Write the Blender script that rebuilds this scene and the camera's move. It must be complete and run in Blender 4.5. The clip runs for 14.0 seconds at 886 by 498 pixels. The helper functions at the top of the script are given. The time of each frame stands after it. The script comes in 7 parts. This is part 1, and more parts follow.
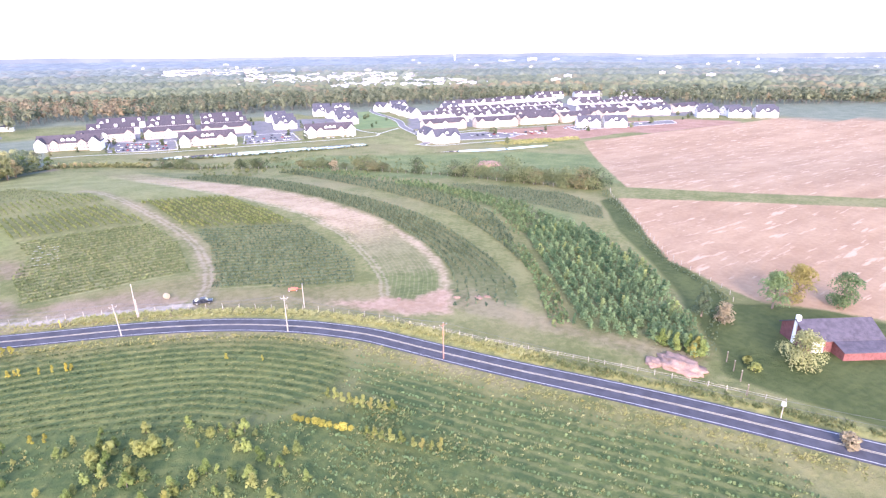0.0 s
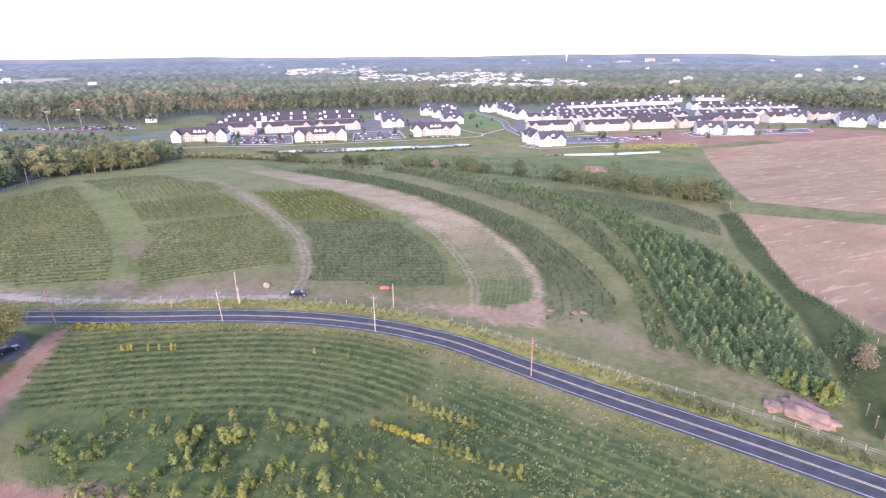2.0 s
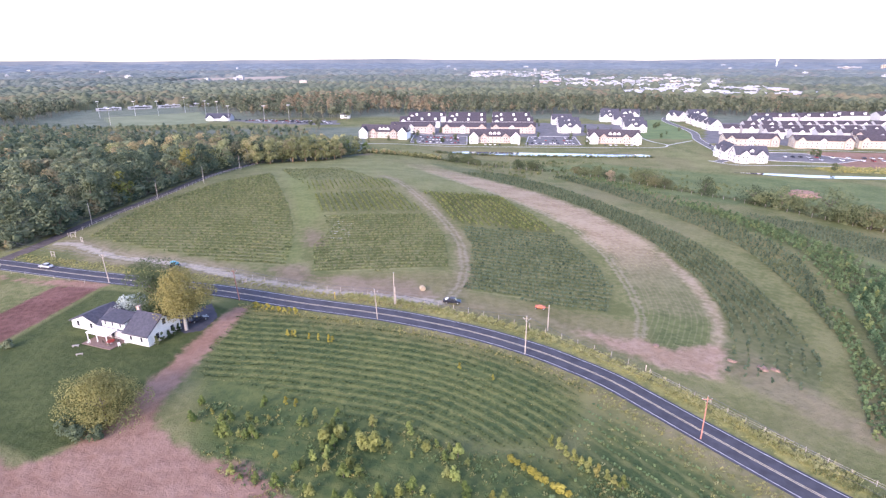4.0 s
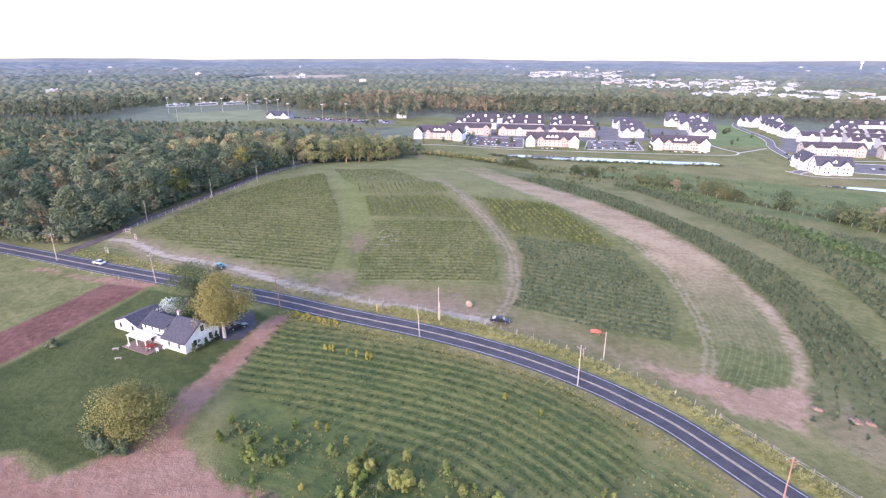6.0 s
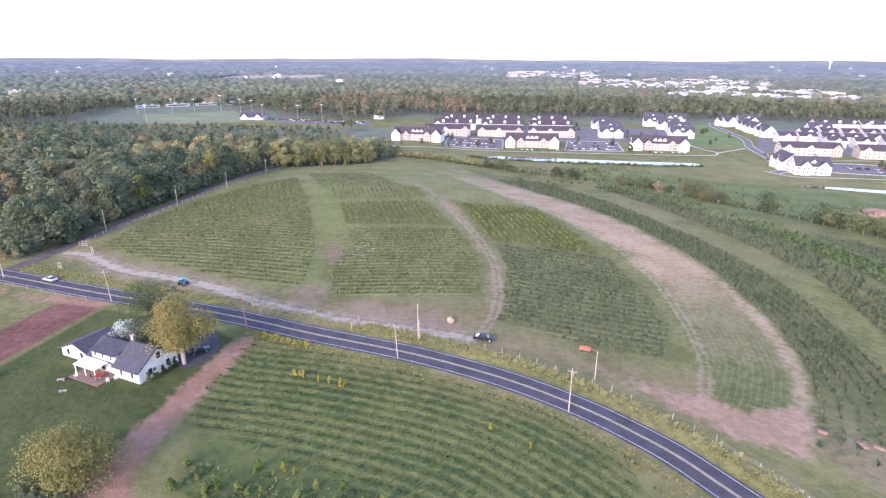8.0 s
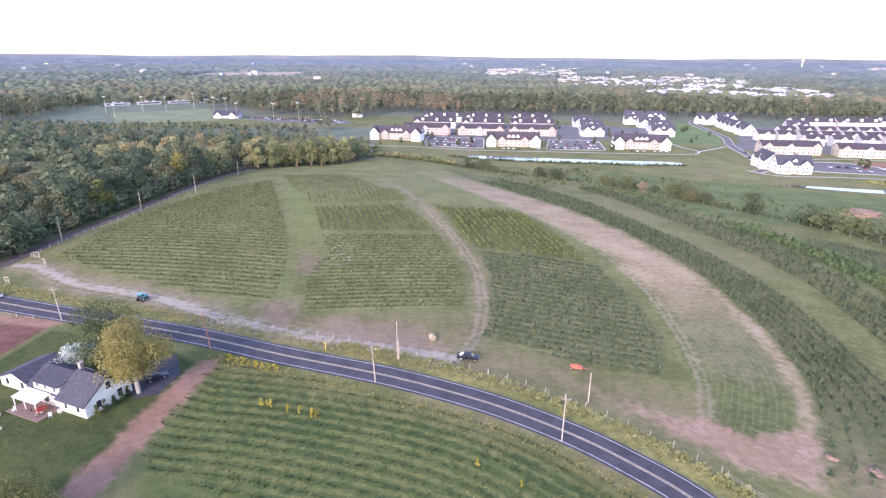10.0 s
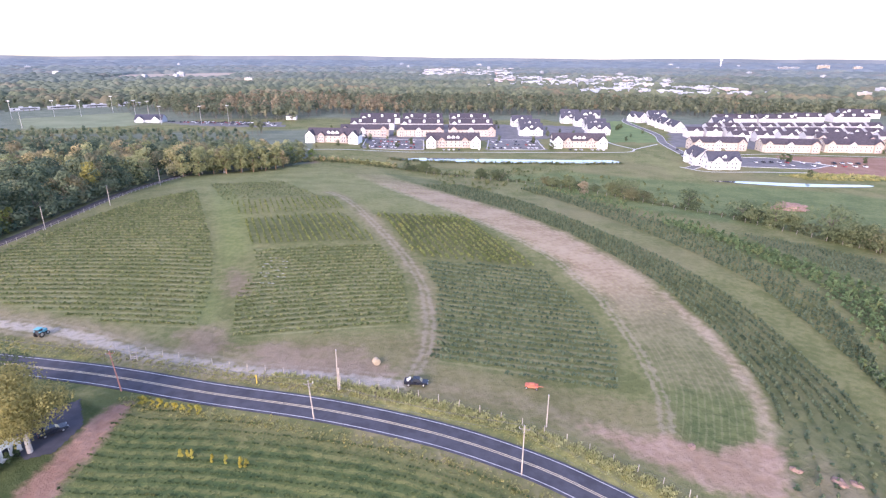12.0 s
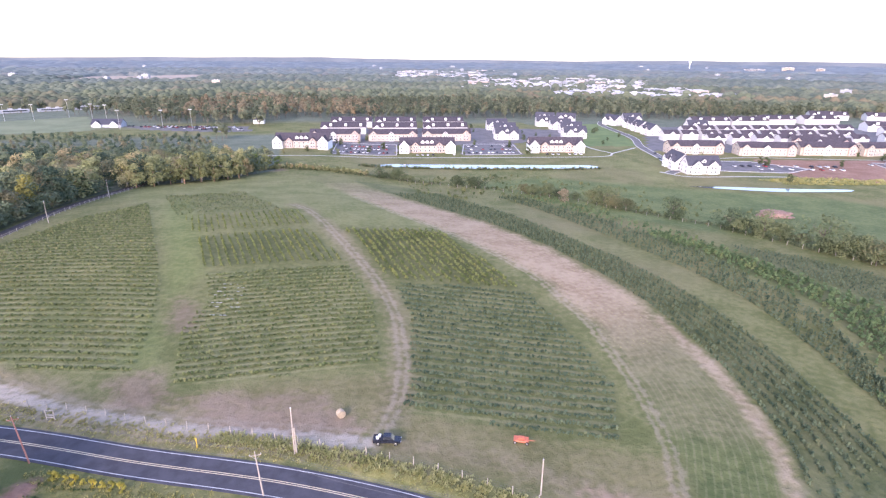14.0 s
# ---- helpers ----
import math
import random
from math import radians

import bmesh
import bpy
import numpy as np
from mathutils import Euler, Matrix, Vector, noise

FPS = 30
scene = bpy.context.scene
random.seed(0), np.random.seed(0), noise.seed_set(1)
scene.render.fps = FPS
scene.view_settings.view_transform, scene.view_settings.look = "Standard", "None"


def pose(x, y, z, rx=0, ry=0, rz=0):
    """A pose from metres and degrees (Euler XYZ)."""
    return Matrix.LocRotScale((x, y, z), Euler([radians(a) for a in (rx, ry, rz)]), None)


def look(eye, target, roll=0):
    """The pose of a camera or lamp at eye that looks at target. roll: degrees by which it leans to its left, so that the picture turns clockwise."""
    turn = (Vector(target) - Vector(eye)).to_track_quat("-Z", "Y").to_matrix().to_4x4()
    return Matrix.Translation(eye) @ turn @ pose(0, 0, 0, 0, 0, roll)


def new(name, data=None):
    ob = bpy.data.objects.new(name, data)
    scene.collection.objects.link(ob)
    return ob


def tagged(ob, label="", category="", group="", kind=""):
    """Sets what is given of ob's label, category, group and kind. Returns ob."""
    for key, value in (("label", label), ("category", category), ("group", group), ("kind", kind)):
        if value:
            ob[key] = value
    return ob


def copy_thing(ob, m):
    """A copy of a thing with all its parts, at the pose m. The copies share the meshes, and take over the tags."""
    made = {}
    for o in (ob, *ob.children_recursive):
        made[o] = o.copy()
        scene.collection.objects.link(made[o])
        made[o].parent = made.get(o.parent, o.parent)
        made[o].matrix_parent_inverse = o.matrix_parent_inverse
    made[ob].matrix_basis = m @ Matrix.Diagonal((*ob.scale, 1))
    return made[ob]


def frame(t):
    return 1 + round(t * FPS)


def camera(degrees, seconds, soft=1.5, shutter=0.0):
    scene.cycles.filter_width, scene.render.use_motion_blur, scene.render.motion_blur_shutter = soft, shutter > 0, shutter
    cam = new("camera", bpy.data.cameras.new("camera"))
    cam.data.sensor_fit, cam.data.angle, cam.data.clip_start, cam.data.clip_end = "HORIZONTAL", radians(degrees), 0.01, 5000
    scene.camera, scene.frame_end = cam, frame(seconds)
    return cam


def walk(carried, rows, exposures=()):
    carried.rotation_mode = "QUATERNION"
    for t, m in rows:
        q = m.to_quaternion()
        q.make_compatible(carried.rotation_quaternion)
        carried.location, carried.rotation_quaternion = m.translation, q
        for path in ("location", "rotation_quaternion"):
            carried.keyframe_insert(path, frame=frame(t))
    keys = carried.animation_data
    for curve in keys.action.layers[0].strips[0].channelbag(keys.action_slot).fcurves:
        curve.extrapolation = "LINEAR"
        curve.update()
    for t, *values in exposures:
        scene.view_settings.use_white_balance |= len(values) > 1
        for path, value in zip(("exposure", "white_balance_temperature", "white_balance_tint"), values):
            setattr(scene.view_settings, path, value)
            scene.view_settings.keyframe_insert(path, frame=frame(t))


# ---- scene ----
cam = camera(77.9, 14.0, soft=1.3)
PATH = [
    (0, (-14.53, -28.986, 67.526), (-13.447, -27.445, 66.854), -0.8),
    (0.5, (-13.137, -28.47, 67.563), (-12.212, -26.827, 66.895), -0.8),
    (1, (-12.006, -27.518, 67.389), (-11.111, -25.859, 66.721), -0.8),
    (1.5, (-11.244, -26.309, 67.237), (-10.35, -24.649, 66.569), -0.6),
    (2, (-10.701, -24.604, 67.248), (-9.925, -22.885, 66.581), -0.6),
    (2.5, (-9.682, -22.976, 67.297), (-9.099, -21.18, 66.636), -0.5),
    (3, (-8.886, -21.084, 67.364), (-8.445, -19.248, 66.706), -0.4),
    (3.5, (-8.131, -18.823, 67.529), (-7.74, -16.975, 66.872), -0.3),
    (4, (-7.835, -16.584, 67.904), (-7.621, -14.706, 67.249), -0.2),
    (6.5, (-5.867, -4.04, 68.535), (-5.843, -2.151, 67.879), 0.2),
    (7, (-5.762, -1.477, 68.562), (-5.717, 0.412, 67.906), 0.2),
    (7.5, (-5.715, 1.042, 68.618), (-5.631, 2.93, 67.962), 0.2),
    (8, (-5.682, 3.577, 68.604), (-5.584, 5.463, 67.948), 0.2),
    (10.5, (-4.687, 16.736, 68.702), (-4.49, 18.612, 68.035), 0.3),
    (11, (-4.301, 19.393, 68.684), (-4.057, 21.263, 68.017), 0.2),
    (11.5, (-3.937, 22.203, 68.564), (-3.608, 24.061, 67.9), 0.3),
    (12, (-3.532, 24.674, 68.492), (-3.161, 26.524, 67.829), 0.3),
    (12.5, (-3.111, 27.2, 68.496), (-2.716, 29.046, 67.833), 0.3),
    (13, (-2.612, 29.646, 68.489), (-2.203, 31.489, 67.829), 0.3),
    (13.5, (-1.888, 32.691, 68.299), (-1.462, 34.53, 67.638), 0.3),
    (13.7, (-1.59, 33.95, 68.27), (-1.15, 35.79, 67.61), 0.3),
    (14, (0.392, 41.886, 68.704), (0.85, 43.719, 68.047), 0.4),
]
walk(cam, [(t, look(eye, target, roll)) for t, eye, target, roll in PATH], exposures=[(0.0, 2.4, 6280, 33), (0.5, 2.1, 6280, 33), (1.0, 1.86, 6280, 33), (1.6, 1.73, 6280, 33), (14.0, 1.7, 6280, 33)])

# ---------------------------------------------------------------- light
SUN_AZ, SUN_EL = radians(215), radians(24)      # compass-like angle from +y clockwise: behind the camera, to its left
world = bpy.data.worlds.new("hazy_sky")
scene.world = world
world.use_nodes = True
wt = world.node_tree
sky = wt.nodes.new("ShaderNodeTexSky")
sky.sky_type = "NISHITA"
sky.sun_disc = False
sky.sun_elevation = SUN_EL
sky.sun_rotation = SUN_AZ
sky.air_density, sky.dust_density, sky.ozone_density = 1.0, 1.2, 1.0
wt.links.new(sky.outputs[0], wt.nodes["Background"].inputs[0])
wt.nodes["Background"].inputs[1].default_value = 0.175
lamp = bpy.data.lights.new("sun", "SUN")
lamp.energy, lamp.angle, lamp.color = 0.95, radians(14), (1.0, 0.93, 0.84)
sun = new("sun", lamp)
sdir = Vector((math.sin(SUN_AZ) * math.cos(SUN_EL), math.cos(SUN_AZ) * math.cos(SUN_EL), math.sin(SUN_EL)))
sun.matrix_world = look(sdir * 100, (0, 0, 0))

# ---------------------------------------------------------------- the lie of the land
def ss(a, b, v):
    t = np.clip((v - a) / (b - a), 0, 1)
    return t * t * (3 - 2 * t)


def terrain(x, y):
    h = 2.2 - 2.6 * ss(-10, 70, x) + 5 * np.exp(-((x + 30) / 120) ** 2 - ((y - 265) / 75) ** 2) - 9 * ss(200, 410, 0.5 * x + 0.866 * y)
    return h + 34 * ss(1300, 4800, np.hypot(x, y)) * (1 - 0.9 * ss(44, 68, np.degrees(np.arctan2(x, y))))


def gz(x, y):
    return float(terrain(np.float64(x), np.float64(y)))


def smooth(points, step=2.0):
    """A Catmull-Rom line through a few plan points, sampled about every step metres."""
    p = np.array(points, float)
    p = np.vstack([2 * p[0] - p[1], p, 2 * p[-1] - p[-2]])
    out = []
    for i in range(1, len(p) - 2):
        n = max(2, int(np.linalg.norm(p[i + 1] - p[i]) / step))
        t = np.arange(n)[:, None] / n
        a, b, c, d = p[i - 1], p[i], p[i + 1], p[i + 2]
        out.append(0.5 * (2 * b + (c - a) * t + (2 * a - 5 * b + 4 * c - d) * t ** 2 + (3 * b - a - 3 * c + d) * t ** 3))
    return np.vstack(out + [p[-2:-1]])


def normals(line):
    d = np.gradient(line, axis=0)
    d /= np.linalg.norm(d, axis=1)[:, None]
    return np.stack([-d[:, 1], d[:, 0]], 1)          # to the left of the way


def along(line, spacing, start=0.0):
    seg = np.linalg.norm(np.diff(line, axis=0), axis=1)
    s = np.r_[0, np.cumsum(seg)]
    q = np.arange(start, s[-1], spacing)
    return np.stack([np.interp(q, s, line[:, 0]), np.interp(q, s, line[:, 1])], 1)


def inside(poly, x, y):
    poly = np.array(poly, float)
    res = np.zeros(np.shape(x), bool)
    for (x0, y0), (x1, y1) in zip(poly, np.roll(poly, -1, 0)):
        cross = (y0 > y) != (y1 > y)
        with np.errstate(divide="ignore", invalid="ignore"):
            res ^= cross & (x < (x1 - x0) * (y - y0) / (y1 - y0) + x0)
    return res


def line_dist(line, x, y):
    best = np.full(np.shape(x), 1e9)
    for (x0, y0), (x1, y1) in zip(line[:-1], line[1:]):
        dx, dy = x1 - x0, y1 - y0
        t = np.clip(((x - x0) * dx + (y - y0) * dy) / (dx * dx + dy * dy + 1e-9), 0, 1)
        best = np.minimum(best, np.hypot(x - x0 - t * dx, y - y0 - t * dy))
    return best


def poly_sdf(poly, x, y):
    """Metres inside a polygon, negative outside, clipped to 30 m."""
    p = np.array(poly, float)
    out = np.full(np.shape(x), -30.0)
    near = (x > p[:, 0].min() - 30) & (x < p[:, 0].max() + 30) & (y > p[:, 1].min() - 30) & (y < p[:, 1].max() + 30)
    if near.any():
        xs, ys = x[near], y[near]
        d = line_dist(np.vstack([p, p[:1]]), xs, ys)
        out[near] = np.clip(np.where(inside(p, xs, ys), d, -d), -30, 30)
    return out


# ---------------------------------------------------------------- materials
def nodes_of(name):
    m = bpy.data.materials.new(name)
    m.use_nodes = True
    t = m.node_tree
    return m, t, t.nodes["Principled BSDF"]


def add(t, kind, **props):
    n = t.nodes.new(kind)
    for k, v in props.items():
        if k == "op":
            n.operation = v
        elif k == "blend":
            n.blend_type = v
        elif k == "dtype":
            n.data_type = v
    return n


def noise_of(t, scale, detail=4.0, rough=0.55, vec=None):
    n = t.nodes.new("ShaderNodeTexNoise")
    n.inputs["Scale"].default_value, n.inputs["Detail"].default_value, n.inputs["Roughness"].default_value = scale, detail, rough
    t.links.new(vec or pos(t), n.inputs["Vector"])
    return n.outputs["Fac"]


def pos(t):
    for n in t.nodes:
        if n.bl_idname == "ShaderNodeNewGeometry":
            return n.outputs["Position"]
    return t.nodes.new("ShaderNodeNewGeometry").outputs["Position"]


def objpos(t):
    for n in t.nodes:
        if n.bl_idname == "ShaderNodeTexCoord":
            return n.outputs["Object"]
    return t.nodes.new("ShaderNodeTexCoord").outputs["Object"]


def attr(t, name):
    n = t.nodes.new("ShaderNodeAttribute")
    n.attribute_name = name
    return n.outputs["Fac"]


def put_in(t, sock, v):
    if isinstance(v, (int, float)):
        sock.default_value = v
    elif isinstance(v, tuple):
        sock.default_value = (*v, 1.0)[:4]
    else:
        t.links.new(v, sock)


def calc(t, op, a, b=0.0, c=0.0):
    n = add(t, "ShaderNodeMath", op=op)
    for i, v in enumerate((a, b, c)):
        put_in(t, n.inputs[i], v)
    return n.outputs[0]


def span(t, v, a, b, lo=0.0, hi=1.0):
    n = t.nodes.new("ShaderNodeMapRange")
    n.interpolation_type = "SMOOTHSTEP"
    put_in(t, n.inputs[0], v)
    for i, q in enumerate((a, b, lo, hi)):
        n.inputs[i + 1].default_value = q
    return n.outputs[0]


def blend(t, fac, a, b, how="MIX"):
    n = add(t, "ShaderNodeMix", dtype="RGBA", blend=how)
    put_in(t, n.inputs["Factor"], fac)
    put_in(t, n.inputs[6], a)
    put_in(t, n.inputs[7], b)
    return n.outputs[2]


def bump_to(t, b, height, strength, dist):
    n = t.nodes.new("ShaderNodeBump")
    n.inputs["Strength"].default_value, n.inputs["Distance"].default_value = strength, dist
    t.links.new(height, n.inputs["Height"])
    t.links.new(n.outputs[0], b.inputs["Normal"])


def surface(name, ca, cb, scale=3.0, rough=0.8, bump=0.3, bump_dist=0.02, metal=0.0, fine=None, local=True, spec=0.3):
    """Two colours mixed by coarse and fine noise, with a little relief; local: in the thing's own space."""
    m, t, b = nodes_of(name)
    v = objpos(t) if local else pos(t)
    n1, n2 = noise_of(t, scale, 5, 0.6, v), noise_of(t, fine or scale * 9, 3, 0.6, v)
    mixf = span(t, calc(t, "ADD", calc(t, "MULTIPLY", n1, 0.65), calc(t, "MULTIPLY", n2, 0.35)), 0.35, 0.65)
    put_in(t, b.inputs["Base Color"], blend(t, mixf, ca, cb))
    put_in(t, b.inputs["Roughness"], span(t, n2, 0.2, 0.8, rough - 0.08, min(1.0, rough + 0.08)))
    b.inputs["Metallic"].default_value = metal
    b.inputs["Specular IOR Level"].default_value = spec
    if bump:
        bump_to(t, b, n2, bump, bump_dist)
    return m


def foliage(name, dark, light, warm, warm_share=0.25):
    """Leaves: each thing or clump has its own tone, each leaf varies a little round it."""
    m, t, b = nodes_of(name)
    at = t.nodes.new("ShaderNodeAttribute")
    at.attribute_name = "tone"
    oi = t.nodes.new("ShaderNodeObjectInfo")
    geo = t.nodes.new("ShaderNodeNewGeometry")
    tone = calc(t, "FRACT", calc(t, "ADD", at.outputs["Fac"], oi.outputs["Random"]))
    col = blend(t, span(t, tone, 0.0, 1.0), dark, light)
    hue = calc(t, "FRACT", calc(t, "MULTIPLY", tone, 7.31))
    col = blend(t, span(t, hue, 1.0 - warm_share, 1.02), col, warm)
    leaf = geo.outputs["Random Per Island"]
    col = blend(t, span(t, leaf, 0.4, 1.0, 0.0, 0.3), col, light)
    col = blend(t, span(t, leaf, 0.5, 0.0, 0.0, 0.3), col, dark)
    put_in(t, b.inputs["Base Color"], col)
    b.inputs["Roughness"].default_value = 0.75
    b.inputs["Specular IOR Level"].default_value = 0.15
    tr = t.nodes.new("ShaderNodeBsdfTranslucent")
    t.links.new(col, tr.inputs[0])
    mix = t.nodes.new("ShaderNodeMixShader")
    mix.inputs[0].default_value = 0.38
    t.links.new(b.outputs[0], mix.inputs[1])
    t.links.new(tr.outputs[0], mix.inputs[2])
    t.links.new(mix.outputs[0], t.nodes["Material Output"].inputs[0])
    return m


def canopy_leaves(name, dark, light, warm):
    """Far woods: a tone for each crown, with stands of other kinds among them; the colours given carry painted haze."""
    m, t, b = nodes_of(name)
    tone = attr(t, "tone")
    stand = noise_of(t, 0.0035, 4, 0.6)
    col = blend(t, span(t, tone, 0.0, 1.0), dark, light)
    col = blend(t, span(t, stand, 0.42, 0.62, 0.0, 0.55), col, dark)
    col = blend(t, calc(t, "MULTIPLY", span(t, noise_of(t, 0.006, 3, 0.6), 0.5, 0.66), span(t, tone, 0.3, 0.9, 0.2, 0.8)), col, warm)
    put_in(t, b.inputs["Base Color"], col)
    b.inputs["Roughness"].default_value = 0.9
    b.inputs["Specular IOR Level"].default_value = 0.05
    return m


M = {}
# Aerial haze is painted into these base colours, stronger from a to e.
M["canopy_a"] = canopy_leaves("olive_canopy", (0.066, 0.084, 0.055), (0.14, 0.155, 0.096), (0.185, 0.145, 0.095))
M["canopy_b"] = canopy_leaves("hazed_olive_canopy", (0.078, 0.098, 0.072), (0.15, 0.168, 0.116), (0.165, 0.148, 0.108))
M["canopy_c"] = canopy_leaves("hazed_green_canopy", (0.092, 0.116, 0.1), (0.162, 0.184, 0.148), (0.168, 0.16, 0.13))
M["canopy_d"] = canopy_leaves("hazed_blue_green_canopy", (0.118, 0.145, 0.14), (0.19, 0.216, 0.2), (0.2, 0.19, 0.168))
M["canopy_e"] = canopy_leaves("hazed_blue_grey_canopy", (0.135, 0.165, 0.18), (0.2, 0.23, 0.242), (0.2, 0.205, 0.2))
M["leaf"] = foliage("broad_leaves", (0.06, 0.098, 0.066), (0.215, 0.245, 0.14), (0.31, 0.25, 0.14), 0.36)
M["leaf_edge"] = foliage("edge_leaves", (0.2, 0.21, 0.092), (0.4, 0.4, 0.19), (0.46, 0.35, 0.19), 0.32)
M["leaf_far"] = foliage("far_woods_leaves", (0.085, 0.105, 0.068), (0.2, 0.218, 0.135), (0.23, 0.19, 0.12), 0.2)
# Next two: leaf colours paled and blued to hold the distance haze.
M["leaf_mid"] = foliage("hazed_mid_woods_leaves", (0.18, 0.205, 0.165), (0.31, 0.335, 0.27), (0.33, 0.3, 0.22), 0.2)
M["leaf_haze"] = foliage("haze_tinted_leaves", (0.25, 0.29, 0.295), (0.36, 0.4, 0.395), (0.36, 0.35, 0.32), 0.2)
M["leaf_hedge"] = foliage("hedge_leaves", (0.072, 0.098, 0.05), (0.18, 0.205, 0.1), (0.22, 0.19, 0.1), 0.18)
M["leaf_gold"] = foliage("golden_leaves", (0.13, 0.13, 0.045), (0.26, 0.25, 0.09), (0.3, 0.24, 0.08), 0.3)
M["leaf_olive"] = foliage("olive_leaves", (0.13, 0.155, 0.042), (0.29, 0.305, 0.1), (0.3, 0.26, 0.08), 0.3)
M["leaf_limey"] = foliage("lime_yellow_leaves", (0.115, 0.16, 0.045), (0.27, 0.32, 0.1), (0.35, 0.31, 0.08), 0.25)
M["leaf_lawn"] = foliage("brownish_olive_leaves", (0.11, 0.12, 0.04), (0.27, 0.26, 0.1), (0.31, 0.24, 0.09), 0.3)
M["leaf_amber"] = foliage("golden_brown_leaves", (0.14, 0.13, 0.045), (0.31, 0.28, 0.105), (0.33, 0.245, 0.1), 0.35)
M["leaf_dark"] = foliage("dark_green_leaves", (0.045, 0.072, 0.035), (0.125, 0.16, 0.07), (0.16, 0.17, 0.07), 0.2)
M["leaf_rust"] = foliage("rusty_leaves", (0.19, 0.155, 0.098), (0.32, 0.265, 0.17), (0.31, 0.21, 0.125), 0.3)
M["leaf_yellow"] = foliage("yellow_needles", (0.26, 0.24, 0.05), (0.45, 0.4, 0.09), (0.45, 0.36, 0.06), 0.3)
M["cedar"] = foliage("cedar_needles", (0.065, 0.122, 0.06), (0.215, 0.3, 0.14), (0.33, 0.36, 0.12), 0.14)
M["nursery"] = foliage("nursery_leaves", (0.065, 0.1, 0.06), (0.17, 0.21, 0.12), (0.2, 0.21, 0.105), 0.2)
M["crop"] = foliage("low_crop_leaves", (0.105, 0.138, 0.052), (0.235, 0.26, 0.108), (0.29, 0.28, 0.12), 0.25)
M["row_crop"] = foliage("row_crop_leaves", (0.055, 0.088, 0.034), (0.12, 0.155, 0.06), (0.16, 0.17, 0.06), 0.2)
M["lush"] = foliage("lush_shrub_leaves", (0.075, 0.12, 0.055), (0.19, 0.265, 0.115), (0.23, 0.26, 0.1), 0.2)
M["nursery_pale"] = foliage("pale_nursery_leaves", (0.11, 0.135, 0.055), (0.23, 0.25, 0.105), (0.27, 0.25, 0.105), 0.25)
M["nursery_lime"] = foliage("lime_nursery_leaves", (0.115, 0.15, 0.045), (0.265, 0.29, 0.1), (0.3, 0.28, 0.09), 0.25)
M["blossom"] = foliage("white_blossom", (0.28, 0.35, 0.28), (0.8, 0.83, 0.81), (0.5, 0.6, 0.52), 0.2)
M["weed"] = foliage("verge_weeds", (0.25, 0.25, 0.09), (0.42, 0.39, 0.17), (0.48, 0.4, 0.13), 0.3)
M["weed_pale"] = foliage("plumed_weeds", (0.25, 0.26, 0.1), (0.45, 0.44, 0.22), (0.42, 0.38, 0.14), 0.2)
M["bark"] = surface("bark", (0.09, 0.07, 0.055), (0.2, 0.17, 0.14), 4, 0.95, 0.6)
M["pale_bark"] = surface("pale_bark", (0.3, 0.27, 0.24), (0.5, 0.46, 0.42), 4, 0.9, 0.5)
M["orange_bark"] = surface("sunlit_orange_bark", (0.3, 0.18, 0.11), (0.45, 0.29, 0.19), 4, 0.9, 0.5)
M["pole_wood"] = surface("weathered_pole_wood", (0.34, 0.29, 0.25), (0.5, 0.44, 0.38), 2, 0.9, 0.5)
M["red_wood"] = surface("reddish_pole_wood", (0.36, 0.16, 0.12), (0.48, 0.24, 0.185), 2, 0.9, 0.5)
M["post"] = surface("fence_post_wood", (0.3, 0.26, 0.22), (0.48, 0.43, 0.37), 5, 0.9, 0.4)
M["wire"] = surface("dull_wire", (0.1, 0.1, 0.1), (0.16, 0.16, 0.16), 2, 0.5, 0, metal=0.7)
M["siding"] = surface("white_siding", (0.72, 0.72, 0.7), (0.82, 0.82, 0.8), 1.2, 0.6, 0.15)
M["cream"] = surface("cream_siding", (0.42, 0.35, 0.285), (0.52, 0.45, 0.38), 0.5, 0.65, 0.15)
M["estate_white"] = surface("off_white_siding", (0.52, 0.51, 0.5), (0.64, 0.63, 0.62), 0.5, 0.65, 0.15)
M["brick"] = surface("pinkish_brick", (0.4, 0.305, 0.26), (0.5, 0.395, 0.345), 0.8, 0.85, 0.3)
M["bluewall"] = surface("pale_grey_siding", (0.4, 0.42, 0.46), (0.5, 0.52, 0.56), 0.5, 0.65, 0.15)
M["shingle"] = surface("dark_shingles", (0.048, 0.049, 0.064), (0.085, 0.085, 0.108), 1.5, 0.9, 0.5, fine=18)
M["shingle_brown"] = surface("brown_shingles", (0.05, 0.042, 0.05), (0.09, 0.077, 0.09), 0.8, 0.9, 0.5, fine=12)
M["glass"] = surface("dark_window_glass", (0.03, 0.035, 0.045), (0.05, 0.055, 0.065), 1, 0.15, 0, spec=0.6)
M["trim"] = surface("white_trim", (0.78, 0.78, 0.76), (0.84, 0.84, 0.82), 2, 0.5, 0.05)
M["asphalt"] = surface("asphalt", (0.056, 0.055, 0.066), (0.085, 0.083, 0.098), 0.35, 0.92, 0.4, 0.01, fine=25, local=False, spec=0.12)
M["asphalt_side"] = surface("worn_dark_asphalt", (0.085, 0.07, 0.066), (0.135, 0.112, 0.102), 0.35, 0.95, 0.4, 0.01, fine=25, local=False, spec=0.1)
M["lot"] = surface("old_asphalt", (0.125, 0.12, 0.122), (0.195, 0.186, 0.186), 0.12, 0.95, 0.3, 0.01, fine=20, local=False, spec=0.12)
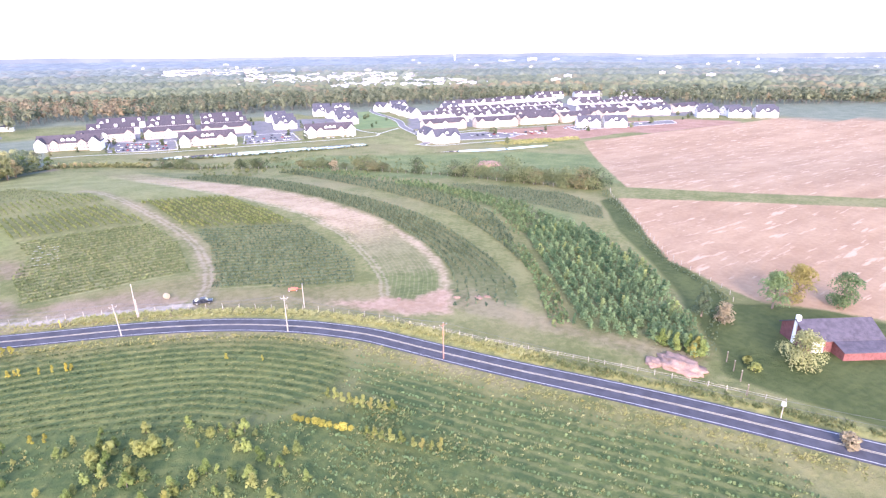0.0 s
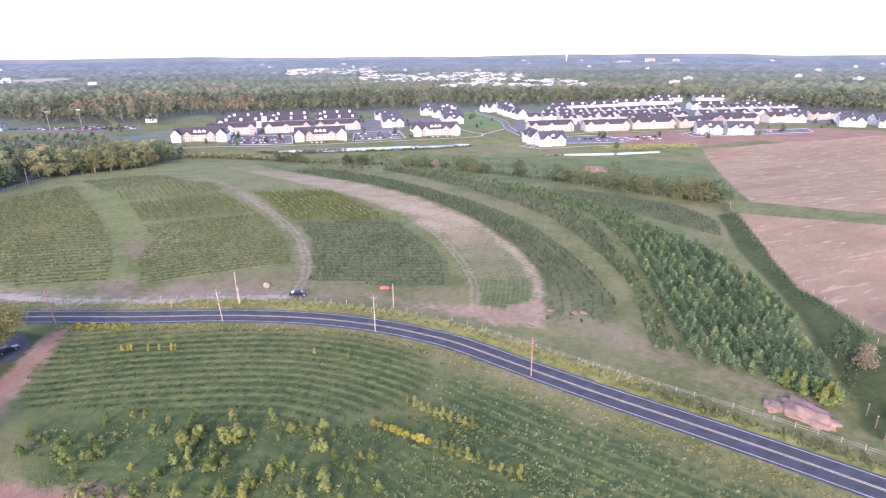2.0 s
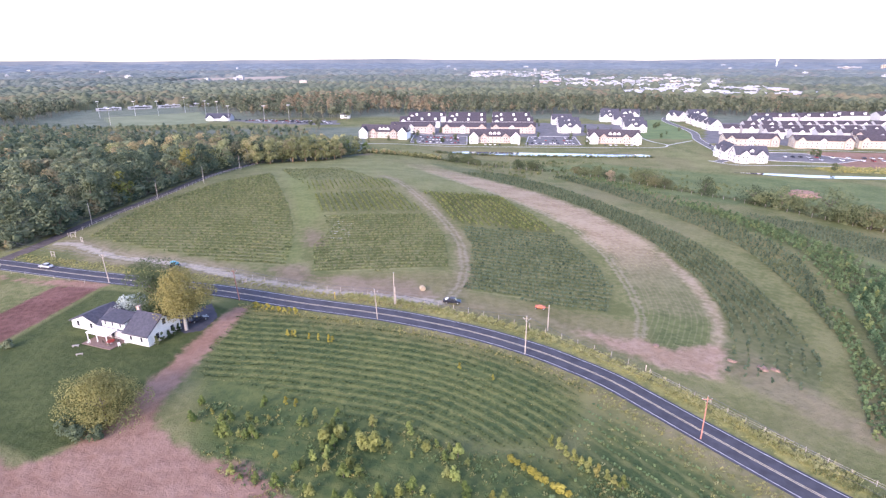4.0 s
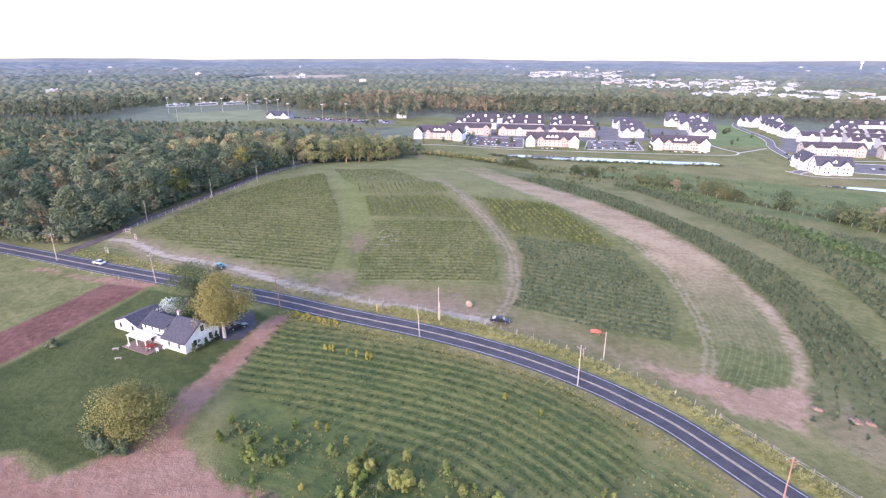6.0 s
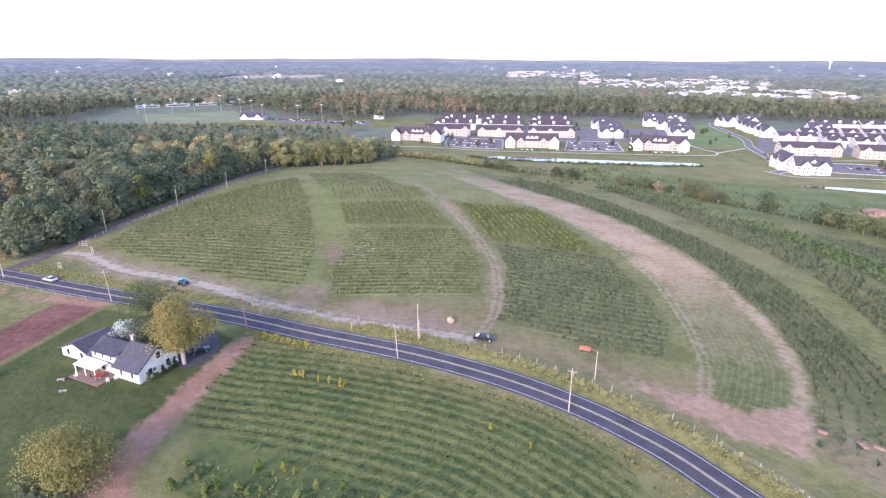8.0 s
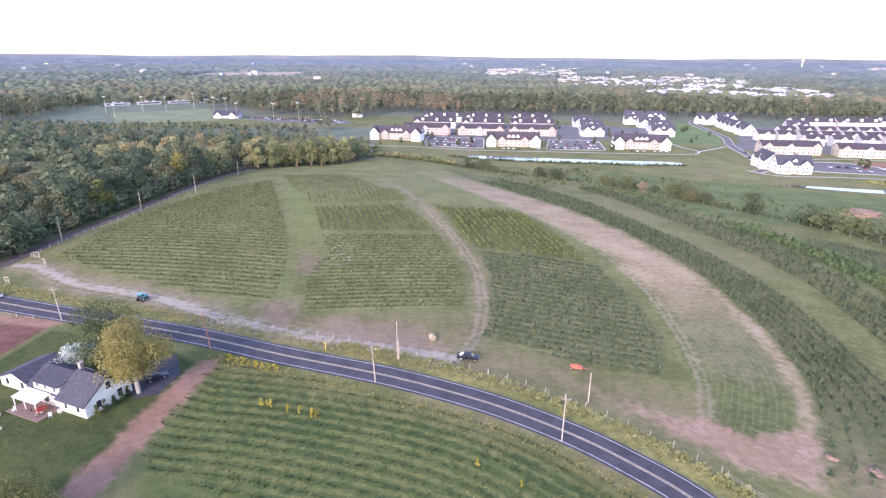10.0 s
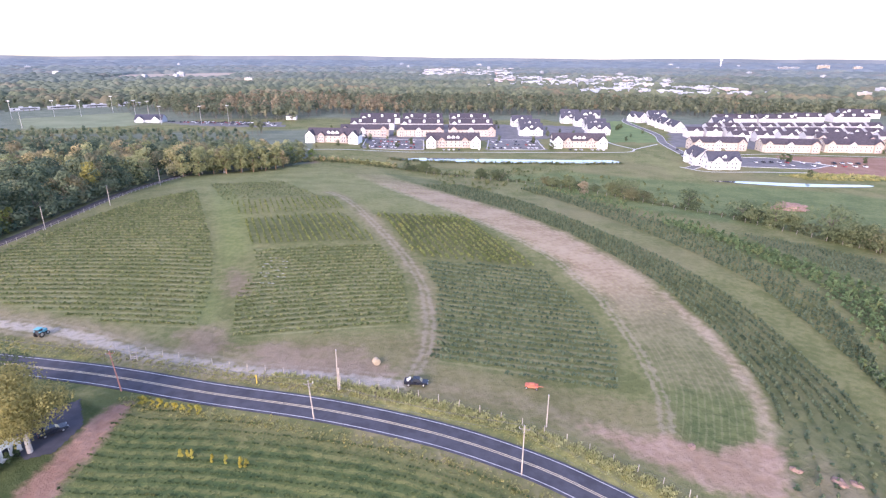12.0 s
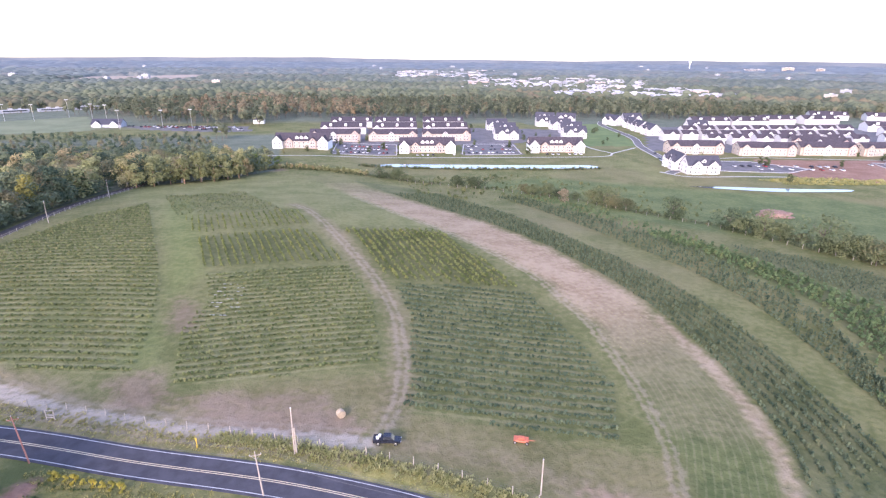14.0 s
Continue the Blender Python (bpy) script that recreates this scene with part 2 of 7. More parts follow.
M["line_white"] = surface("worn_white_paint", (0.38, 0.38, 0.39), (0.62, 0.62, 0.62), 0.8, 0.7, 0.1, local=False)
M["line_yellow"] = surface("worn_yellow_paint", (0.55, 0.46, 0.3), (0.7, 0.6, 0.42), 0.8, 0.7, 0.1, local=False)
M["concrete"] = surface("concrete", (0.45, 0.43, 0.41), (0.6, 0.58, 0.56), 0.5, 0.9, 0.2, local=False)
M["soil"] = surface("reddish_soil", (0.27, 0.17, 0.14), (0.42, 0.29, 0.25), 0.25, 0.95, 0.6, 0.05, fine=3.5, local=False)
M["rubber"] = surface("tyre_rubber", (0.02, 0.02, 0.02), (0.035, 0.035, 0.035), 6, 0.85, 0.2)
M["car_silver"] = surface("silver_car_paint", (0.6, 0.61, 0.63), (0.68, 0.69, 0.7), 1, 0.3, 0, metal=0.3, spec=0.6)
M["car_dark"] = surface("dark_blue_car_paint", (0.013, 0.015, 0.026), (0.026, 0.03, 0.046), 1, 0.3, 0, metal=0.2, spec=0.6)
M["car_red"] = surface("red_car_paint", (0.3, 0.03, 0.03), (0.4, 0.06, 0.05), 1, 0.35, 0, metal=0.2, spec=0.6)
M["car_white"] = surface("white_car_paint", (0.7, 0.7, 0.7), (0.8, 0.8, 0.8), 1, 0.35, 0, spec=0.6)
M["chrome"] = surface("dull_chrome", (0.5, 0.5, 0.5), (0.6, 0.6, 0.6), 3, 0.3, 0, metal=0.9)
M["orange"] = surface("orange_red_machine_paint", (0.48, 0.12, 0.06), (0.6, 0.19, 0.11), 2, 0.5, 0.1)
M["marker"] = surface("yellow_marker_plastic", (0.6, 0.4, 0.04), (0.72, 0.5, 0.08), 2, 0.5, 0.05)
M["teal"] = surface("teal_paint", (0.08, 0.3, 0.36), (0.14, 0.42, 0.48), 2, 0.5, 0.1)
M["barn_red"] = surface("dark_red_barn_boards", (0.13, 0.05, 0.05), (0.21, 0.085, 0.08), 1.5, 0.85, 0.4)
M["barn_roof"] = surface("dark_metal_roof", (0.055, 0.048, 0.062), (0.095, 0.085, 0.105), 0.8, 0.75, 0.2)
M["stucco"] = surface("pale_commercial_wall", (0.3, 0.31, 0.33), (0.4, 0.41, 0.43), 0.2, 0.8, 0.1)
M["flat_roof"] = surface("pale_flat_roof", (0.36, 0.37, 0.39), (0.5, 0.51, 0.52), 0.1, 0.8, 0.1)
M["silage"] = surface("pinkish_stone", (0.2, 0.13, 0.1), (0.33, 0.22, 0.175), 0.7, 0.95, 0.5, 0.05)


# ---------------------------------------------------------------- mesh helpers
def part(name, bm, material, parent=None, label="", soft=False):
    me = bpy.data.meshes.new(name)
    if soft:
        for f in bm.faces:
            f.smooth = True
    bm.to_mesh(me)
    bm.free()
    me.materials.append(material)
    ob = new(name, me)
    if parent is not None:
        ob.parent = parent
    if label:
        ob["label"] = label
    return ob


def mesh_np(name, verts, faces, material, tone=None, parent=None):
    """A mesh object from arrays; faces is n x 3 or n x 4."""
    me = bpy.data.meshes.new(name)
    k = faces.shape[1]
    me.vertices.add(len(verts))
    me.vertices.foreach_set("co", np.ascontiguousarray(verts, dtype=np.float32).ravel())
    me.loops.add(faces.size)
    me.loops.foreach_set("vertex_index", np.ascontiguousarray(faces, dtype=np.int32).ravel())
    me.polygons.add(len(faces))
    me.polygons.foreach_set("loop_start", np.arange(0, faces.size, k, dtype=np.int32))
    me.update(calc_edges=True)
    if tone is not None:
        at = me.attributes.new("tone", "FLOAT", "POINT")
        at.data.foreach_set("value", np.ascontiguousarray(tone, dtype=np.float32))
    me.materials.append(material)
    ob = new(name, me)
    if parent is not None:
        ob.parent = parent
    return ob


def box(bm, x0, x1, y0, y1, z0, z1, bevel=0.0):
    r = bmesh.ops.create_cube(bm, size=1.0)
    for v in r["verts"]:
        v.co = Vector((x0 + (v.co.x + 0.5) * (x1 - x0), y0 + (v.co.y + 0.5) * (y1 - y0), z0 + (v.co.z + 0.5) * (z1 - z0)))
    if bevel:
        edges = list({e for v in r["verts"] for e in v.link_edges})
        bmesh.ops.bevel(bm, geom=edges, offset=bevel, segments=2, affect="EDGES", profile=0.5)
    return r["verts"]


def boxed(*a, **k):
    bm = bmesh.new()
    box(bm, *a, **k)
    return bm


def rod(bm, a, b, r0, r1=None, seg=8):
    a, b = Vector(a), Vector(b)
    r1 = r0 if r1 is None else r1
    m = Matrix.Translation((a + b) / 2) @ (b - a).to_track_quat("Z", "Y").to_matrix().to_4x4()
    bmesh.ops.create_cone(bm, cap_ends=True, segments=seg, radius1=r0, radius2=r1, depth=(b - a).length, matrix=m)


def rodded(a, b, r0, r1=None, seg=8):
    bm = bmesh.new()
    rod(bm, a, b, r0, r1, seg)
    return bm


def prism(profile, axis_len, axis="y", start=0.0):
    """A closed outline (u, z) pushed along an axis."""
    bm = bmesh.new()
    ends = []
    for q in (start, start + axis_len):
        ends.append([bm.verts.new((u, q, z) if axis == "y" else (q, u, z)) for u, z in profile])
    n = len(profile)
    bm.faces.new(ends[0])
    bm.faces.new(list(reversed(ends[1])))
    for i in range(n):
        bm.faces.new((ends[0][i], ends[1][i], ends[1][(i + 1) % n], ends[0][(i + 1) % n]))
    bmesh.ops.recalc_face_normals(bm, faces=bm.faces)
    return bm


def thing(name, label, category, m=None, group="", kind=""):
    ob = new(name)
    ob.empty_display_size = 0.3
    if m is not None:
        ob.matrix_basis = m
    return tagged(ob, label, category, group, kind)


def ribbon(name, line, half_l, half_r, lift, material, cross=(0.0,), parent=None, skirt=0.0):
    """A strip that follows the land, half_l to the left and half_r to the right of a plan line."""
    nrm = normals(line)
    offs = np.linspace(-half_r, half_l, max(2, len(cross)) if len(cross) > 1 else 3)
    cols = [line + nrm * o for o in offs]
    v = [np.stack([c[:, 0], c[:, 1], terrain(c[:, 0], c[:, 1]) + lift], 1) for c in cols]
    if skirt:
        v = [v[0] - [0, 0, skirt]] + v + [v[-1] - [0, 0, skirt]]
    n, k = len(line), len(v)
    verts = np.stack(v, 1).reshape(-1, 3)
    i, j = np.meshgrid(np.arange(n - 1), np.arange(k - 1), indexing="ij")
    a = (i * k + j).ravel()
    ob = mesh_np(name, verts, np.stack([a, a + 1, a + k + 1, a + k], 1)[:, ::-1], material, parent=parent)
    ob.data.polygons.foreach_set("use_smooth", np.zeros(len(a), bool))
    return ob


# ---------------------------------------------------------------- plan lines
ROAD = smooth([(-420, 288), (-240, 216), (-145, 176.3), (-103.5, 159), (-59, 142), (-32, 129.5), (-10.4, 120.2), (6, 112), (17.5, 105.2),
               (28.4, 97), (35, 90.5), (41, 83.5), (46, 75.2), (51, 66.4), (60, 51), (68, 38), (75, 26.2), (81.3, 15), (86.6, 5), (94, -9), (112, -42), (160, -125), (240, -250)], 2.5)
SIDE = smooth([(-139, 176), (-134.5, 192), (-129, 218), (-115, 261), (-105, 321), (-97.5, 360), (-88, 405), (-68, 465)], 2.5)
TAN_L = smooth([(4, 390), (30.6, 296), (53.5, 245), (67, 208), (71, 174), (68.5, 145), (62, 117), (55, 102)])
TAN_R = smooth([(26, 396), (56, 310), (80, 250), (90, 211), (94, 172), (91, 138), (84, 112), (75, 97), (67, 87)])
R1_OUT = smooth([(60, 370), (87, 298), (106.5, 212), (111.6, 174), (109.7, 144), (103.5, 115.5), (99, 100), (93, 86), (83, 74)])
LANE_OUT = smooth([(85, 372), (108.6, 318), (122.5, 234), (127, 195), (127.5, 167.5), (122, 139), (115, 115), (108, 98)])
R2_OUT = smooth([(112, 350), (136.2, 256), (142.8, 216), (142.1, 183), (138.6, 153), (124, 122)])
GRAVEL = smooth([(-129, 193), (-122.5, 191.5), (-116.2, 186.5), (-100.8, 175.2), (-79.4, 166.6), (-61.4, 156.8), (-52.1, 149.6), (-38.6, 143.2), (-24.3, 136.7), (-7.1, 131), (6.7, 126)])
TRACK = smooth([(-8, 298), (0.9, 276.3), (12.9, 226.4), (19.6, 192.6), (20.2, 166.3), (16.4, 142.5), (10, 128)])
SHRUBS = smooth([(-15, 446), (40, 415), (85, 378), (119, 352), (147, 320), (158, 300), (170, 275), (184, 252), (192, 225), (199, 204), (207, 180), (217, 156)])
FOREST_EDGE = [(-420, 303), (-240, 230), (-168, 193), (-142, 187), (-133, 222), (-119.5, 270), (-109.5, 322), (-101, 366), (-42, 412), (-20, 442)]
PLOTS = {
    "P1": [(-120, 199), (-117.5, 232), (-92.5, 287), (-72, 312), (-51, 234), (-44, 203), (-41, 179), (-41, 159), (-62, 166), (-96, 184)],
    "P2a": [(-70, 335), (-34, 345), (-12.5, 286), (-54, 280)],
    "P2b": [(-50, 275.7), (-5.2, 279.7), (0, 256), (-42, 251)],
    "P2c": [(-39.5, 245.5), (-1.9, 249.5), (10.3, 216), (-34.4, 217.5)],
    "P2d": [(-32.8, 213.3), (11.3, 211), (15.8, 187), (13.4, 152.5), (-8.8, 151.3), (-31, 152.4), (-33.5, 178), (-29, 194)],
    "P3a": [(13, 248.5), (50, 249), (63.5, 188.7), (39, 196.5), (23, 200)],
    "P3b": [(23.5, 196), (39, 194), (63.5, 185), (64.8, 150), (62.5, 134.6), (54, 117), (22.8, 131), (15.5, 134.5), (20.3, 152.6), (24.6, 177)],
    "R4": [(165.7, 222), (183.8, 196.6), (195, 160.2), (187, 129), (172, 116), (167.5, 134), (165.1, 164.3), (162.1, 202.9)],
    "R3": [(137, 240), (150, 240), (160, 195), (163, 150), (150, 112), (128, 116), (138.6, 140), (147, 165), (147, 205)],
}
DRIVE = [(-45.4, 130), (-50.6, 130), (-53.4, 118), (-56.2, 110), (-58.8, 96.4), (-60.5, 83), (-63, 76), (-68, 69), (-73, 68), (-80, 74), (-100, 70), (-110, 40), (-60, 15), (-16, 44),
         (-32, 64), (-40, 66), (-47, 71), (-52, 76), (-53.6, 86.7), (-51.5, 98.5), (-48.5, 114)]
CEDARS = [(88, 57.5), (88, 52), (94, 41), (97, 33), (98.3, 26.5), (104.5, 29), (114, 41.5), (132, 62), (147, 92), (155, 117), (151, 127), (134, 122), (121, 109), (112, 95), (101, 74)]
SOUTH = [(-47, 128), (-30, 121.5), (-10, 112), (6, 104), (17, 97.5), (27, 89.5), (34, 82), (30, 70), (20, 62), (8, 64), (-4, 66), (-20, 78), (-42, 90), (-51, 92), (-50.5, 108)]
WILD = [(-46, 84), (-20, 78), (0, 66), (20, 60), (34, 50), (40, 20), (0, 20), (-26, 50), (-44, 70)]
BASE = smooth([(-62, 113), (-47.3, 106), (-32.4, 102.4), (-18, 97.6), (-3.4, 91.8), (9.1, 84.4), (19.3, 74.2), (27, 62), (33, 48)])

# ---------------------------------------------------------------- ground
def axis(lo, hi, step, far_lo, far_hi, grow=1.13):
    a = list(np.arange(lo, hi + 0.1, step))
    s = step
    while a[-1] < far_hi:
        s *= grow
        a.append(a[-1] + s)
    s = step
    while a[0] > far_lo:
        s *= grow
        a.insert(0, a[0] - s)
    return np.array(a)


S_EDGE = (ROAD - normals(ROAD) * 5.0)[(ROAD[:, 0] > -5) & (ROAD[:, 0] < 62)]
RING = np.vstack([TAN_R[TAN_R[:, 1] < 165] + [-2.5, -0.5], TAN_R[TAN_R[:, 1] < 165][::-1] + [1.0, 0.5]])
ZONES = {
    "soil": [DRIVE, 
             [(-92, 151), (-103, 156), (-115, 156), (-138, 165.5), (-140, 163), (-124, 157), (-108, 151), (-94, 146)],
             [(361, 425), (380, 418), (560, 370), (520, 320), (390, 318), (338, 352)], [(430, 380), (600, 350), (640, 280), (470, 300)]],
    "redsoil": [[(-108, 151.3), (-94, 147.5), (-99, 128), (-104.8, 105.7), (-112, 85), (-135, 82), (-118, 117)]],
    "tan": [np.vstack([TAN_L[(TAN_L[:, 1] > 118) & (TAN_L[:, 1] < 385)] + [2, 0], [(76, 112)], TAN_R[(TAN_R[:, 1] > 108) & (TAN_R[:, 1] < 385)][::-1]])],
    "ringtrack": [RING],
    "stubble": [[(232, 150), (262, 106), (300, 60), (450, -70), (1000, 100), (700, 280), (560, 290), (379, 307)],
                [(207, 136), (150, 71), (140, 36), (150, 22), (170, -30), (420, -160), (430, -90), (282, 54), (244, 96)]],
    "lawn": [[(-93, 147), (-70, 138), (-56, 132), (-51, 128), (-54, 112), (-57, 98), (-59, 82), (-63, 75), (-70, 69), (-80, 75), (-100, 72), (-112, 85), (-103, 107), (-97, 130)],
             [(208, 138), (180, 105), (156, 76), (147, 60), (137, 43), (120, 34), (106, 27), (109, 33), (127, 51), (143, 72), (164, 102), (196, 138)],
             [(96, 22), (104, 26), (124, 48), (140, 34), (150, 20), (165, -30), (130, -60), (104, -12)]],
    "worn": [np.vstack([TRACK + normals(TRACK) * 3.2, (TRACK - normals(TRACK) * 3.2)[::-1]]),
             np.vstack([GRAVEL + normals(GRAVEL) * 6.5, (GRAVEL - normals(GRAVEL) * 6.5)[::-1]]),
             [(6, 129), (12, 122.5), (32, 113.5), (42, 104), (50, 96), (54, 100), (42, 111), (30, 119), (12, 127)],
             [(68, 86), (76, 66), (88, 40), (94, 27), (102, 27), (90, 50), (84, 70), (80, 92)],
             np.vstack([S_EDGE + normals(S_EDGE) * 0.9, (S_EDGE - normals(S_EDGE) * 0.9)[::-1]])],
    "barepatch": [[(-24, 141), (-8, 140), (3, 137), (8, 129), (-5, 129), (-20, 135.5)], [(-39, 199), (-31, 191), (-30, 176), (-37, 176)], [(-46, 158), (-36, 160), (-28, 147), (-38, 145)], [(-30, 149), (0, 143), (2, 138), (-20, 140)], [(-40, 440), (-30, 452), (-18, 448), (-12, 436), (-26, 431)]],
    "plots": [[(76, 99), (99, 101), (94, 86), (84, 74), (76, 70), (69, 84)], PLOTS["P3b"], PLOTS["R4"], PLOTS["R3"], np.vstack([TAN_R[(TAN_R[:, 1] > 95)] + [2, 0], R1_OUT[R1_OUT[:, 1] > 95][::-1]])],
    "shadedplots": [PLOTS["P2c"], PLOTS["P3a"], CEDARS],
    "dry": [[(-90, 330), (-72, 318), (-48, 236), (-40, 200), (-34, 214), (-42, 250), (-52, 282), (-10, 290), (0, 256), (14, 252), (50, 252), (58, 262), (44, 300), (20, 372), (0, 405), (-40, 420), (-90, 380)], np.vstack([TAN_R[(TAN_R[:, 1] > 300)], [(70, 330), (60, 375)]]), [(232, 440), (258, 442), (262, 400), (240, 352), (226, 360), (238, 400)]],
    "pinksoil": [[(41, 108), (52, 101.5), (56, 103), (62, 97), (72, 98), (76, 95), (66, 82.5), (55.6, 88), (46, 99)]],
    "ringed": [np.vstack([TAN_L[TAN_L[:, 1] < 360], TAN_R[TAN_R[:, 1] < 360][::-1]])],
    "rowfield": [SOUTH, WILD, [(-50, 100), (-40, 98), (-10, 82), (4, 70), (0, 58), (-40, 66), (-46, 78)], [(22, 58), (36, 74), (44, 60), (54, 42), (63, 26), (76, 2), (70, -20), (20, -20), (5, 40)]],
    "dryverge": [np.vstack([(ROAD - normals(ROAD) * 4.0)[(ROAD[:, 0] > -46) & (ROAD[:, 0] < 100)], (ROAD - normals(ROAD) * 12.0)[(ROAD[:, 0] > -46) & (ROAD[:, 0] < 100)][::-1]])],
    "brightverge": [np.vstack([(ROAD + normals(ROAD) * 4.2)[(ROAD[:, 0] > -70) & (ROAD[:, 0] < 100)], (ROAD + normals(ROAD) * 7.6)[(ROAD[:, 0] > -70) & (ROAD[:, 0] < 100)][::-1]])],
    "dryfield": [[(14, 133), (24, 130), (40, 122), (56, 113), (63, 112), (62, 100), (50, 94), (38, 104), (20, 116), (10, 122)], [(-44, 156), (-30, 150), (14, 148), (18, 140), (12, 132), (-10, 134), (-40, 146)]],
    "ringgreen": [np.vstack([TAN_L[TAN_L[:, 1] < 165] + [3, 0], TAN_R[TAN_R[:, 1] < 165][::-1] - [3, 0]])],
    "greenlane": [[(-66, 330), (-55, 322), (-48, 285), (-37, 240), (-33, 212), (-40, 196), (-45, 214), (-52, 250), (-60, 290)], [(-44, 190), (-36, 176), (-37, 160), (-45, 166)]],
    "seedbed": [[(24, 62), (37, 74), (44, 60), (54, 42), (63, 26), (76, 2), (70, -20), (24, -20), (34, 40)]],
    "meadow": [[(150, 112), (168, 128), (163, 165), (160, 205), (148, 245), (146, 205), (148, 165)], [(300, 300), (330, 255), (240, 160), (150, 270), (100, 380), (160, 392), (230, 340)],
               [(330, 340), (380, 315), (395, 330), (350, 352), (300, 362)]],
}
gx, gy = axis(-190, 340, 2.5, -4950, 4950), axis(-60, 480, 2.5, -1200, 4950)
X, Y = np.meshgrid(gx, gy, indexing="ij")
Z = terrain(X, Y)
n0, n1 = X.shape
I, J = np.meshgrid(np.arange(n0 - 1), np.arange(n1 - 1), indexing="ij")
A = (I * n1 + J).ravel()
mats_ground, gt, gb = nodes_of("fields_and_meadows")
ground = mesh_np("ground", np.stack([X, Y, Z], -1).reshape(-1, 3), np.stack([A, A + n1, A + n1 + 1, A + 1], 1), mats_ground)
tagged(ground, "rolling green grassland with bare soil and stubble fields", "ground", kind="structure")
XF, YF = X.ravel(), Y.ravel()
for zone, polys in ZONES.items():
    d = np.full(XF.shape, -30.0)
    for p in polys:
        d = np.maximum(d, poly_sdf(p, XF, YF))
    ground.data.attributes.new(zone, "FLOAT", "POINT").data.foreach_set("value", d.astype(np.float32))
far = np.hypot(XF, YF)
wood = np.where((far > 760) | (poly_sdf([*FOREST_EDGE, (-20, 640), (-500, 640)], XF, YF) > 0), 1.0, 0.0)
ground.data.attributes.new("woods", "FLOAT", "POINT").data.foreach_set("value", wood.astype(np.float32))
near_base = (XF > -75) & (XF < 60) & (YF > 20) & (YF < 160)
lane = np.zeros(XF.shape)
bn = normals(BASE)
px, py = XF[near_base], YF[near_base]
best, sign = np.full(px.shape, 1e9), np.zeros(px.shape)
for (bx, by), (nx, ny) in zip(BASE, bn):
    dd = np.hypot(px - bx, py - by)
    sign = np.where(dd < best, np.sign((px - bx) * nx + (py - by) * ny), sign)
    best = np.minimum(best, dd)
lane[near_base] = line_dist(BASE, px, py) * sign
ground.data.attributes.new("lane", "FLOAT", "POINT").data.foreach_set("value", lane.astype(np.float32))


def signed(line, x0, x1, y0, y1):
    """Metres to the left of a line, within a stretch of the plan; far off elsewhere."""
    out = np.full(XF.shape, 99.0)
    m = (XF > x0) & (XF < x1) & (YF > y0) & (YF < y1)
    qx, qy = XF[m], YF[m]
    near_d, sg = np.full(qx.shape, 1e9), np.zeros(qx.shape)
    for (bx, by), (nx, ny) in zip(line, normals(line)):
        dd = np.hypot(qx - bx, qy - by)
        sg = np.where(dd < near_d, np.sign((qx - bx) * nx + (qy - by) * ny), sg)
        near_d = np.minimum(near_d, dd)
    out[m] = line_dist(line, qx, qy) * sg
    return out


for an, ln, bx in (("ringlane", TAN_R, (10, 120, 80, 380)), ("leftrut", TAN_L + [1.5, 0], (10, 100, 100, 330)), ("trackrut", TRACK, (-20, 40, 120, 300))):
    ground.data.attributes.new(an, "FLOAT", "POINT").data.foreach_set("value", signed(ln, *bx).astype(np.float32))
ground.data.attributes.new("gravelrut", "FLOAT", "POINT").data.foreach_set("value", line_dist(GRAVEL[::4], XF, YF).astype(np.float32))
ground.data.attributes.new("striped", "FLOAT", "POINT").data.foreach_set("value", np.maximum(poly_sdf(SOUTH, XF, YF), np.minimum(poly_sdf(WILD, XF, YF) - 3.0, 0.6)).astype(np.float32))
ROWED = {"P1": (-12, 3.0, -1.5), "P2a": (4, 2.8, 0.0), "P2d": (0, 2.7, 0.0), "P3b": (-21, 3.1, 0.0)}     # the rows' angle, gap and bow
phase, rowed = np.zeros(XF.shape), np.full(XF.shape, -30.0)
for key, (ang, gap, bow) in ROWED.items():
    p = np.array(PLOTS[key], float)
    u, w = np.array([math.cos(radians(ang)), math.sin(radians(ang))]), np.array([-math.sin(radians(ang)), math.cos(radians(ang))])
    d = poly_sdf(p, XF, YF)
    q = np.stack([XF, YF], 1) - p.mean(0)
    k = (q @ w - (((p - p.mean(0)) @ w).min() - 8) - bow * ((q @ u) / 40) ** 2) / gap
    phase, rowed = np.where(d > -4, k, phase), np.maximum(rowed, d)
ROADROWS = signed(ROAD, 0, 90, -25, 90)
ground.data.attributes.new("roadlane", "FLOAT", "POINT").data.foreach_set("value", ROADROWS.astype(np.float32))
ground.data.attributes.new("rowphase", "FLOAT", "POINT").data.foreach_set("value", phase.astype(np.float32))
ground.data.attributes.new("rowed", "FLOAT", "POINT").data.foreach_set("value", rowed.astype(np.float32))
ground.data.polygons.foreach_set("use_smooth", np.ones(len(ground.data.polygons), bool))


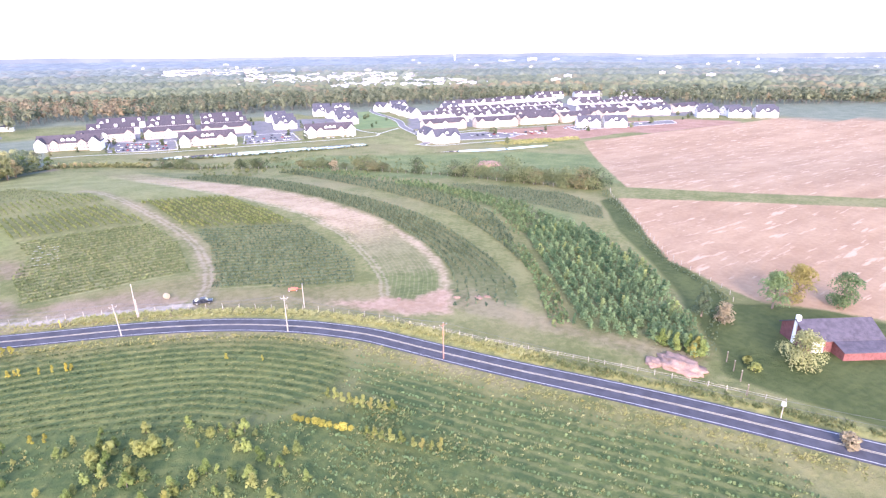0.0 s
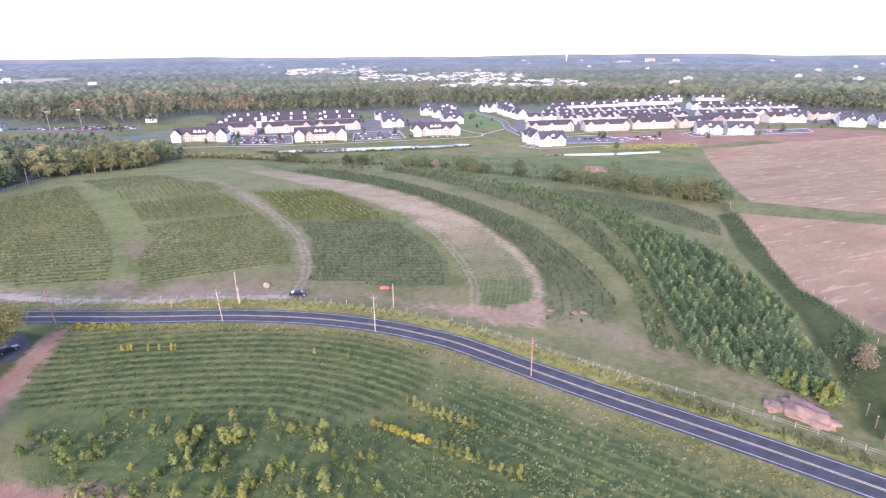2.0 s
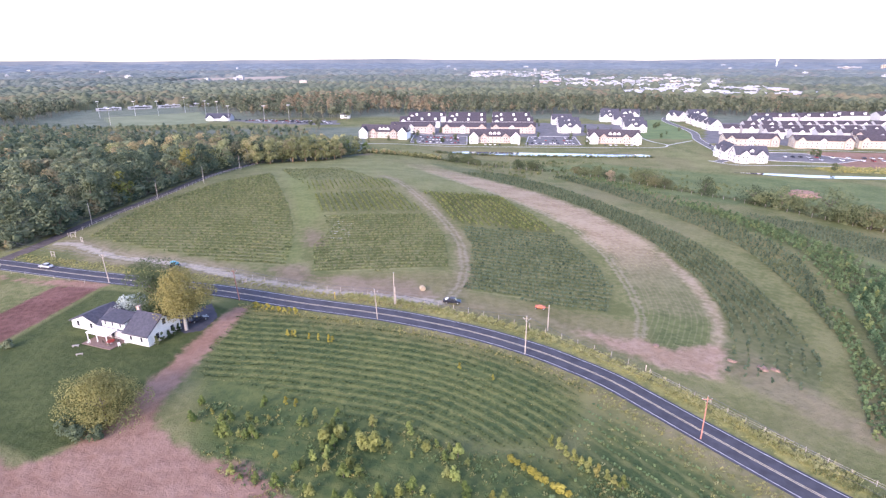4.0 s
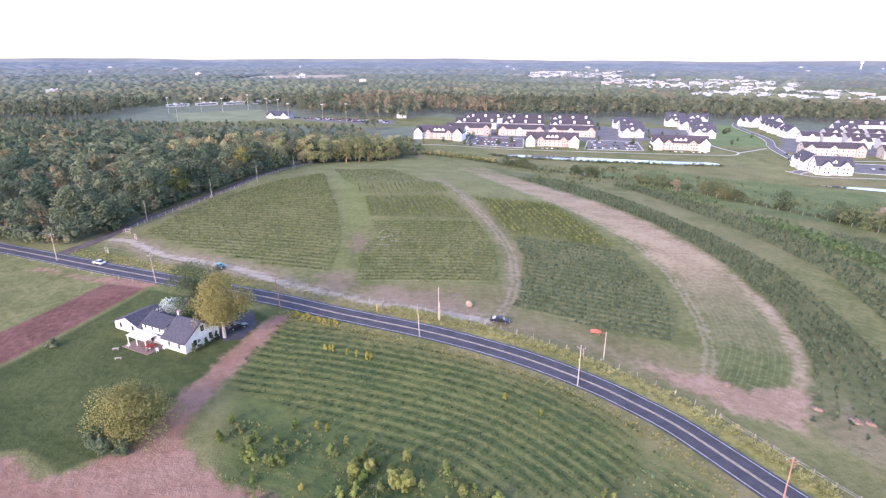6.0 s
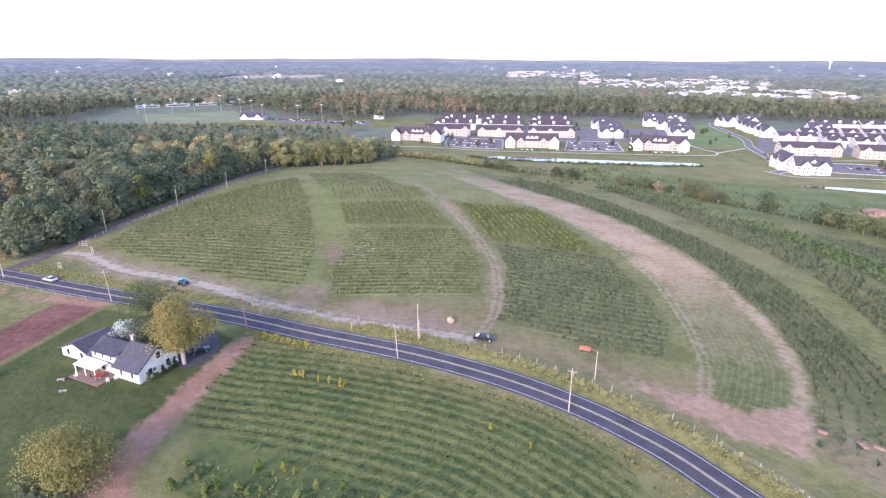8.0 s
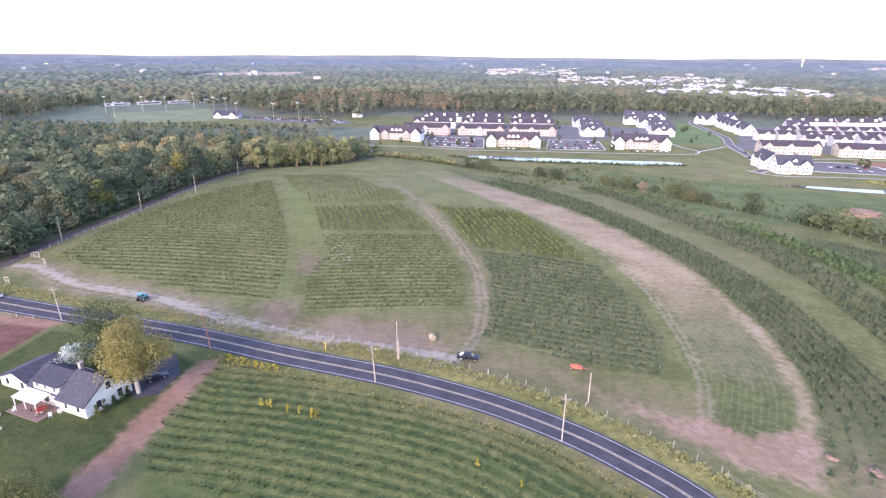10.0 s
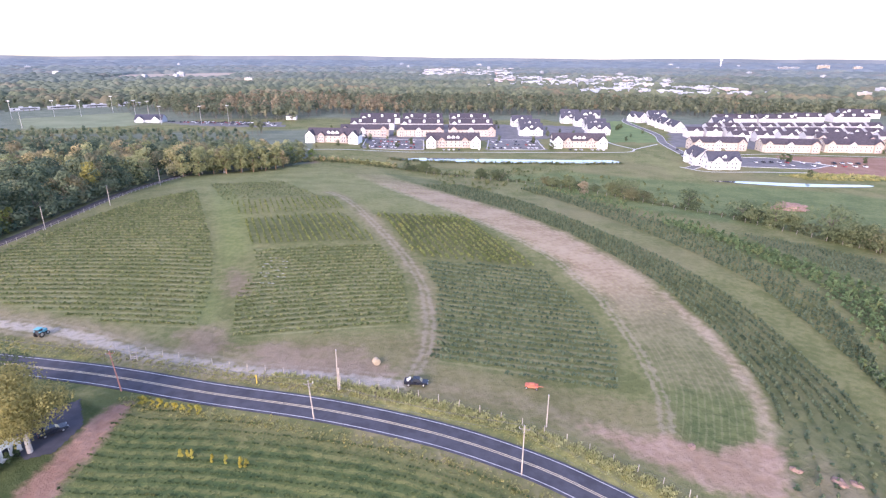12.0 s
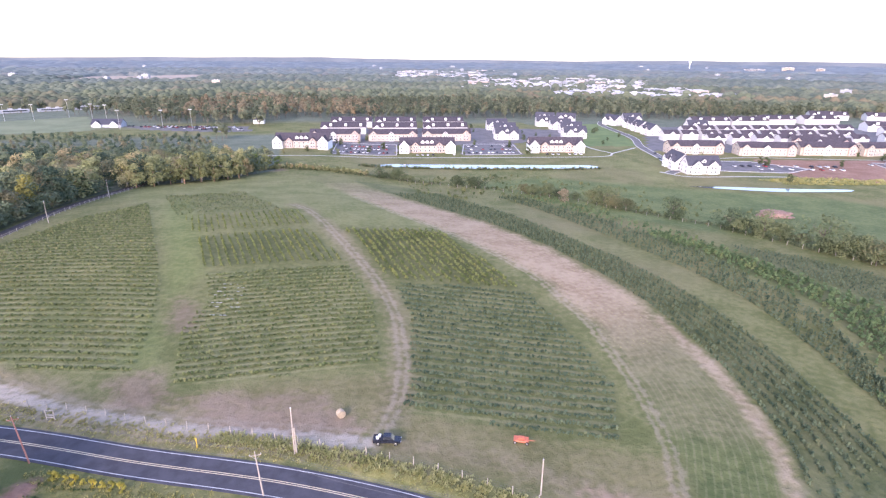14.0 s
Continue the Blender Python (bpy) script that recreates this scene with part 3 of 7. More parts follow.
big, mid, small, tiny = noise_of(gt, 0.012, 4), noise_of(gt, 0.07, 5), noise_of(gt, 0.55, 4), noise_of(gt, 3.5, 3, 0.7)
mess = calc(gt, "ADD", calc(gt, "MULTIPLY", mid, 0.55), calc(gt, "MULTIPLY", small, 0.45))
col = blend(gt, span(gt, mess, 0.38, 0.62), (0.118, 0.132, 0.05), (0.205, 0.198, 0.09))
col = blend(gt, span(gt, big, 0.45, 0.7, 0, 0.6), col, (0.235, 0.2, 0.11))
col = blend(gt, span(gt, tiny, 0.45, 0.75, 0, 0.45), col, (0.085, 0.1, 0.032))
edge = calc(gt, "MULTIPLY", calc(gt, "SUBTRACT", mess, 0.5), 9.0)


def zone(col, name, ca, cb, lo=-1.0, hi=1.2, wob=1.0, most=1.0, scale=None):
    d = calc(gt, "ADD", attr(gt, name), calc(gt, "MULTIPLY", edge, wob))
    inner = blend(gt, span(gt, scale if scale is not None else mess, 0.36, 0.64), ca, cb)
    return blend(gt, span(gt, d, lo, hi, 0, most), col, inner)


stretched = gt.nodes.new("ShaderNodeMapping")
stretched.inputs["Scale"].default_value = (0.02, 0.12, 0.1)
stretched.inputs["Rotation"].default_value = (0, 0, radians(-25))
gt.links.new(pos(gt), stretched.inputs["Vector"])
streak = calc(gt, "ADD", calc(gt, "MULTIPLY", noise_of(gt, 0.5, 5, 0.6, stretched.outputs[0]), 0.5), calc(gt, "MULTIPLY", mess, 0.5))
fleck = noise_of(gt, 3.0, 3, 0.6, stretched.outputs[0])
col = zone(col, "meadow", (0.095, 0.128, 0.052), (0.165, 0.19, 0.078), -6, 6, 2)
col = zone(col, "dry", (0.155, 0.17, 0.066), (0.23, 0.225, 0.102), -6, 7, 2.5, 0.75)
col = zone(col, "lawn", (0.05, 0.068, 0.024), (0.085, 0.103, 0.038), -1, 1, 0.6)
col = zone(col, "rowfield", (0.052, 0.085, 0.032), (0.105, 0.13, 0.044), -3, 4, 1.5, 0.9)
stripe = calc(gt, "SINE", calc(gt, "ADD", calc(gt, "MULTIPLY", attr(gt, "lane"), 6.2832 / 2.7), calc(gt, "MULTIPLY", mid, 2.0)))
paler = calc(gt, "MULTIPLY", span(gt, calc(gt, "ADD", stripe, calc(gt, "MULTIPLY", calc(gt, "SUBTRACT", small, 0.5), 2.5)), 0.1, 1.0), span(gt, attr(gt, "striped"), -2.0, 5.0, 0.0, 0.36))
col = blend(gt, paler, col, (0.265, 0.25, 0.09))
col = zone(col, "dryverge", (0.155, 0.148, 0.056), (0.235, 0.205, 0.09), -3.0, 3.5, 2.0, 0.5)
col = zone(col, "brightverge", (0.21, 0.21, 0.062), (0.32, 0.285, 0.1), -0.8, 1.2, 0.6, 0.85)
seeded = calc(gt, "SINE", calc(gt, "ADD", calc(gt, "MULTIPLY", attr(gt, "roadlane"), 6.2832 / 2.9), calc(gt, "MULTIPLY", mid, 2.5)))
seeded = span(gt, calc(gt, "ADD", seeded, calc(gt, "MULTIPLY", calc(gt, "SUBTRACT", small, 0.5), 3.0)), 0.1, 1.0, 0.0, 0.32)
col = blend(gt, calc(gt, "MULTIPLY", seeded, span(gt, attr(gt, "seedbed"), -2.0, 4.0)), col, (0.24, 0.225, 0.1))
# Dull plot soil, also painted darker for the shadow between plants.
col = zone(col, "plots", (0.083, 0.1, 0.044), (0.148, 0.153, 0.076), -1.5, 1.5, 0.8, 0.8)
col = zone(col, "rowed", (0.115, 0.133, 0.052), (0.178, 0.185, 0.08), -1.5, 1.5, 0.8, 0.85)
between = calc(gt, "MULTIPLY", calc(gt, "COSINE", calc(gt, "MULTIPLY", attr(gt, "rowphase"), 6.2832)), -1.0)
between = span(gt, calc(gt, "ADD", between, calc(gt, "MULTIPLY", calc(gt, "SUBTRACT", small, 0.5), 2.2)), 0.1, 1.0)
col = blend(gt, calc(gt, "MULTIPLY", calc(gt, "MULTIPLY", between, span(gt, mid, 0.35, 0.6, 0.45, 1.0)), span(gt, attr(gt, "rowed"), -1.0, 1.5, 0.0, 0.6)), col, (0.285, 0.265, 0.14))
# Shadow among the young trees, put into the ground colour.
col = zone(col, "shadedplots", (0.105, 0.118, 0.049), (0.165, 0.17, 0.077), -1.2, 1.2, 0.7, 0.85)
place_of = gt.nodes.new("ShaderNodeSeparateXYZ")
gt.links.new(pos(gt), place_of.inputs[0])
north = place_of.outputs[1]
col = zone(col, "dryfield", (0.145, 0.127, 0.06), (0.215, 0.182, 0.098), -2.5, 3.0, 1.5, 0.6)
col = zone(col, "ringgreen", (0.075, 0.102, 0.038), (0.132, 0.15, 0.06), -2.5, 2.5, 1.0, 0.8)
col = zone(col, "greenlane", (0.115, 0.15, 0.05), (0.17, 0.2, 0.07), -3.5, 4.5, 1.8, 0.55)
mown = calc(gt, "ADD", attr(gt, "tan"), calc(gt, "MULTIPLY", edge, 1.6))
mown = calc(gt, "MULTIPLY", span(gt, mown, -3.5, 4.5, 0, 0.85), calc(gt, "MULTIPLY", span(gt, north, 125, 190, 0.22, 1.0), span(gt, north, 385, 290, 0.25, 1.0)))
col = blend(gt, mown, col, blend(gt, span(gt, mess, 0.36, 0.64), (0.3, 0.21, 0.14), (0.43, 0.325, 0.23)))
col = zone(col, "ringtrack", (0.3, 0.225, 0.15), (0.42, 0.325, 0.235), -1.5, 1.5, 0.6, 0.75)
swath = calc(gt, "SINE", calc(gt, "ADD", calc(gt, "MULTIPLY", attr(gt, "ringlane"), 6.2832 / 1.4), calc(gt, "MULTIPLY", mid, 5.0)))
swath = span(gt, calc(gt, "ADD", swath, calc(gt, "MULTIPLY", calc(gt, "SUBTRACT", small, 0.5), 2.0)), 0.3, 1.1)
col = blend(gt, calc(gt, "MULTIPLY", swath, span(gt, attr(gt, "ringed"), 0.0, 4.0, 0.0, 0.16)), col, (0.33, 0.28, 0.18))


def ruts(col, name, half, wide, strength, tint):
    """Two worn wheel ruts along a line, broken by noise."""
    off = calc(gt, "ABSOLUTE", calc(gt, "SUBTRACT", calc(gt, "ABSOLUTE", calc(gt, "ADD", attr(gt, name), calc(gt, "MULTIPLY", calc(gt, "SUBTRACT", mid, 0.5), 2.0))), half))
    worn_in = span(gt, calc(gt, "SUBTRACT", off, calc(gt, "MULTIPLY", calc(gt, "SUBTRACT", small, 0.5), 3.0)), wide, 0.0, 0.0, strength)
    return blend(gt, worn_in, col, tint)
col = zone(col, "worn", (0.172, 0.143, 0.082), (0.262, 0.213, 0.137), -2.5, 3.0, 1.3, 0.68)
col = zone(col, "barepatch", (0.195, 0.138, 0.1), (0.265, 0.195, 0.148), -2.5, 3.0, 1.6, 0.7)
col = ruts(col, "trackrut", 1.0, 1.1, 0.35, (0.36, 0.3, 0.24))
col = ruts(col, "leftrut", 0.9, 0.9, 0.38, (0.35, 0.29, 0.22))
col = ruts(col, "gravelrut", 0.9, 1.7, 0.85, (0.39, 0.345, 0.29))
col = ruts(col, "gravelrut", 3.2, 1.2, 0.3, (0.33, 0.28, 0.22))
col = zone(col, "soil", (0.24, 0.138, 0.097), (0.325, 0.203, 0.152), -1.0, 1.4, 0.9)
col = zone(col, "pinksoil", (0.33, 0.205, 0.15), (0.42, 0.285, 0.22), -1.6, 2.0, 1.2, 0.75)
col = zone(col, "redsoil", (0.125, 0.06, 0.048), (0.2, 0.105, 0.085), -0.8, 1.0, 0.5)
col = zone(col, "stubble", (0.27, 0.172, 0.108), (0.365, 0.25, 0.16), -0.8, 1.0, 0.5, 1.0, streak)
flecks = calc(gt, "MULTIPLY", span(gt, fleck, 0.57, 0.68), span(gt, attr(gt, "stubble"), 0.0, 3.0))
col = blend(gt, calc(gt, "MULTIPLY", flecks, 0.65), col, (0.5, 0.37, 0.265))
# Wood floor, its colour paled to go with the painted far haze.
col = blend(gt, attr(gt, "woods"), col, blend(gt, span(gt, mess, 0.3, 0.7), (0.11, 0.13, 0.09), (0.18, 0.2, 0.145)))
put_in(gt, gb.inputs["Base Color"], col)
gb.inputs["Roughness"].default_value = 0.95
gb.inputs["Specular IOR Level"].default_value = 0.1
bump_to(gt, gb, calc(gt, "ADD", small, calc(gt, "MULTIPLY", tiny, 0.4)), 0.9, 0.5)

# ---------------------------------------------------------------- roads
def road_of(name, line, half, label):
    r = ribbon(name, line, half, half, 0.10, M["asphalt"], skirt=0.3)
    return tagged(r, label, "road", kind="structure")


road = road_of("road", ROAD, 3.75, "two-lane asphalt road with yellow centre line")
side_road = tagged(ribbon("road_side", SIDE, 2.6, 2.6, 0.1, M["asphalt_side"], skirt=0.3), "narrow worn asphalt side road along the wood", "road", kind="structure")
for off in (-0.19, 0.19):
    r = ribbon("centre_line", ROAD + normals(ROAD) * off, 0.07, 0.07, 0.115, M["line_yellow"], parent=road)
for off in (-3.15, 3.15):
    ribbon("edge_line", ROAD + normals(ROAD) * off, 0.075, 0.075, 0.115, M["line_white"], parent=road)

# ---------------------------------------------------------------- leaves and trees
def leaf_cloud(rng, c, r, per, size, up=0.35, flat=1.0, loose=0.38):
    """Leaf sprays scattered on the shells of lobes: four corners each, facing outward."""
    n = len(c) * per
    d = rng.normal(size=(n, 3))
    d /= np.linalg.norm(d, axis=1)[:, None]
    d[:, 2] = np.where(d[:, 2] < -0.45, -d[:, 2], d[:, 2])
    ci = np.repeat(np.arange(len(c)), per)
    rr = np.asarray(r)[ci][:, None] * rng.uniform(0.72, 1.08, (n, 1))
    p = np.asarray(c)[ci] + d * rr * [1, 1, flat]
    nrm = d + rng.normal(scale=loose, size=(n, 3)) + [0, 0, up]
    nrm /= np.linalg.norm(nrm, axis=1)[:, None]
    t = np.cross(nrm, rng.normal(size=(n, 3)))
    t /= np.linalg.norm(t, axis=1)[:, None] + 1e-9
    b = np.cross(nrm, t)
    s = size * rng.uniform(0.6, 1.35, (n, 1))
    w = s * rng.uniform(0.55, 0.95, (n, 1))
    v = np.stack([p - t * s, p - b * w + nrm * s * 0.15, p + t * s, p + b * w - nrm * s * 0.1], 1)
    return v.reshape(-1, 3)


def quads(n):
    return np.arange(n * 4).reshape(-1, 4)


def cores(rng, c, r, cuts=2, flat=0.9):
    """Rough closed lumps of inner foliage round lobe centres, as loose quads."""
    lin = np.linspace(-1, 1, cuts + 1)
    faces = []
    for ax in range(3):
        for s in (-1.0, 1.0):
            for i in range(cuts):
                for j in range(cuts):
                    q = []
                    for u, v in ((lin[i], lin[j]), (lin[i + 1], lin[j]), (lin[i + 1], lin[j + 1]), (lin[i], lin[j + 1])):
                        p = np.zeros(3)
                        p[ax], p[(ax + 1) % 3], p[(ax + 2) % 3] = s, u * s, v
                        q.append(p)
                    faces.append(q)
    f = np.array(faces)
    f /= np.linalg.norm(f, axis=-1, keepdims=True)
    out = []
    for k in range(len(c)):
        a = rng.uniform(0, 6.283, 3)
        wob = 1 + 0.22 * np.sin(f[..., 0] * 4 + a[0]) + 0.18 * np.sin(f[..., 1] * 5 + a[1]) + 0.15 * np.sin(f[..., 2] * 6 + a[2])
        out.append(np.asarray(c)[k] + f * wob[..., None] * r[k] * [1, 1, flat])
    return np.concatenate(out).reshape(-1, 3)


def crown(seed, h, spread, lobes, per, leaf, base=0.3, shape="round", up=0.35, core=0, core_size=0.8, loose=0.38):
    """Leaves of one tree, its foot at the origin."""
    rng = np.random.default_rng(seed)
    if shape == "cone":
        f = rng.uniform(0.05, 0.98, lobes)
        a = rng.uniform(0, 6.283, lobes)
        q = (1 - f) * spread * rng.uniform(0.25, 0.8, lobes)
        c = np.stack([np.cos(a) * q, np.sin(a) * q, h * (0.08 + 0.87 * f)], 1)
        r = spread * (0.18 + 0.3 * (1 - f))
    else:
        a = rng.uniform(0, 6.283, lobes)
        f = rng.uniform(0, 1, lobes)
        q = spread * np.sqrt(np.clip(1 - (2 * f - 0.9) ** 2, 0.05, 1)) * rng.uniform(0.2, 0.78, lobes)
        c = np.stack([np.cos(a) * q, np.sin(a) * q, h * (base + (0.93 - base) * f)], 1)
        r = spread * rng.uniform(0.28, 0.46, lobes)
        c[:, 2] -= r * 0.25
    leaves = leaf_cloud(rng, c, r, per, leaf, up, 0.85, loose)
    if not core:
        return leaves
    lump = cores(rng, np.zeros((1, 3)), np.ones(1), core, 1.0) * [spread * 0.7 * core_size, spread * 0.7 * core_size, h * (0.95 - base) * 0.5 * core_size]
    return np.vstack([leaves, lump + [0, 0, h * (base + 0.9) / 2]])


def scatter(name, places, heights, kinds, material, seed, label, category, squash=1.0):
    """One object of many trees: each a turned and sized copy of one of a few crowns."""
    rng = np.random.default_rng(seed)
    vs, tone = [], []
    pick = rng.integers(0, len(kinds), len(places))
    for k, (kv, kh) in enumerate(kinds):
        sel = np.where(pick == k)[0]
        if not len(sel):
            continue
        a = rng.uniform(0, 6.283, len(sel))
        sc = (heights[sel] / kh)
        wide = sc * rng.uniform(0.8, 1.2, len(sel)) * squash
        ca, sa = np.cos(a) * wide, np.sin(a) * wide
        x = kv[None, :, 0] * ca[:, None] - kv[None, :, 1] * sa[:, None] + places[sel, 0][:, None]
        y = kv[None, :, 0] * sa[:, None] + kv[None, :, 1] * ca[:, None] + places[sel, 1][:, None]
        z = kv[None, :, 2] * sc[:, None] + terrain(places[sel, 0], places[sel, 1])[:, None]
        vs.append(np.stack([x, y, z], -1).reshape(-1, 3))
        tone.append(np.repeat(rng.uniform(0, 1, len(sel)), len(kv)))
    v = np.vstack(vs)
    ob = mesh_np(name, v, quads(len(v) // 4), material, np.concatenate(tone))
    return tagged(ob, label, category, kind="stuff")


def jitter_grid(x0, x1, y0, y1, step, seed, wob=0.42):
    rng = np.random.default_rng(seed)
    x, y = np.meshgrid(np.arange(x0, x1, step), np.arange(y0, y1, step))
    x, y = x.ravel() + rng.uniform(-wob, wob, x.size) * step, y.ravel() + rng.uniform(-wob, wob, x.size) * step
    return np.stack([x, y], 1)


def tree(name, x, y, h, spread, leafmat, label, seed, lobes=26, per=60, leaf=0.45, base=0.3, bark="bark", trunk=None, lean=0.0, shape="round", loose=0.55):
    t = thing(name, label, "tree", pose(x, y, gz(x, y) - 0.1, 0, lean, seed * 47 % 360))
    rng = np.random.default_rng(seed)
    bm = bmesh.new()
    r = trunk or h * 0.028
    top = h * 0.62
    rod(bm, (0, 0, 0), (0, 0, top * 0.5), r, r * 0.75, 10)
    rod(bm, (0, 0, top * 0.5), (r, 0, top), r * 0.75, r * 0.35, 8)
    for i in range(7):
        a, f = i * 2.4 + rng.uniform(0, 1), rng.uniform(0.3, 0.6)
        s = Vector((0, 0, h * f * 0.8))
        e = s + Vector((math.cos(a), math.sin(a), 0.9)) * spread * rng.uniform(0.3, 0.52)
        rod(bm, s, e, r * 0.45, r * 0.12, 6)
    part("trunk", bm, M[bark], t)
    v = crown(seed, h, spread, lobes, per, leaf, base, shape, loose=loose)
    mesh_np("crown", v, quads(len(v) // 4), M[leafmat], np.full(len(v), 0.5), t)
    return t


# ---------------------------------------------------------------- woods
near_kinds = [(crown(10 + i, 16, 6.0 + 0.5 * (i % 3), 18, 40, 0.47, 0.12, loose=0.32), 16) for i in range(8)]
wood_kinds = [(crown(20 + i, 16, 6.4, 10, 10, 0.95, 0.25, core=2, core_size=0.55, loose=0.35), 16) for i in range(6)]
mid_kinds = [(crown(30 + i, 18, 5.6, 8, 7, 1.05, 0.34, core=2, core_size=0.5, loose=0.35), 18) for i in range(6)]
WEST = [*FOREST_EDGE, (-22, 462), (-60, 500), (-80, 590), (-110, 640), (-420, 680), (-700, 700)]
g = jitter_grid(-700, 0, 190, 700, 10.0, 5)
g = g[inside(WEST, g[:, 0], g[:, 1])]
edge_d = line_dist(FOREST_EDGE, g[:, 0], g[:, 1])
rng = np.random.default_rng(6)
hh = rng.uniform(11, 19, len(g)) * (1 - 0.6 * ss(370, 600, g[:, 1]))
sel = edge_d < 70
ochre = sel & (g[:, 1] > 335) & (rng.uniform(size=len(g)) < 0.6)
sel &= ~ochre
scatter("woodland", g[ochre], hh[ochre], near_kinds, M["leaf_edge"], 9, "olive and ochre trees at the wood's corner", "woodland", 1.2)
scatter("woodland", g[sel], hh[sel], near_kinds, M["leaf"], 7, "dense mixed deciduous woodland beside the side road", "woodland", 1.2)
sel |= ochre
ue = along(np.array(FOREST_EDGE[1:-1], float), 2.6)
ue = np.vstack([ue + normals(ue) * o for o in (-0.5, 3.0)]) + rng.uniform(-1.2, 1.2, (2 * len(ue), 2))
ue = ue[(line_dist(SIDE, ue[:, 0], ue[:, 1]) > 4.2) & (ue[:, 1] < 362)]
scatter("woodland", ue, rng.uniform(3.5, 8.5, len(ue)), wood_kinds, M["leaf"], 10, "leafy understorey along the wood's edge", "woodland", 1.5)
scatter("woodland", g[~sel], hh[~sel], wood_kinds, M["leaf"], 8, "dense deciduous woodland behind the field edge", "woodland", 1.2)


def bearing(p):
    return np.degrees(np.arctan2(p[:, 0], p[:, 1]))


def in_town(b, d):
    """Bearings and distances of the loosely wooded town."""
    return ((b > 9) & (b < 18) & (d > 2100) & (d < 2900)) | ((b > 16) & (b < 33) & (d > 1500) & (d < 2150)) | ((b > 24) & (b < 39) & (d > 1250) & (d < 1650))


CLEAR = [[(-60, 480), (250, 440), (300, 330), (700, 230), (1000, 60), (1000, 250), (760, 420), (720, 640), (340, 760), (-20, 800), (-70, 640)],
         [(-430, 690), (-50, 650), (-50, 722), (-185, 768), (-215, 850), (-270, 885), (-460, 880)], [(600, 760), (930, 600), (950, 540), (700, 600)], [(520, 300), (735, 300), (790, 240), (1060, 140), (1060, -60), (520, 60)],
         [(-470, 660), (-120, 590), (-60, 640), (-40, 690), (-430, 730)], [(-700, 1850), (-330, 1960), (-340, 2420), (-690, 2230)], [(-480, 870), (-300, 890), (-262, 985), (-280, 1012), (-455, 948)]]
g = jitter_grid(-800, 1100, 150, 1060, 12.3, 11)
b = bearing(g)
keep = (b > -44) & (b < 80) & (np.hypot(g[:, 0], g[:, 1]) > 600) & (np.hypot(g[:, 0], g[:, 1]) < 1060)
for c in CLEAR:
    keep &= ~inside(c, g[:, 0], g[:, 1])
keep &= ~inside(WEST, g[:, 0], g[:, 1])
g = g[keep]
hh = np.random.default_rng(12).uniform(13, 22, len(g))
rusty = inside([(-170, 770), (40, 770), (110, 820), (100, 1000), (-140, 1040)], g[:, 0], g[:, 1]) & (np.random.default_rng(14).uniform(size=len(g)) < 0.55)
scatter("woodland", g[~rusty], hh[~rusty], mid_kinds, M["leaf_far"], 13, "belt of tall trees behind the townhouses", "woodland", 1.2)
scatter("woodland", g[rusty], hh[rusty], mid_kinds, M["leaf_rust"], 18, "rust-coloured trees among the tree belt", "woodland", 1.2)
tv, lo_r = [], 0.22
for (x, y), h in zip(g, hh):
    z, q = gz(x, y) - 0.5, h * 0.55
    for (ax, ay), (bx, by) in (((-1, -1), (1, -1)), ((1, -1), (1, 1)), ((1, 1), (-1, 1)), ((-1, 1), (-1, -1))):
        tv += [(x + ax * lo_r, y + ay * lo_r, z), (x + bx * lo_r, y + by * lo_r, z), (x + bx * 0.12, y + by * 0.12, z + q), (x + ax * 0.12, y + ay * 0.12, z + q)]
tagged(mesh_np("tree_trunks", np.array(tv), quads(len(tv) // 4), M["bark"]), "tall dark trunks under the tree belt", "trunks", kind="stuff")


def canopy(r0, r1, dr, da, cell, h0, h1, mat, seed):
    """A closed canopy of far woods: domed crowns of many heights, with gaps, over a fan of the land."""
    tab = np.random.default_rng(seed).uniform(0, 1, (256, 256, 5))
    B, R = np.meshgrid(np.radians(np.arange(-44, 82, math.degrees(da))), np.arange(r0, r1 + dr, dr), indexing="ij")
    x, y = R * np.sin(B), R * np.cos(B)
    ix, iy = np.floor(x / cell).astype(int), np.floor(y / cell).astype(int)
    town = in_town(np.degrees(B), R)
    top, tone = np.full(x.shape, -2.0), np.full(x.shape, 0.5)
    for dx in (-1, 0, 1):
        for dy in (-1, 0, 1):
            k = tab[(ix + dx) % 256, (iy + dy) % 256]
            d = np.hypot(x - (ix + dx + k[..., 0]) * cell, y - (iy + dy + k[..., 1]) * cell) / (cell * (0.55 + 0.3 * k[..., 2]))
            h = (h0 + (h1 - h0) * k[..., 2] * k[..., 3]) * (0.35 + 0.65 * np.sqrt(np.clip(1 - d * d, 0, 1)))
            h = np.where((d < 1) & (~town | (k[..., 4] < 0.14)), h, -2.0)
            tone = np.where(h > top, k[..., 3], tone)
            top = np.maximum(top, h)
    top = np.where(~town & (top < 0), h0 * 0.3, top)
    for c in CLEAR:
        top = np.where(inside(c, x, y), -2.0, top)
    top[:, 0] = -2.0
    top = np.where(top > 0, top + np.random.default_rng(seed + 1).uniform(-0.7, 0.7, top.shape), top)
    n, m = x.shape
    v = np.stack([x, y, terrain(x, y) + top], -1).reshape(-1, 3)
    i, j = np.meshgrid(np.arange(n - 1), np.arange(m - 1), indexing="ij")
    a = (i * m + j).ravel()
    f = np.stack([a, a + m, a + m + 1, a + 1], 1)
    f = f[(top.ravel()[f] > 0).any(1)]
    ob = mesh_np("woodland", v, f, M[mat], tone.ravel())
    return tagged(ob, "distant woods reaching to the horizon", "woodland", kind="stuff")


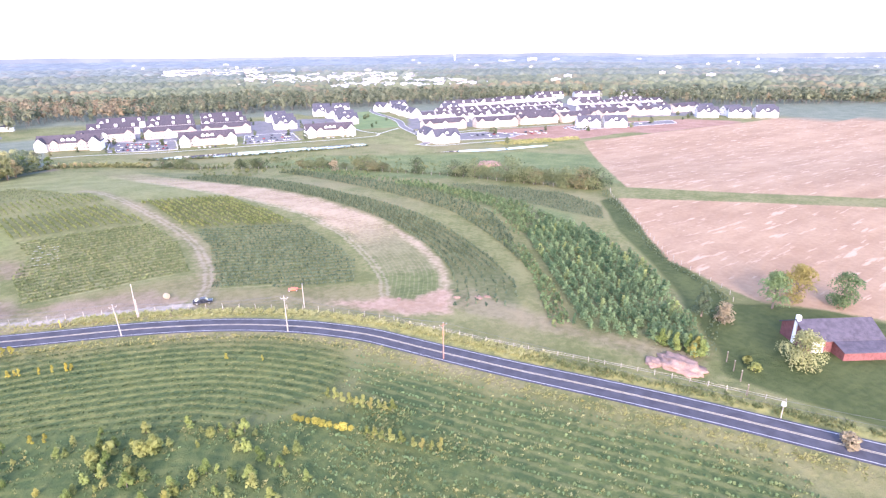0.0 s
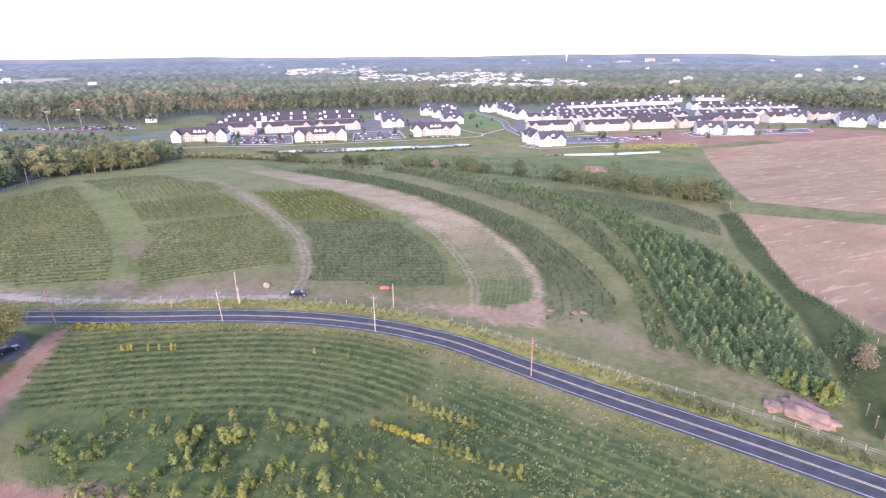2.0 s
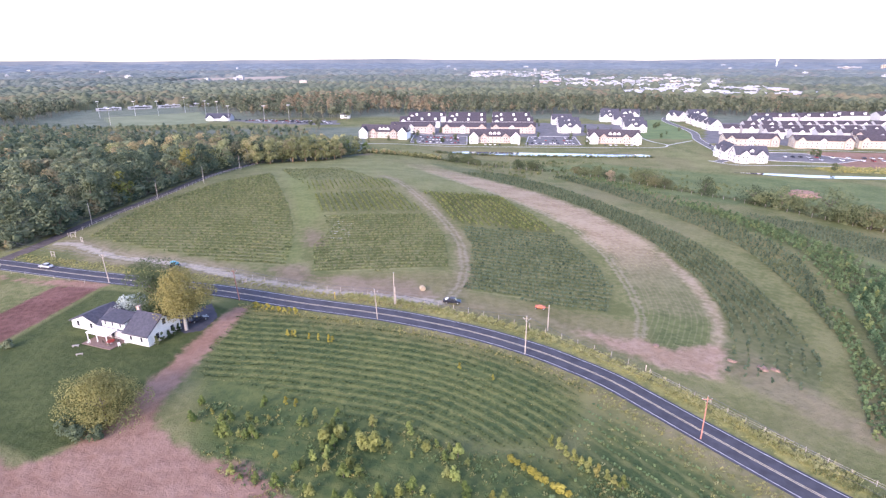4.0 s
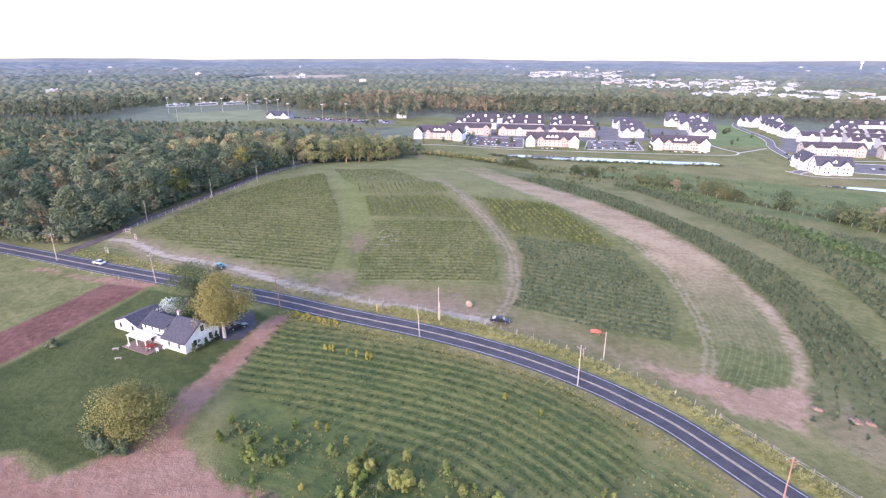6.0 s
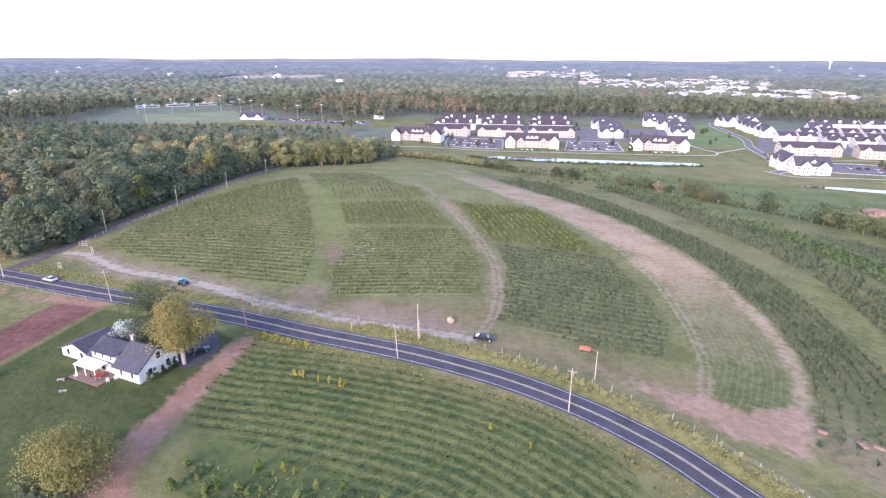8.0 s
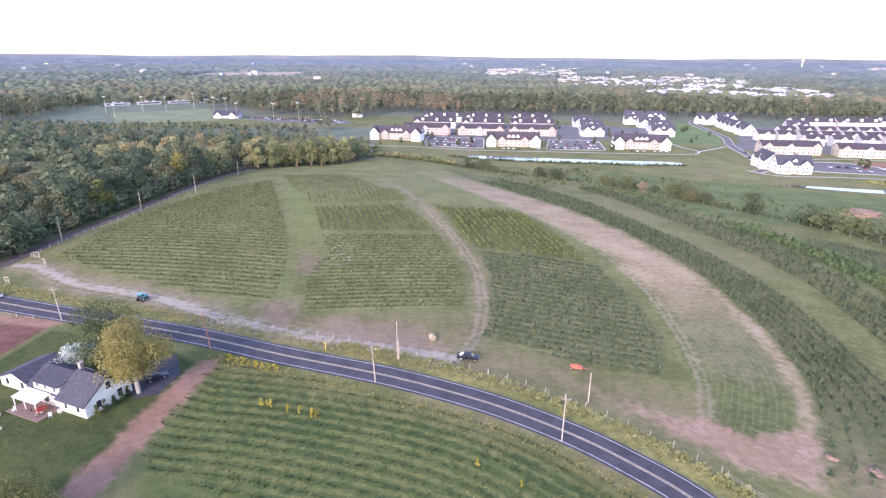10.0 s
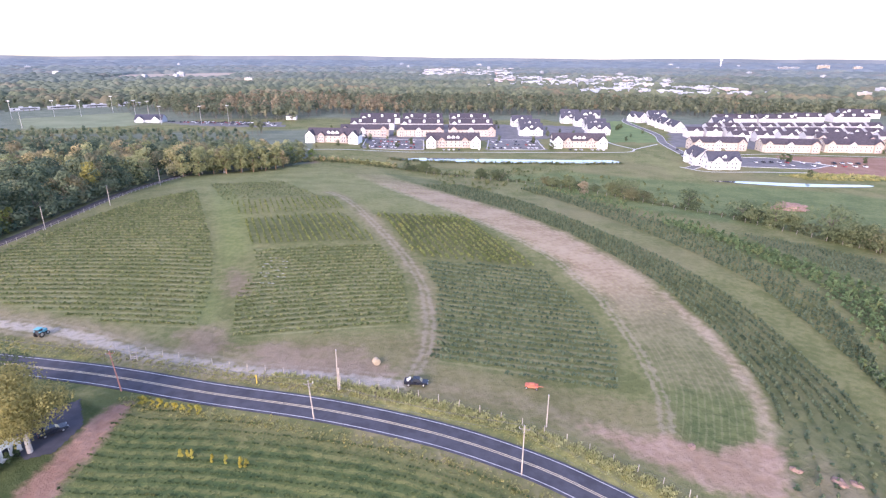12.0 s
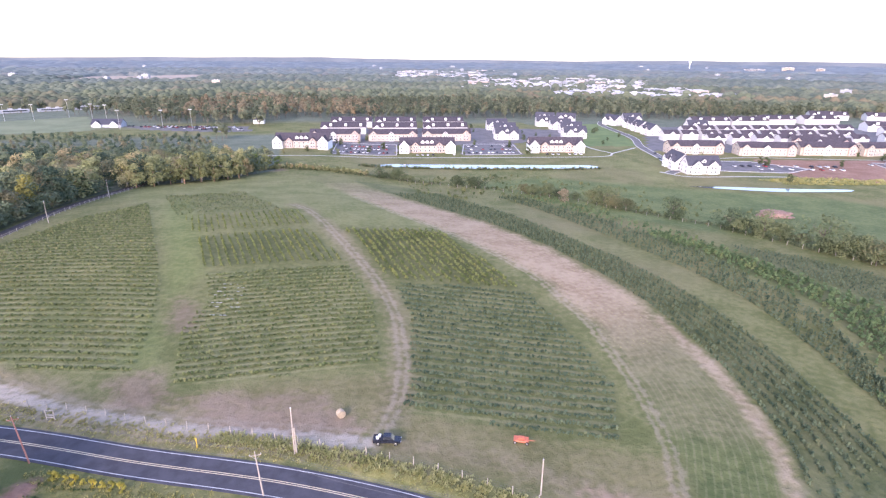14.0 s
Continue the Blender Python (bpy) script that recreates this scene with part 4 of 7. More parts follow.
# Each farther ring takes a canopy colour with more haze mixed in.
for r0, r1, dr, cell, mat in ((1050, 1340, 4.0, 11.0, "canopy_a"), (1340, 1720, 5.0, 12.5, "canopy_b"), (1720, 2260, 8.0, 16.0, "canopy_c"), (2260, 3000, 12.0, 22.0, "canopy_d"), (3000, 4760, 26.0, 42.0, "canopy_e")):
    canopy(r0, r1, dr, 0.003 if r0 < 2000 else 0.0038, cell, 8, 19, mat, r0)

# ---------------------------------------------------------------- nursery plots
def rows_in(poly, angle, gap, spacing, seed, bow=0.0, miss=0.06):
    """Places of plants in rows that cross a plot at an angle (degrees from +x), bowed a little."""
    p = np.array(poly, float)
    c = p.mean(0)
    u = np.array([math.cos(radians(angle)), math.sin(radians(angle))])
    w = np.array([-u[1], u[0]])
    q = p - c
    a0, a1, b0, b1 = (q @ u).min(), (q @ u).max(), (q @ w).min() - 8, (q @ w).max() + 8
    a, b = np.meshgrid(np.arange(a0, a1, spacing), np.arange(b0, b1, gap))
    rng = np.random.default_rng(seed)
    a = a + rng.uniform(-0.25, 0.25, a.shape) * spacing
    b = b + bow * (a / 40) ** 2 + rng.uniform(-0.05, 0.05, a.shape) * gap
    g = c + a.ravel()[:, None] * u + b.ravel()[:, None] * w
    keep = inside(p, g[:, 0], g[:, 1]) & (rng.uniform(size=len(g)) > miss)
    return g[keep]


row_kinds = [(crown(170 + i, 0.8, 0.55, 3, 4, 0.27, 0.2, up=0.8), 0.8) for i in range(6)]
spire_kinds = [(crown(180 + i, 1.6, 0.75, 5, 5, 0.3, 0.1, "cone", up=0.6), 1.6) for i in range(5)]
plant_kinds = [(crown(70 + i, 1.5, 0.75, 5, 5, 0.34, 0.2), 1.5) for i in range(4)]
bush_kinds = [(crown(80 + i, 2.2, 1.0, 6, 6, 0.42, 0.15), 2.2) for i in range(4)]


def plot(key, angle, gap, spacing, h, mat, seed, label, kinds=plant_kinds, bow=0.0, miss=0.06, squash=1.0):
    g = rows_in(PLOTS[key], angle, gap, spacing, seed, bow, miss)
    hh = np.random.default_rng(seed).uniform(0.75, 1.2, len(g)) * h
    return scatter("nursery_rows", g, hh, kinds, M[mat], seed, label, "nursery rows", squash)


plot("P1", -12, 3.0, 0.6, 0.72, "crop", 101, "long rows of low green nursery shrubs", row_kinds, -1.5, 0.05)
plot("P2a", 4, 2.8, 1.0, 0.7, "nursery_pale", 102, "faint rows of low shrubs on the hilltop", row_kinds, miss=0.25)
plot("P2b", 100, 2.3, 1.3, 1.1, "nursery_lime", 107, "rows of pale green young shrubs", spire_kinds, miss=0.15)
plot("P2c", 102, 2.4, 0.85, 1.15, "nursery_lime", 103, "dense rows of young yellowish nursery trees", spire_kinds)
plot("P2d", 0, 2.7, 0.6, 0.72, "crop", 104, "rows of low green nursery shrubs with gaps", row_kinds, miss=0.1)
plot("P3a", 98, 2.6, 0.9, 1.4, "nursery_lime", 105, "dense rows of young yellow-green nursery trees", spire_kinds, squash=1.1)
plot("P3b", -21, 3.1, 0.6, 0.95, "nursery", 106, "rows of dark green nursery shrubs on dull soil", row_kinds, miss=0.05, squash=0.78)
plot("R4", 112, 2.4, 1.2, 0.9, "nursery", 108, "rows of dark green shrubs before the hedge")


def resample(line, n):
    seg = np.r_[0, np.cumsum(np.linalg.norm(np.diff(line, axis=0), axis=1))]
    q = np.linspace(0, seg[-1], n)
    return np.stack([np.interp(q, seg, line[:, 0]), np.interp(q, seg, line[:, 1])], 1)


def fan_rows(a, b, count, spacing, h, mat, seed, label, kinds, miss=0.05, y0=-1e9, y1=1e9, squash=1.0, ragged=0.2):
    """Rows laid between two plan lines, spreading where these part."""
    rng = np.random.default_rng(seed)
    a, b = resample(a, 90), resample(b, 90)
    pts = [along(a + (b - a) * f, spacing, rng.uniform(0, spacing)) for f in np.linspace(0, 1, count)]
    g = np.vstack(pts)
    g = g + rng.uniform(-ragged, ragged, g.shape)
    g = g[(rng.uniform(size=len(g)) > miss) & (g[:, 1] > y0) & (g[:, 1] < y1)]
    return scatter("nursery_rows", g, rng.uniform(0.7, 1.25, len(g)) * h, kinds, M[mat], seed, label, "nursery rows", squash)


fan_rows(TAN_R + normals(TAN_R) * 2.5, R1_OUT, 7, 0.75, 1.25, "nursery", 111, "curved rows of dark nursery shrubs beside the mown strip", plant_kinds, 0.06, 100, 345, 0.72, 0.15)
fan_rows(TAN_R + normals(TAN_R) * 3.5, R1_OUT, 7, 1.5, 1.1, "nursery", 115, "thinning ends of curved shrub rows near the road", plant_kinds, 0.4, 74, 100, ragged=0.5)
fan_rows(LANE_OUT, R2_OUT, 7, 1.0, 1.5, "nursery", 112, "curved rows of mixed green nursery shrubs", bush_kinds, 0.2, 100, 330, 0.72, 0.25)
fan_rows(smooth([(118, 119), (104.3, 90), (90.4, 70.5), (83, 59.5)]), smooth([(120.5, 112), (110.5, 95), (99.5, 75), (87, 58.5)]), 4, 1.5, 1.5, "lush", 116, "rows of low bushes beside the conifer block", bush_kinds, 0.15, ragged=0.4)
fan_rows(R2_OUT + normals(R2_OUT) * 3, R2_OUT + normals(R2_OUT) * 16, 5, 2.4, 1.5, "lush", 113, "overgrown rows of pale green shrubs", bush_kinds, 0.35, 120, 330, ragged=1.2)
plot("R3", 75, 2.6, 1.5, 1.8, "lush", 114, "thick rows of dark bushes above the conifers", bush_kinds, miss=0.25)
g = rows_in(CEDARS, 58, 3.3, 2.1, 121, 0.0, 0.02)
hh = np.random.default_rng(122).uniform(3.4, 4.8, len(g))
cone_kinds = [(crown(90 + i, 4.5, 1.6, 20, 12, 0.21, 0.05, "cone", up=0.5, loose=0.28), 4.5) for i in range(5)]
scatter("conifer_block", g, hh, cone_kinds, M["cedar"], 123, "dense block of bright green young conifers", "conifers")


LIME_TIP = [(99.2, 28.4), (100.6, 30.2), (102.4, 29.6), (103.6, 31), (101.4, 32.6), (99, 31.4), (98, 34), (96.8, 37.2), (98.8, 36.4)]

# ---------------------------------------------------------------- the field this side of the road
low_kinds = [(crown(130 + i, 0.6, 0.5, 4, 5, 0.26, 0.2), 0.6) for i in range(4)]


def stripes(offs, spacing, h, mat, seed, label, poly, name="crop_rows", miss=0.1, kinds=low_kinds, ragged=0.15):
    rng = np.random.default_rng(seed)
    nrm = normals(BASE)
    g = np.vstack([along(BASE + nrm * o, spacing, rng.uniform(0, spacing)) for o in offs])
    g = g + rng.uniform(-ragged, ragged, g.shape)
    g = g[inside(poly, g[:, 0], g[:, 1]) & (rng.uniform(size=len(g)) > miss)]
    return scatter(name, g, rng.uniform(0.6, 1.3, len(g)) * h, kinds, M[mat], seed, label, "crop rows", 1.3)


OFFS = np.arange(-31, 26, 2.7)
stripes(OFFS, 0.6, 0.24, "row_crop", 301, "low dark green crop rows bending with the road", SOUTH)
stripes(np.r_[OFFS + 1.2, OFFS + 1.5], 0.6, 0.16, "crop", 302, "pale dry grass between the crop rows", SOUTH, "grass_rows", 0.55, ragged=0.3)
EASTF = [(20, 60), (36, 78), (45, 64), (56, 44), (66, 28), (80, 4), (70, -20), (20, -20), (5, 40)]
nr = normals(ROAD)
pts = np.vstack([along(ROAD + nr * o, 0.85, abs(o) % 0.85) for o in np.arange(-60, -9, 2.9)])
pts = pts[inside(EASTF, pts[:, 0], pts[:, 1])]
pts = pts[np.random.default_rng(5).uniform(size=len(pts)) > 0.25]
scatter("crop_rows", pts, np.random.default_rng(6).uniform(0.35, 0.8, len(pts)), row_kinds, M["lush"], 303, "faint rows of low green seedlings", "crop rows", 0.9)

rng = np.random.default_rng(31)


def blades(seed, h, r, n, w):
    """A tuft of narrow upright leaves, leaning outward."""
    q = np.random.default_rng(seed)
    a, f = q.uniform(0, 6.283, n), q.uniform(0, 1, n) ** 0.7
    d = np.stack([np.cos(a), np.sin(a), 0 * a], 1)
    foot = d * (f * r * 0.7)[:, None]
    tip = foot + d * (q.uniform(0.05, 0.5, n) * r)[:, None] + [0, 0, 1] * (h * q.uniform(0.6, 1.1, n))[:, None]
    s = np.stack([-np.sin(a + 0.6), np.cos(a + 0.6), 0 * a], 1) * w * q.uniform(0.6, 1.2, n)[:, None]
    return np.stack([foot - s * 0.5, foot + s * 0.5, tip + s * 0.7, tip - s * 0.7], 1).reshape(-1, 3)


tuft_kinds = [(blades(150 + i, 0.5, 0.45, 12, 0.08), 0.5) for i in range(6)]


def rough_grass(poly, n, h, mat, seed, label, name="rough_grass", squash=1.6):
    p = np.array(poly, float)
    r = np.random.default_rng(seed)
    g = r.uniform(p.min(0), p.max(0), (n, 2))
    g = g[inside(p, g[:, 0], g[:, 1])]
    clump = np.sin(g[:, 0] * 0.35 + 2 * np.sin(g[:, 1] * 0.21)) + np.sin(g[:, 1] * 0.43 + 1.7 * np.sin(g[:, 0] * 0.17))
    g = g[clump + r.uniform(-1.6, 1.6, len(g)) > 0]
    return scatter(name, g, r.uniform(0.5, 1.4, len(g)) * h, tuft_kinds, M[mat], seed, label, "grass", squash)


rough_grass(WILD, 3600, 0.24, "weed", 321, "tufts of dry yellowish grass")
rough_grass(WILD, 3600, 0.34, "lush", 323, "tall green weeds in the rough field")
rough_grass(EASTF, 3200, 0.26, "weed_pale", 324, "pale seed heads of rough grass")
rough_grass([(-10, 106), (18, 94), (30, 84), (44, 62), (60, 34), (78, 2), (60, 0), (30, 50), (10, 80)], 700, 0.13, "weed", 322, "dry grass along the field edge")


def verge(lo, hi, x0, x1, n, h, mat, seed, label, y_min=-30):
    r = np.random.default_rng(seed)
    line = ROAD[(ROAD[:, 0] > x0) & (ROAD[:, 0] < x1)]
    nrm = normals(line)
    i = r.integers(0, len(line), n)
    g = line[i] + nrm[i] * r.uniform(lo, hi, (n, 1)) + r.uniform(-1.2, 1.2, (n, 2))
    return scatter("verge_weeds", g, r.uniform(0.5, 1.3, n) * h, tuft_kinds, M[mat], seed, label, "weeds", 1.3)


verge(5.3, 7.4, -30, 64, 1800, 0.16, "weed", 331, "yellow-green weeds on the road verge")
verge(7.2, 9.6, -22, 64, 1900, 0.45, "weed_pale", 336, "tall pale plumed weeds along the road fence")
verge(5.0, 9.5, -140, -5, 2000, 0.25, "weed", 332, "short dry grass beside the road")
verge(5.3, 8.0, 60, 110, 700, 0.5, "nursery_pale", 333, "green grass on the road verge")
verge(-8.0, -5.2, -46, 100, 1800, 0.25, "weed", 334, "dry grass on the road verge")


def shrub(name, x, y, h, w, mat, label, seed, cone=False, per=16, lobes=12, leaf=0.3):
    v = crown(seed, h, w, lobes, per, leaf, 0.12, "cone" if cone else "round")
    t = thing(name, label, "shrub", pose(x, y, gz(x, y) - 0.05))
    mesh_np("foliage", v, quads(len(v) // 4), M[mat], np.full(len(v), 0.5), t)
    part("stem", rodded((0, 0, -0.1), (0, 0, h * 0.5), 0.06, 0.03, 6), M["bark"], t)
    return t


def copies(first, places, group="", jitter=0.25, seed=1):
    r = np.random.default_rng(seed)
    if group:
        first["group"] = group
    for x, y in places:
        s = 1 + r.uniform(-jitter, jitter)
        c = copy_thing(first, pose(x, y, gz(x, y) - 0.05, 0, 0, r.uniform(0, 360)))
        c.scale = (s * r.uniform(0.9, 1.1), s * r.uniform(0.9, 1.1), s)


y1 = shrub("young_conifer", -32.8, 110.2, 1.9, 0.6, "leaf_yellow", "small golden-yellow conifer in the crop rows", 401, True, 26, 12, 0.16)
copies(y1, [(-31.6, 109.9), (-30.8, 109.7), (-27.2, 108), (-24.8, 107.2), (-22.2, 105.8), (-21.3, 105.6), (8, 90.2), (14.6, 85.1), (-28.7, 80.6), (-26.6, 79.8)], "golden conifers", 0.18, 2)
y2 = shrub("golden_shrub", 12.6, 59.7, 1.3, 0.85, "leaf_yellow", "golden-yellow shrub in a short row", 402, False, 30, 12, 0.17)
copies(y2, [(13.5, 58.7), (14.4, 57.6), (15.3, 56.4), (16.2, 55.3), (17.1, 54.2), (18, 53), (19, 52), (20.1, 51.1)], "golden shrubs", 0.22, 3)
y4 = shrub("shrub", -44.6, 128.6, 1.5, 0.7, "leaf_yellow", "yellowish-green shrub in a roadside row", 407, False, 26, 9, 0.15)
copies(y4, [(-43.8, 128.2), (-42.2, 127.5), (-40.6, 126.7), (-39, 126), (-37.4, 125.2), (-35.8, 124.5), (-34.2, 123.8), (-32.6, 123)], "roadside shrubs", 0.25, 13)
y3 = shrub("young_conifer", 21.1, 63.5, 2.3, 0.8, "leaf_olive", "slim yellowish young conifer in a row", 403, True, 24, 12, 0.18)
cone_places = [(21.9, 61.8), (22.6, 60.1), (23.6, 58.7), (24.6, 57.6), (25.5, 56.5), (26.6, 55.2), (27.7, 54), (28.6, 53), (29.6, 51.9), (21.8, 47.9), (22.7, 46.6), (23.6, 45.4), (24.6, 44.1), (25.8, 42.4), (27.2, 40.5), (28.4, 39.2), (29.6, 38.1), (30.9, 37.1)]
copies(y3, cone_places, "young conifer rows", 0.3, 4)
tip = shrub("young_conifer", 98.2, 29.8, 4.0, 1.7, "leaf_limey", "yellow-green conifer at the end of the block", 409, True, 60, 16, 0.22)
copies(tip, LIME_TIP, "yellow-green conifers", 0.2, 9)
BUSHES = [(-45.8, 76.7), (-36.5, 66.7), (-28, 64.7), (-24.1, 60.8), (-21.6, 63.4), (-19.1, 63.9), (-7.1, 53.1), (-4.9, 54), (-10.1, 52.2), (-11.5, 50.4), (1, 60.6), (2.2, 56), (-32.4, 70.3), (-34.5, 70.5)]
b1 = shrub("young_tree", -45.4, 82.2, 2.6, 1.1, "leaf_limey", "yellowish-green young tree in rough grass", 404, True, 26, 14, 0.19)
copies(b1, BUSHES, "bushes in the rough field", 0.35, 5)
b2 = shrub("bush", -20.1, 68.5, 2.6, 1.4, "leaf_olive", "olive-brown bush in rough grass", 405, False, 30, 16, 0.32)
copies(b2, [(-17.2, 69), (-10.9, 64.9), (-13, 66), (-1.8, 63.9), (-15, 61)], "brownish bushes", 0.3, 6)
b3 = shrub("young_tree", -40, 76, 2.1, 0.95, "leaf_limey", "small yellow-green young tree in rough grass", 406, True, 24, 13, 0.2)
rb = np.random.default_rng(77)
many = np.vstack([along(BASE - normals(BASE) * o, 2.6, rb.uniform(0, 2.6)) for o in (21, 25.5, 30, 35, 40, 46, 52)])
many = many + rb.uniform(-0.9, 0.9, many.shape)
clump = np.sin(many[:, 0] * 0.33 + 1.2) + np.sin(many[:, 1] * 0.41 + many[:, 0] * 0.12) + rb.uniform(-1.2, 1.2, len(many))
many = many[inside(WILD, many[:, 0], many[:, 1]) & (clump > -0.3)]
copies(b3, many[::2], "young trees in the rough field", 0.45, 7)
b4 = shrub("young_tree", -38, 72.5, 2.1, 1.0, "nursery_lime", "green young conifer in rough grass", 408, True, 24, 12, 0.18)
copies(b4, many[1::2], "green young conifers in the rough field", 0.45, 8)

# ---------------------------------------------------------------- poles, wires, fences
def utility_pole(x, y, h, turn, arm=True, mat="pole_wood", lean=(0, 0), label="", double=False):
    t = thing("utility_pole", label or "weathered wooden utility pole with a crossarm beside the road", "utility pole", pose(x, y, gz(x, y), lean[0], lean[1], turn), "utility poles")
    part("shaft", rodded((0, 0, -0.4), (0, 0, h), 0.14, 0.09, 10), M[mat], t)
    if arm:
        part("crossarm", boxed(-0.85, 0.85, 0.08, 0.18, h - 0.73, h - 0.62, bevel=0.02), M[mat], t)
        for u in (-0.85, 0.0, 0.85):
            bm = bmesh.new()
            z = h - 0.61 if u else h
            rod(bm, (u, 0.16 if u else 0, z), (u, 0.16 if u else 0, z + 0.16), 0.06, 0.045, 8)
            rod(bm, (u, 0.16 if u else 0, z + 0.16), (u, 0.16 if u else 0, z + 0.24), 0.085, 0.03, 8)
            part("insulator", bm, M["chrome"], t)
        part("brace", rodded((-0.7, 0.16, h - 0.7), (0, 0.13, h - 1.5), 0.025, 0.025, 6), M["chrome"], t)
        part("brace", rodded((0.7, 0.16, h - 0.7), (0, 0.13, h - 1.5), 0.025, 0.025, 6), M["chrome"], t)
    else:
        part("cap", rodded((0, 0, h), (0, 0, h + 0.06), 0.13, 0.09, 10), M["chrome"], t)
    if double:
        part("stub", rodded((0.35, 0.1, -0.4), (0.25, 0.1, h * 0.55), 0.15, 0.13, 8), M["pole_wood"], t)
    return t


LINE = [(-178, 189, 10, 23, True, "pole_wood"), (-135.9, 171, 10, 23, True, "pole_wood"), (-92.9, 151.4, 9.6, 25, True, "pole_wood"), (-49.8, 133.6, 9.6, 25, True, "red_wood"),
        (-10.3, 116.6, 8.8, 25, True, "pole_wood"), (24.6, 95.9, 10, 38, True, "pole_wood"), (50, 63.2, 9.4, 58, True, "red_wood"), (71, 24.5, 9.4, 61, False, "pole_wood"), (93, -16, 9.4, 61, True, "pole_wood")]
LEANS = {2: (0, -2.5), 3: (0, -4.0), 4: (2, -3.0)}
for i, (x, y, h, a, arm, mt) in enumerate(LINE):
    if i == 7:
        continue
    utility_pole(x, y, h, a - 65 if i > 4 else a - 25, arm, mt, LEANS.get(i, (0, 0)), "reddish wooden utility pole beside the road" if mt == "red_wood" else "")
utility_pole(-5.5, 125.6, 9.6, 0, False, "pole_wood", label="plain pale wooden pole with a stub by the fence", double=True)
utility_pole(33.8, 107.9, 7.2, 0, False, "pole_wood", label="short plain wooden pole by the fence")
for x, y in ((-126, 215.5), (-112.5, 251), (-100.8, 284), (-94.5, 337)):
    utility_pole(x - 1, y, 9, 60, False, "pole_wood", label="plain wooden pole along the side road")


def tube(line, r):
    """One thin square tube along a line of points."""
    bm = bmesh.new()
    rings = []
    for i, c in enumerate(line):
        d = (line[min(i + 1, len(line) - 1)] - line[max(i - 1, 0)]).normalized()
        s = d.cross(Vector((0, 0, 1))).normalized()
        u = s.cross(d)
        rings.append([bm.verts.new(c + o * r) for o in (s, u, -s, -u)])
    for a, b in zip(rings[:-1], rings[1:]):
        for k in range(4):
            bm.faces.new((a[k], a[(k + 1) % 4], b[(k + 1) % 4], b[k]))
    bm.faces.new(rings[0])
    bm.faces.new(list(reversed(rings[-1])))
    bmesh.ops.recalc_face_normals(bm, faces=bm.faces)
    return bm


def wire(p, q, sag, name="power_line", label="thin dark overhead wire between poles"):
    n = 12
    line = [Vector(p).lerp(Vector(q), i / n) - Vector((0, 0, sag * 4 * i / n * (1 - i / n))) for i in range(n + 1)]
    return tagged(part(name, tube(line, 0.022), M["wire"]), label, "wire", "overhead wires")


tops = [(x, y, gz(x, y) + h) for i, (x, y, h, *_r) in enumerate(LINE) if i != 7]
for a, b in zip(tops[:-1], tops[1:]):
    d = Vector((b[0] - a[0], b[1] - a[1], 0)).normalized()
    s = Vector((-d.y, d.x, 0))
    for o, dz in ((-1.0, -0.45), (0.0, 0.15), (1.0, -0.45)):
        wire(Vector(a) + s * o + Vector((0, 0, dz)), Vector(b) + s * o + Vector((0, 0, dz)), 0.9)

post_bm = bmesh.new()
rod(post_bm, (0, 0, -0.3), (0, 0, 1.55), 0.085, 0.07, 7)
rod(post_bm, (0, 0, 1.55), (0, 0, 1.6), 0.07, 0.02, 7)
post_mesh = part("post", post_bm, M["post"]).data
bpy.data.objects.remove(bpy.data.objects["post"])


def fence(line, spacing, label, rails=(0.5, 0.95, 1.4), rail_r=0.012, scale=1.0):
    p = along(line, spacing)
    t = thing("fence", label, "fence", pose(p[0][0], p[0][1], gz(*p[0])))
    base = Vector((p[0][0], p[0][1], gz(*p[0])))
    r = np.random.default_rng(int(abs(p[0][0]) * 10))
    places = []
    for x, y in p:
        o = new("post", post_mesh)
        o.parent = t
        z = gz(x, y)
        o.matrix_basis = pose(x - base.x, y - base.y, z - base.z, r.uniform(-3, 3), r.uniform(-3, 3), r.uniform(0, 90)) @ Matrix.Scale(scale * r.uniform(0.9, 1.1), 4)
        places.append(Vector((x, y, z)) - base)
    for h in rails:
        bm = tube([q + Vector((0, 0, h * scale)) for q in places], rail_r)
        part("rail", bm, M["wire"] if rail_r < 0.03 else M["post"], t)
    return t


NF = (ROAD + normals(ROAD) * 9.9)
fence(NF[(NF[:, 0] > -58) & (NF[:, 0] < 52)], 4.4, "wire fence with grey wooden posts along the road")
fence(NF[(NF[:, 0] > 51) & (NF[:, 0] < 97)], 3.6, "low wooden rail fence along the road", (0.6, 1.15), 0.031, 0.8)
SF = SIDE - normals(SIDE) * 4.2
fence(SF[(SF[:, 1] > 200) & (SF[:, 1] < 400)], 4.0, "wooden rail fence along the side road", (0.6, 1.2), 0.035)
S2 = ROAD - normals(ROAD) * 4.9
fence(S2[(S2[:, 0] < -98) & (S2[:, 0] > -190)], 6.0, "low fence of pale posts beside the road", (0.7,), 0.03, 0.75)
fence(SHRUBS[SHRUBS[:, 0] > 60] - normals(SHRUBS)[SHRUBS[:, 0] > 60] * 4, 6.0, "pale post fence along the hedge", (0.7, 1.3), 0.012, 1.2)
EF = smooth([(219, 150), (206, 138), (180, 105), (156, 76), (147, 60), (138, 42), (120, 34), (104, 26)])
fence(EF[EF[:, 0] > 130], 5.0, "post fence between grass and stubble field", (0.7, 1.3), 0.012)


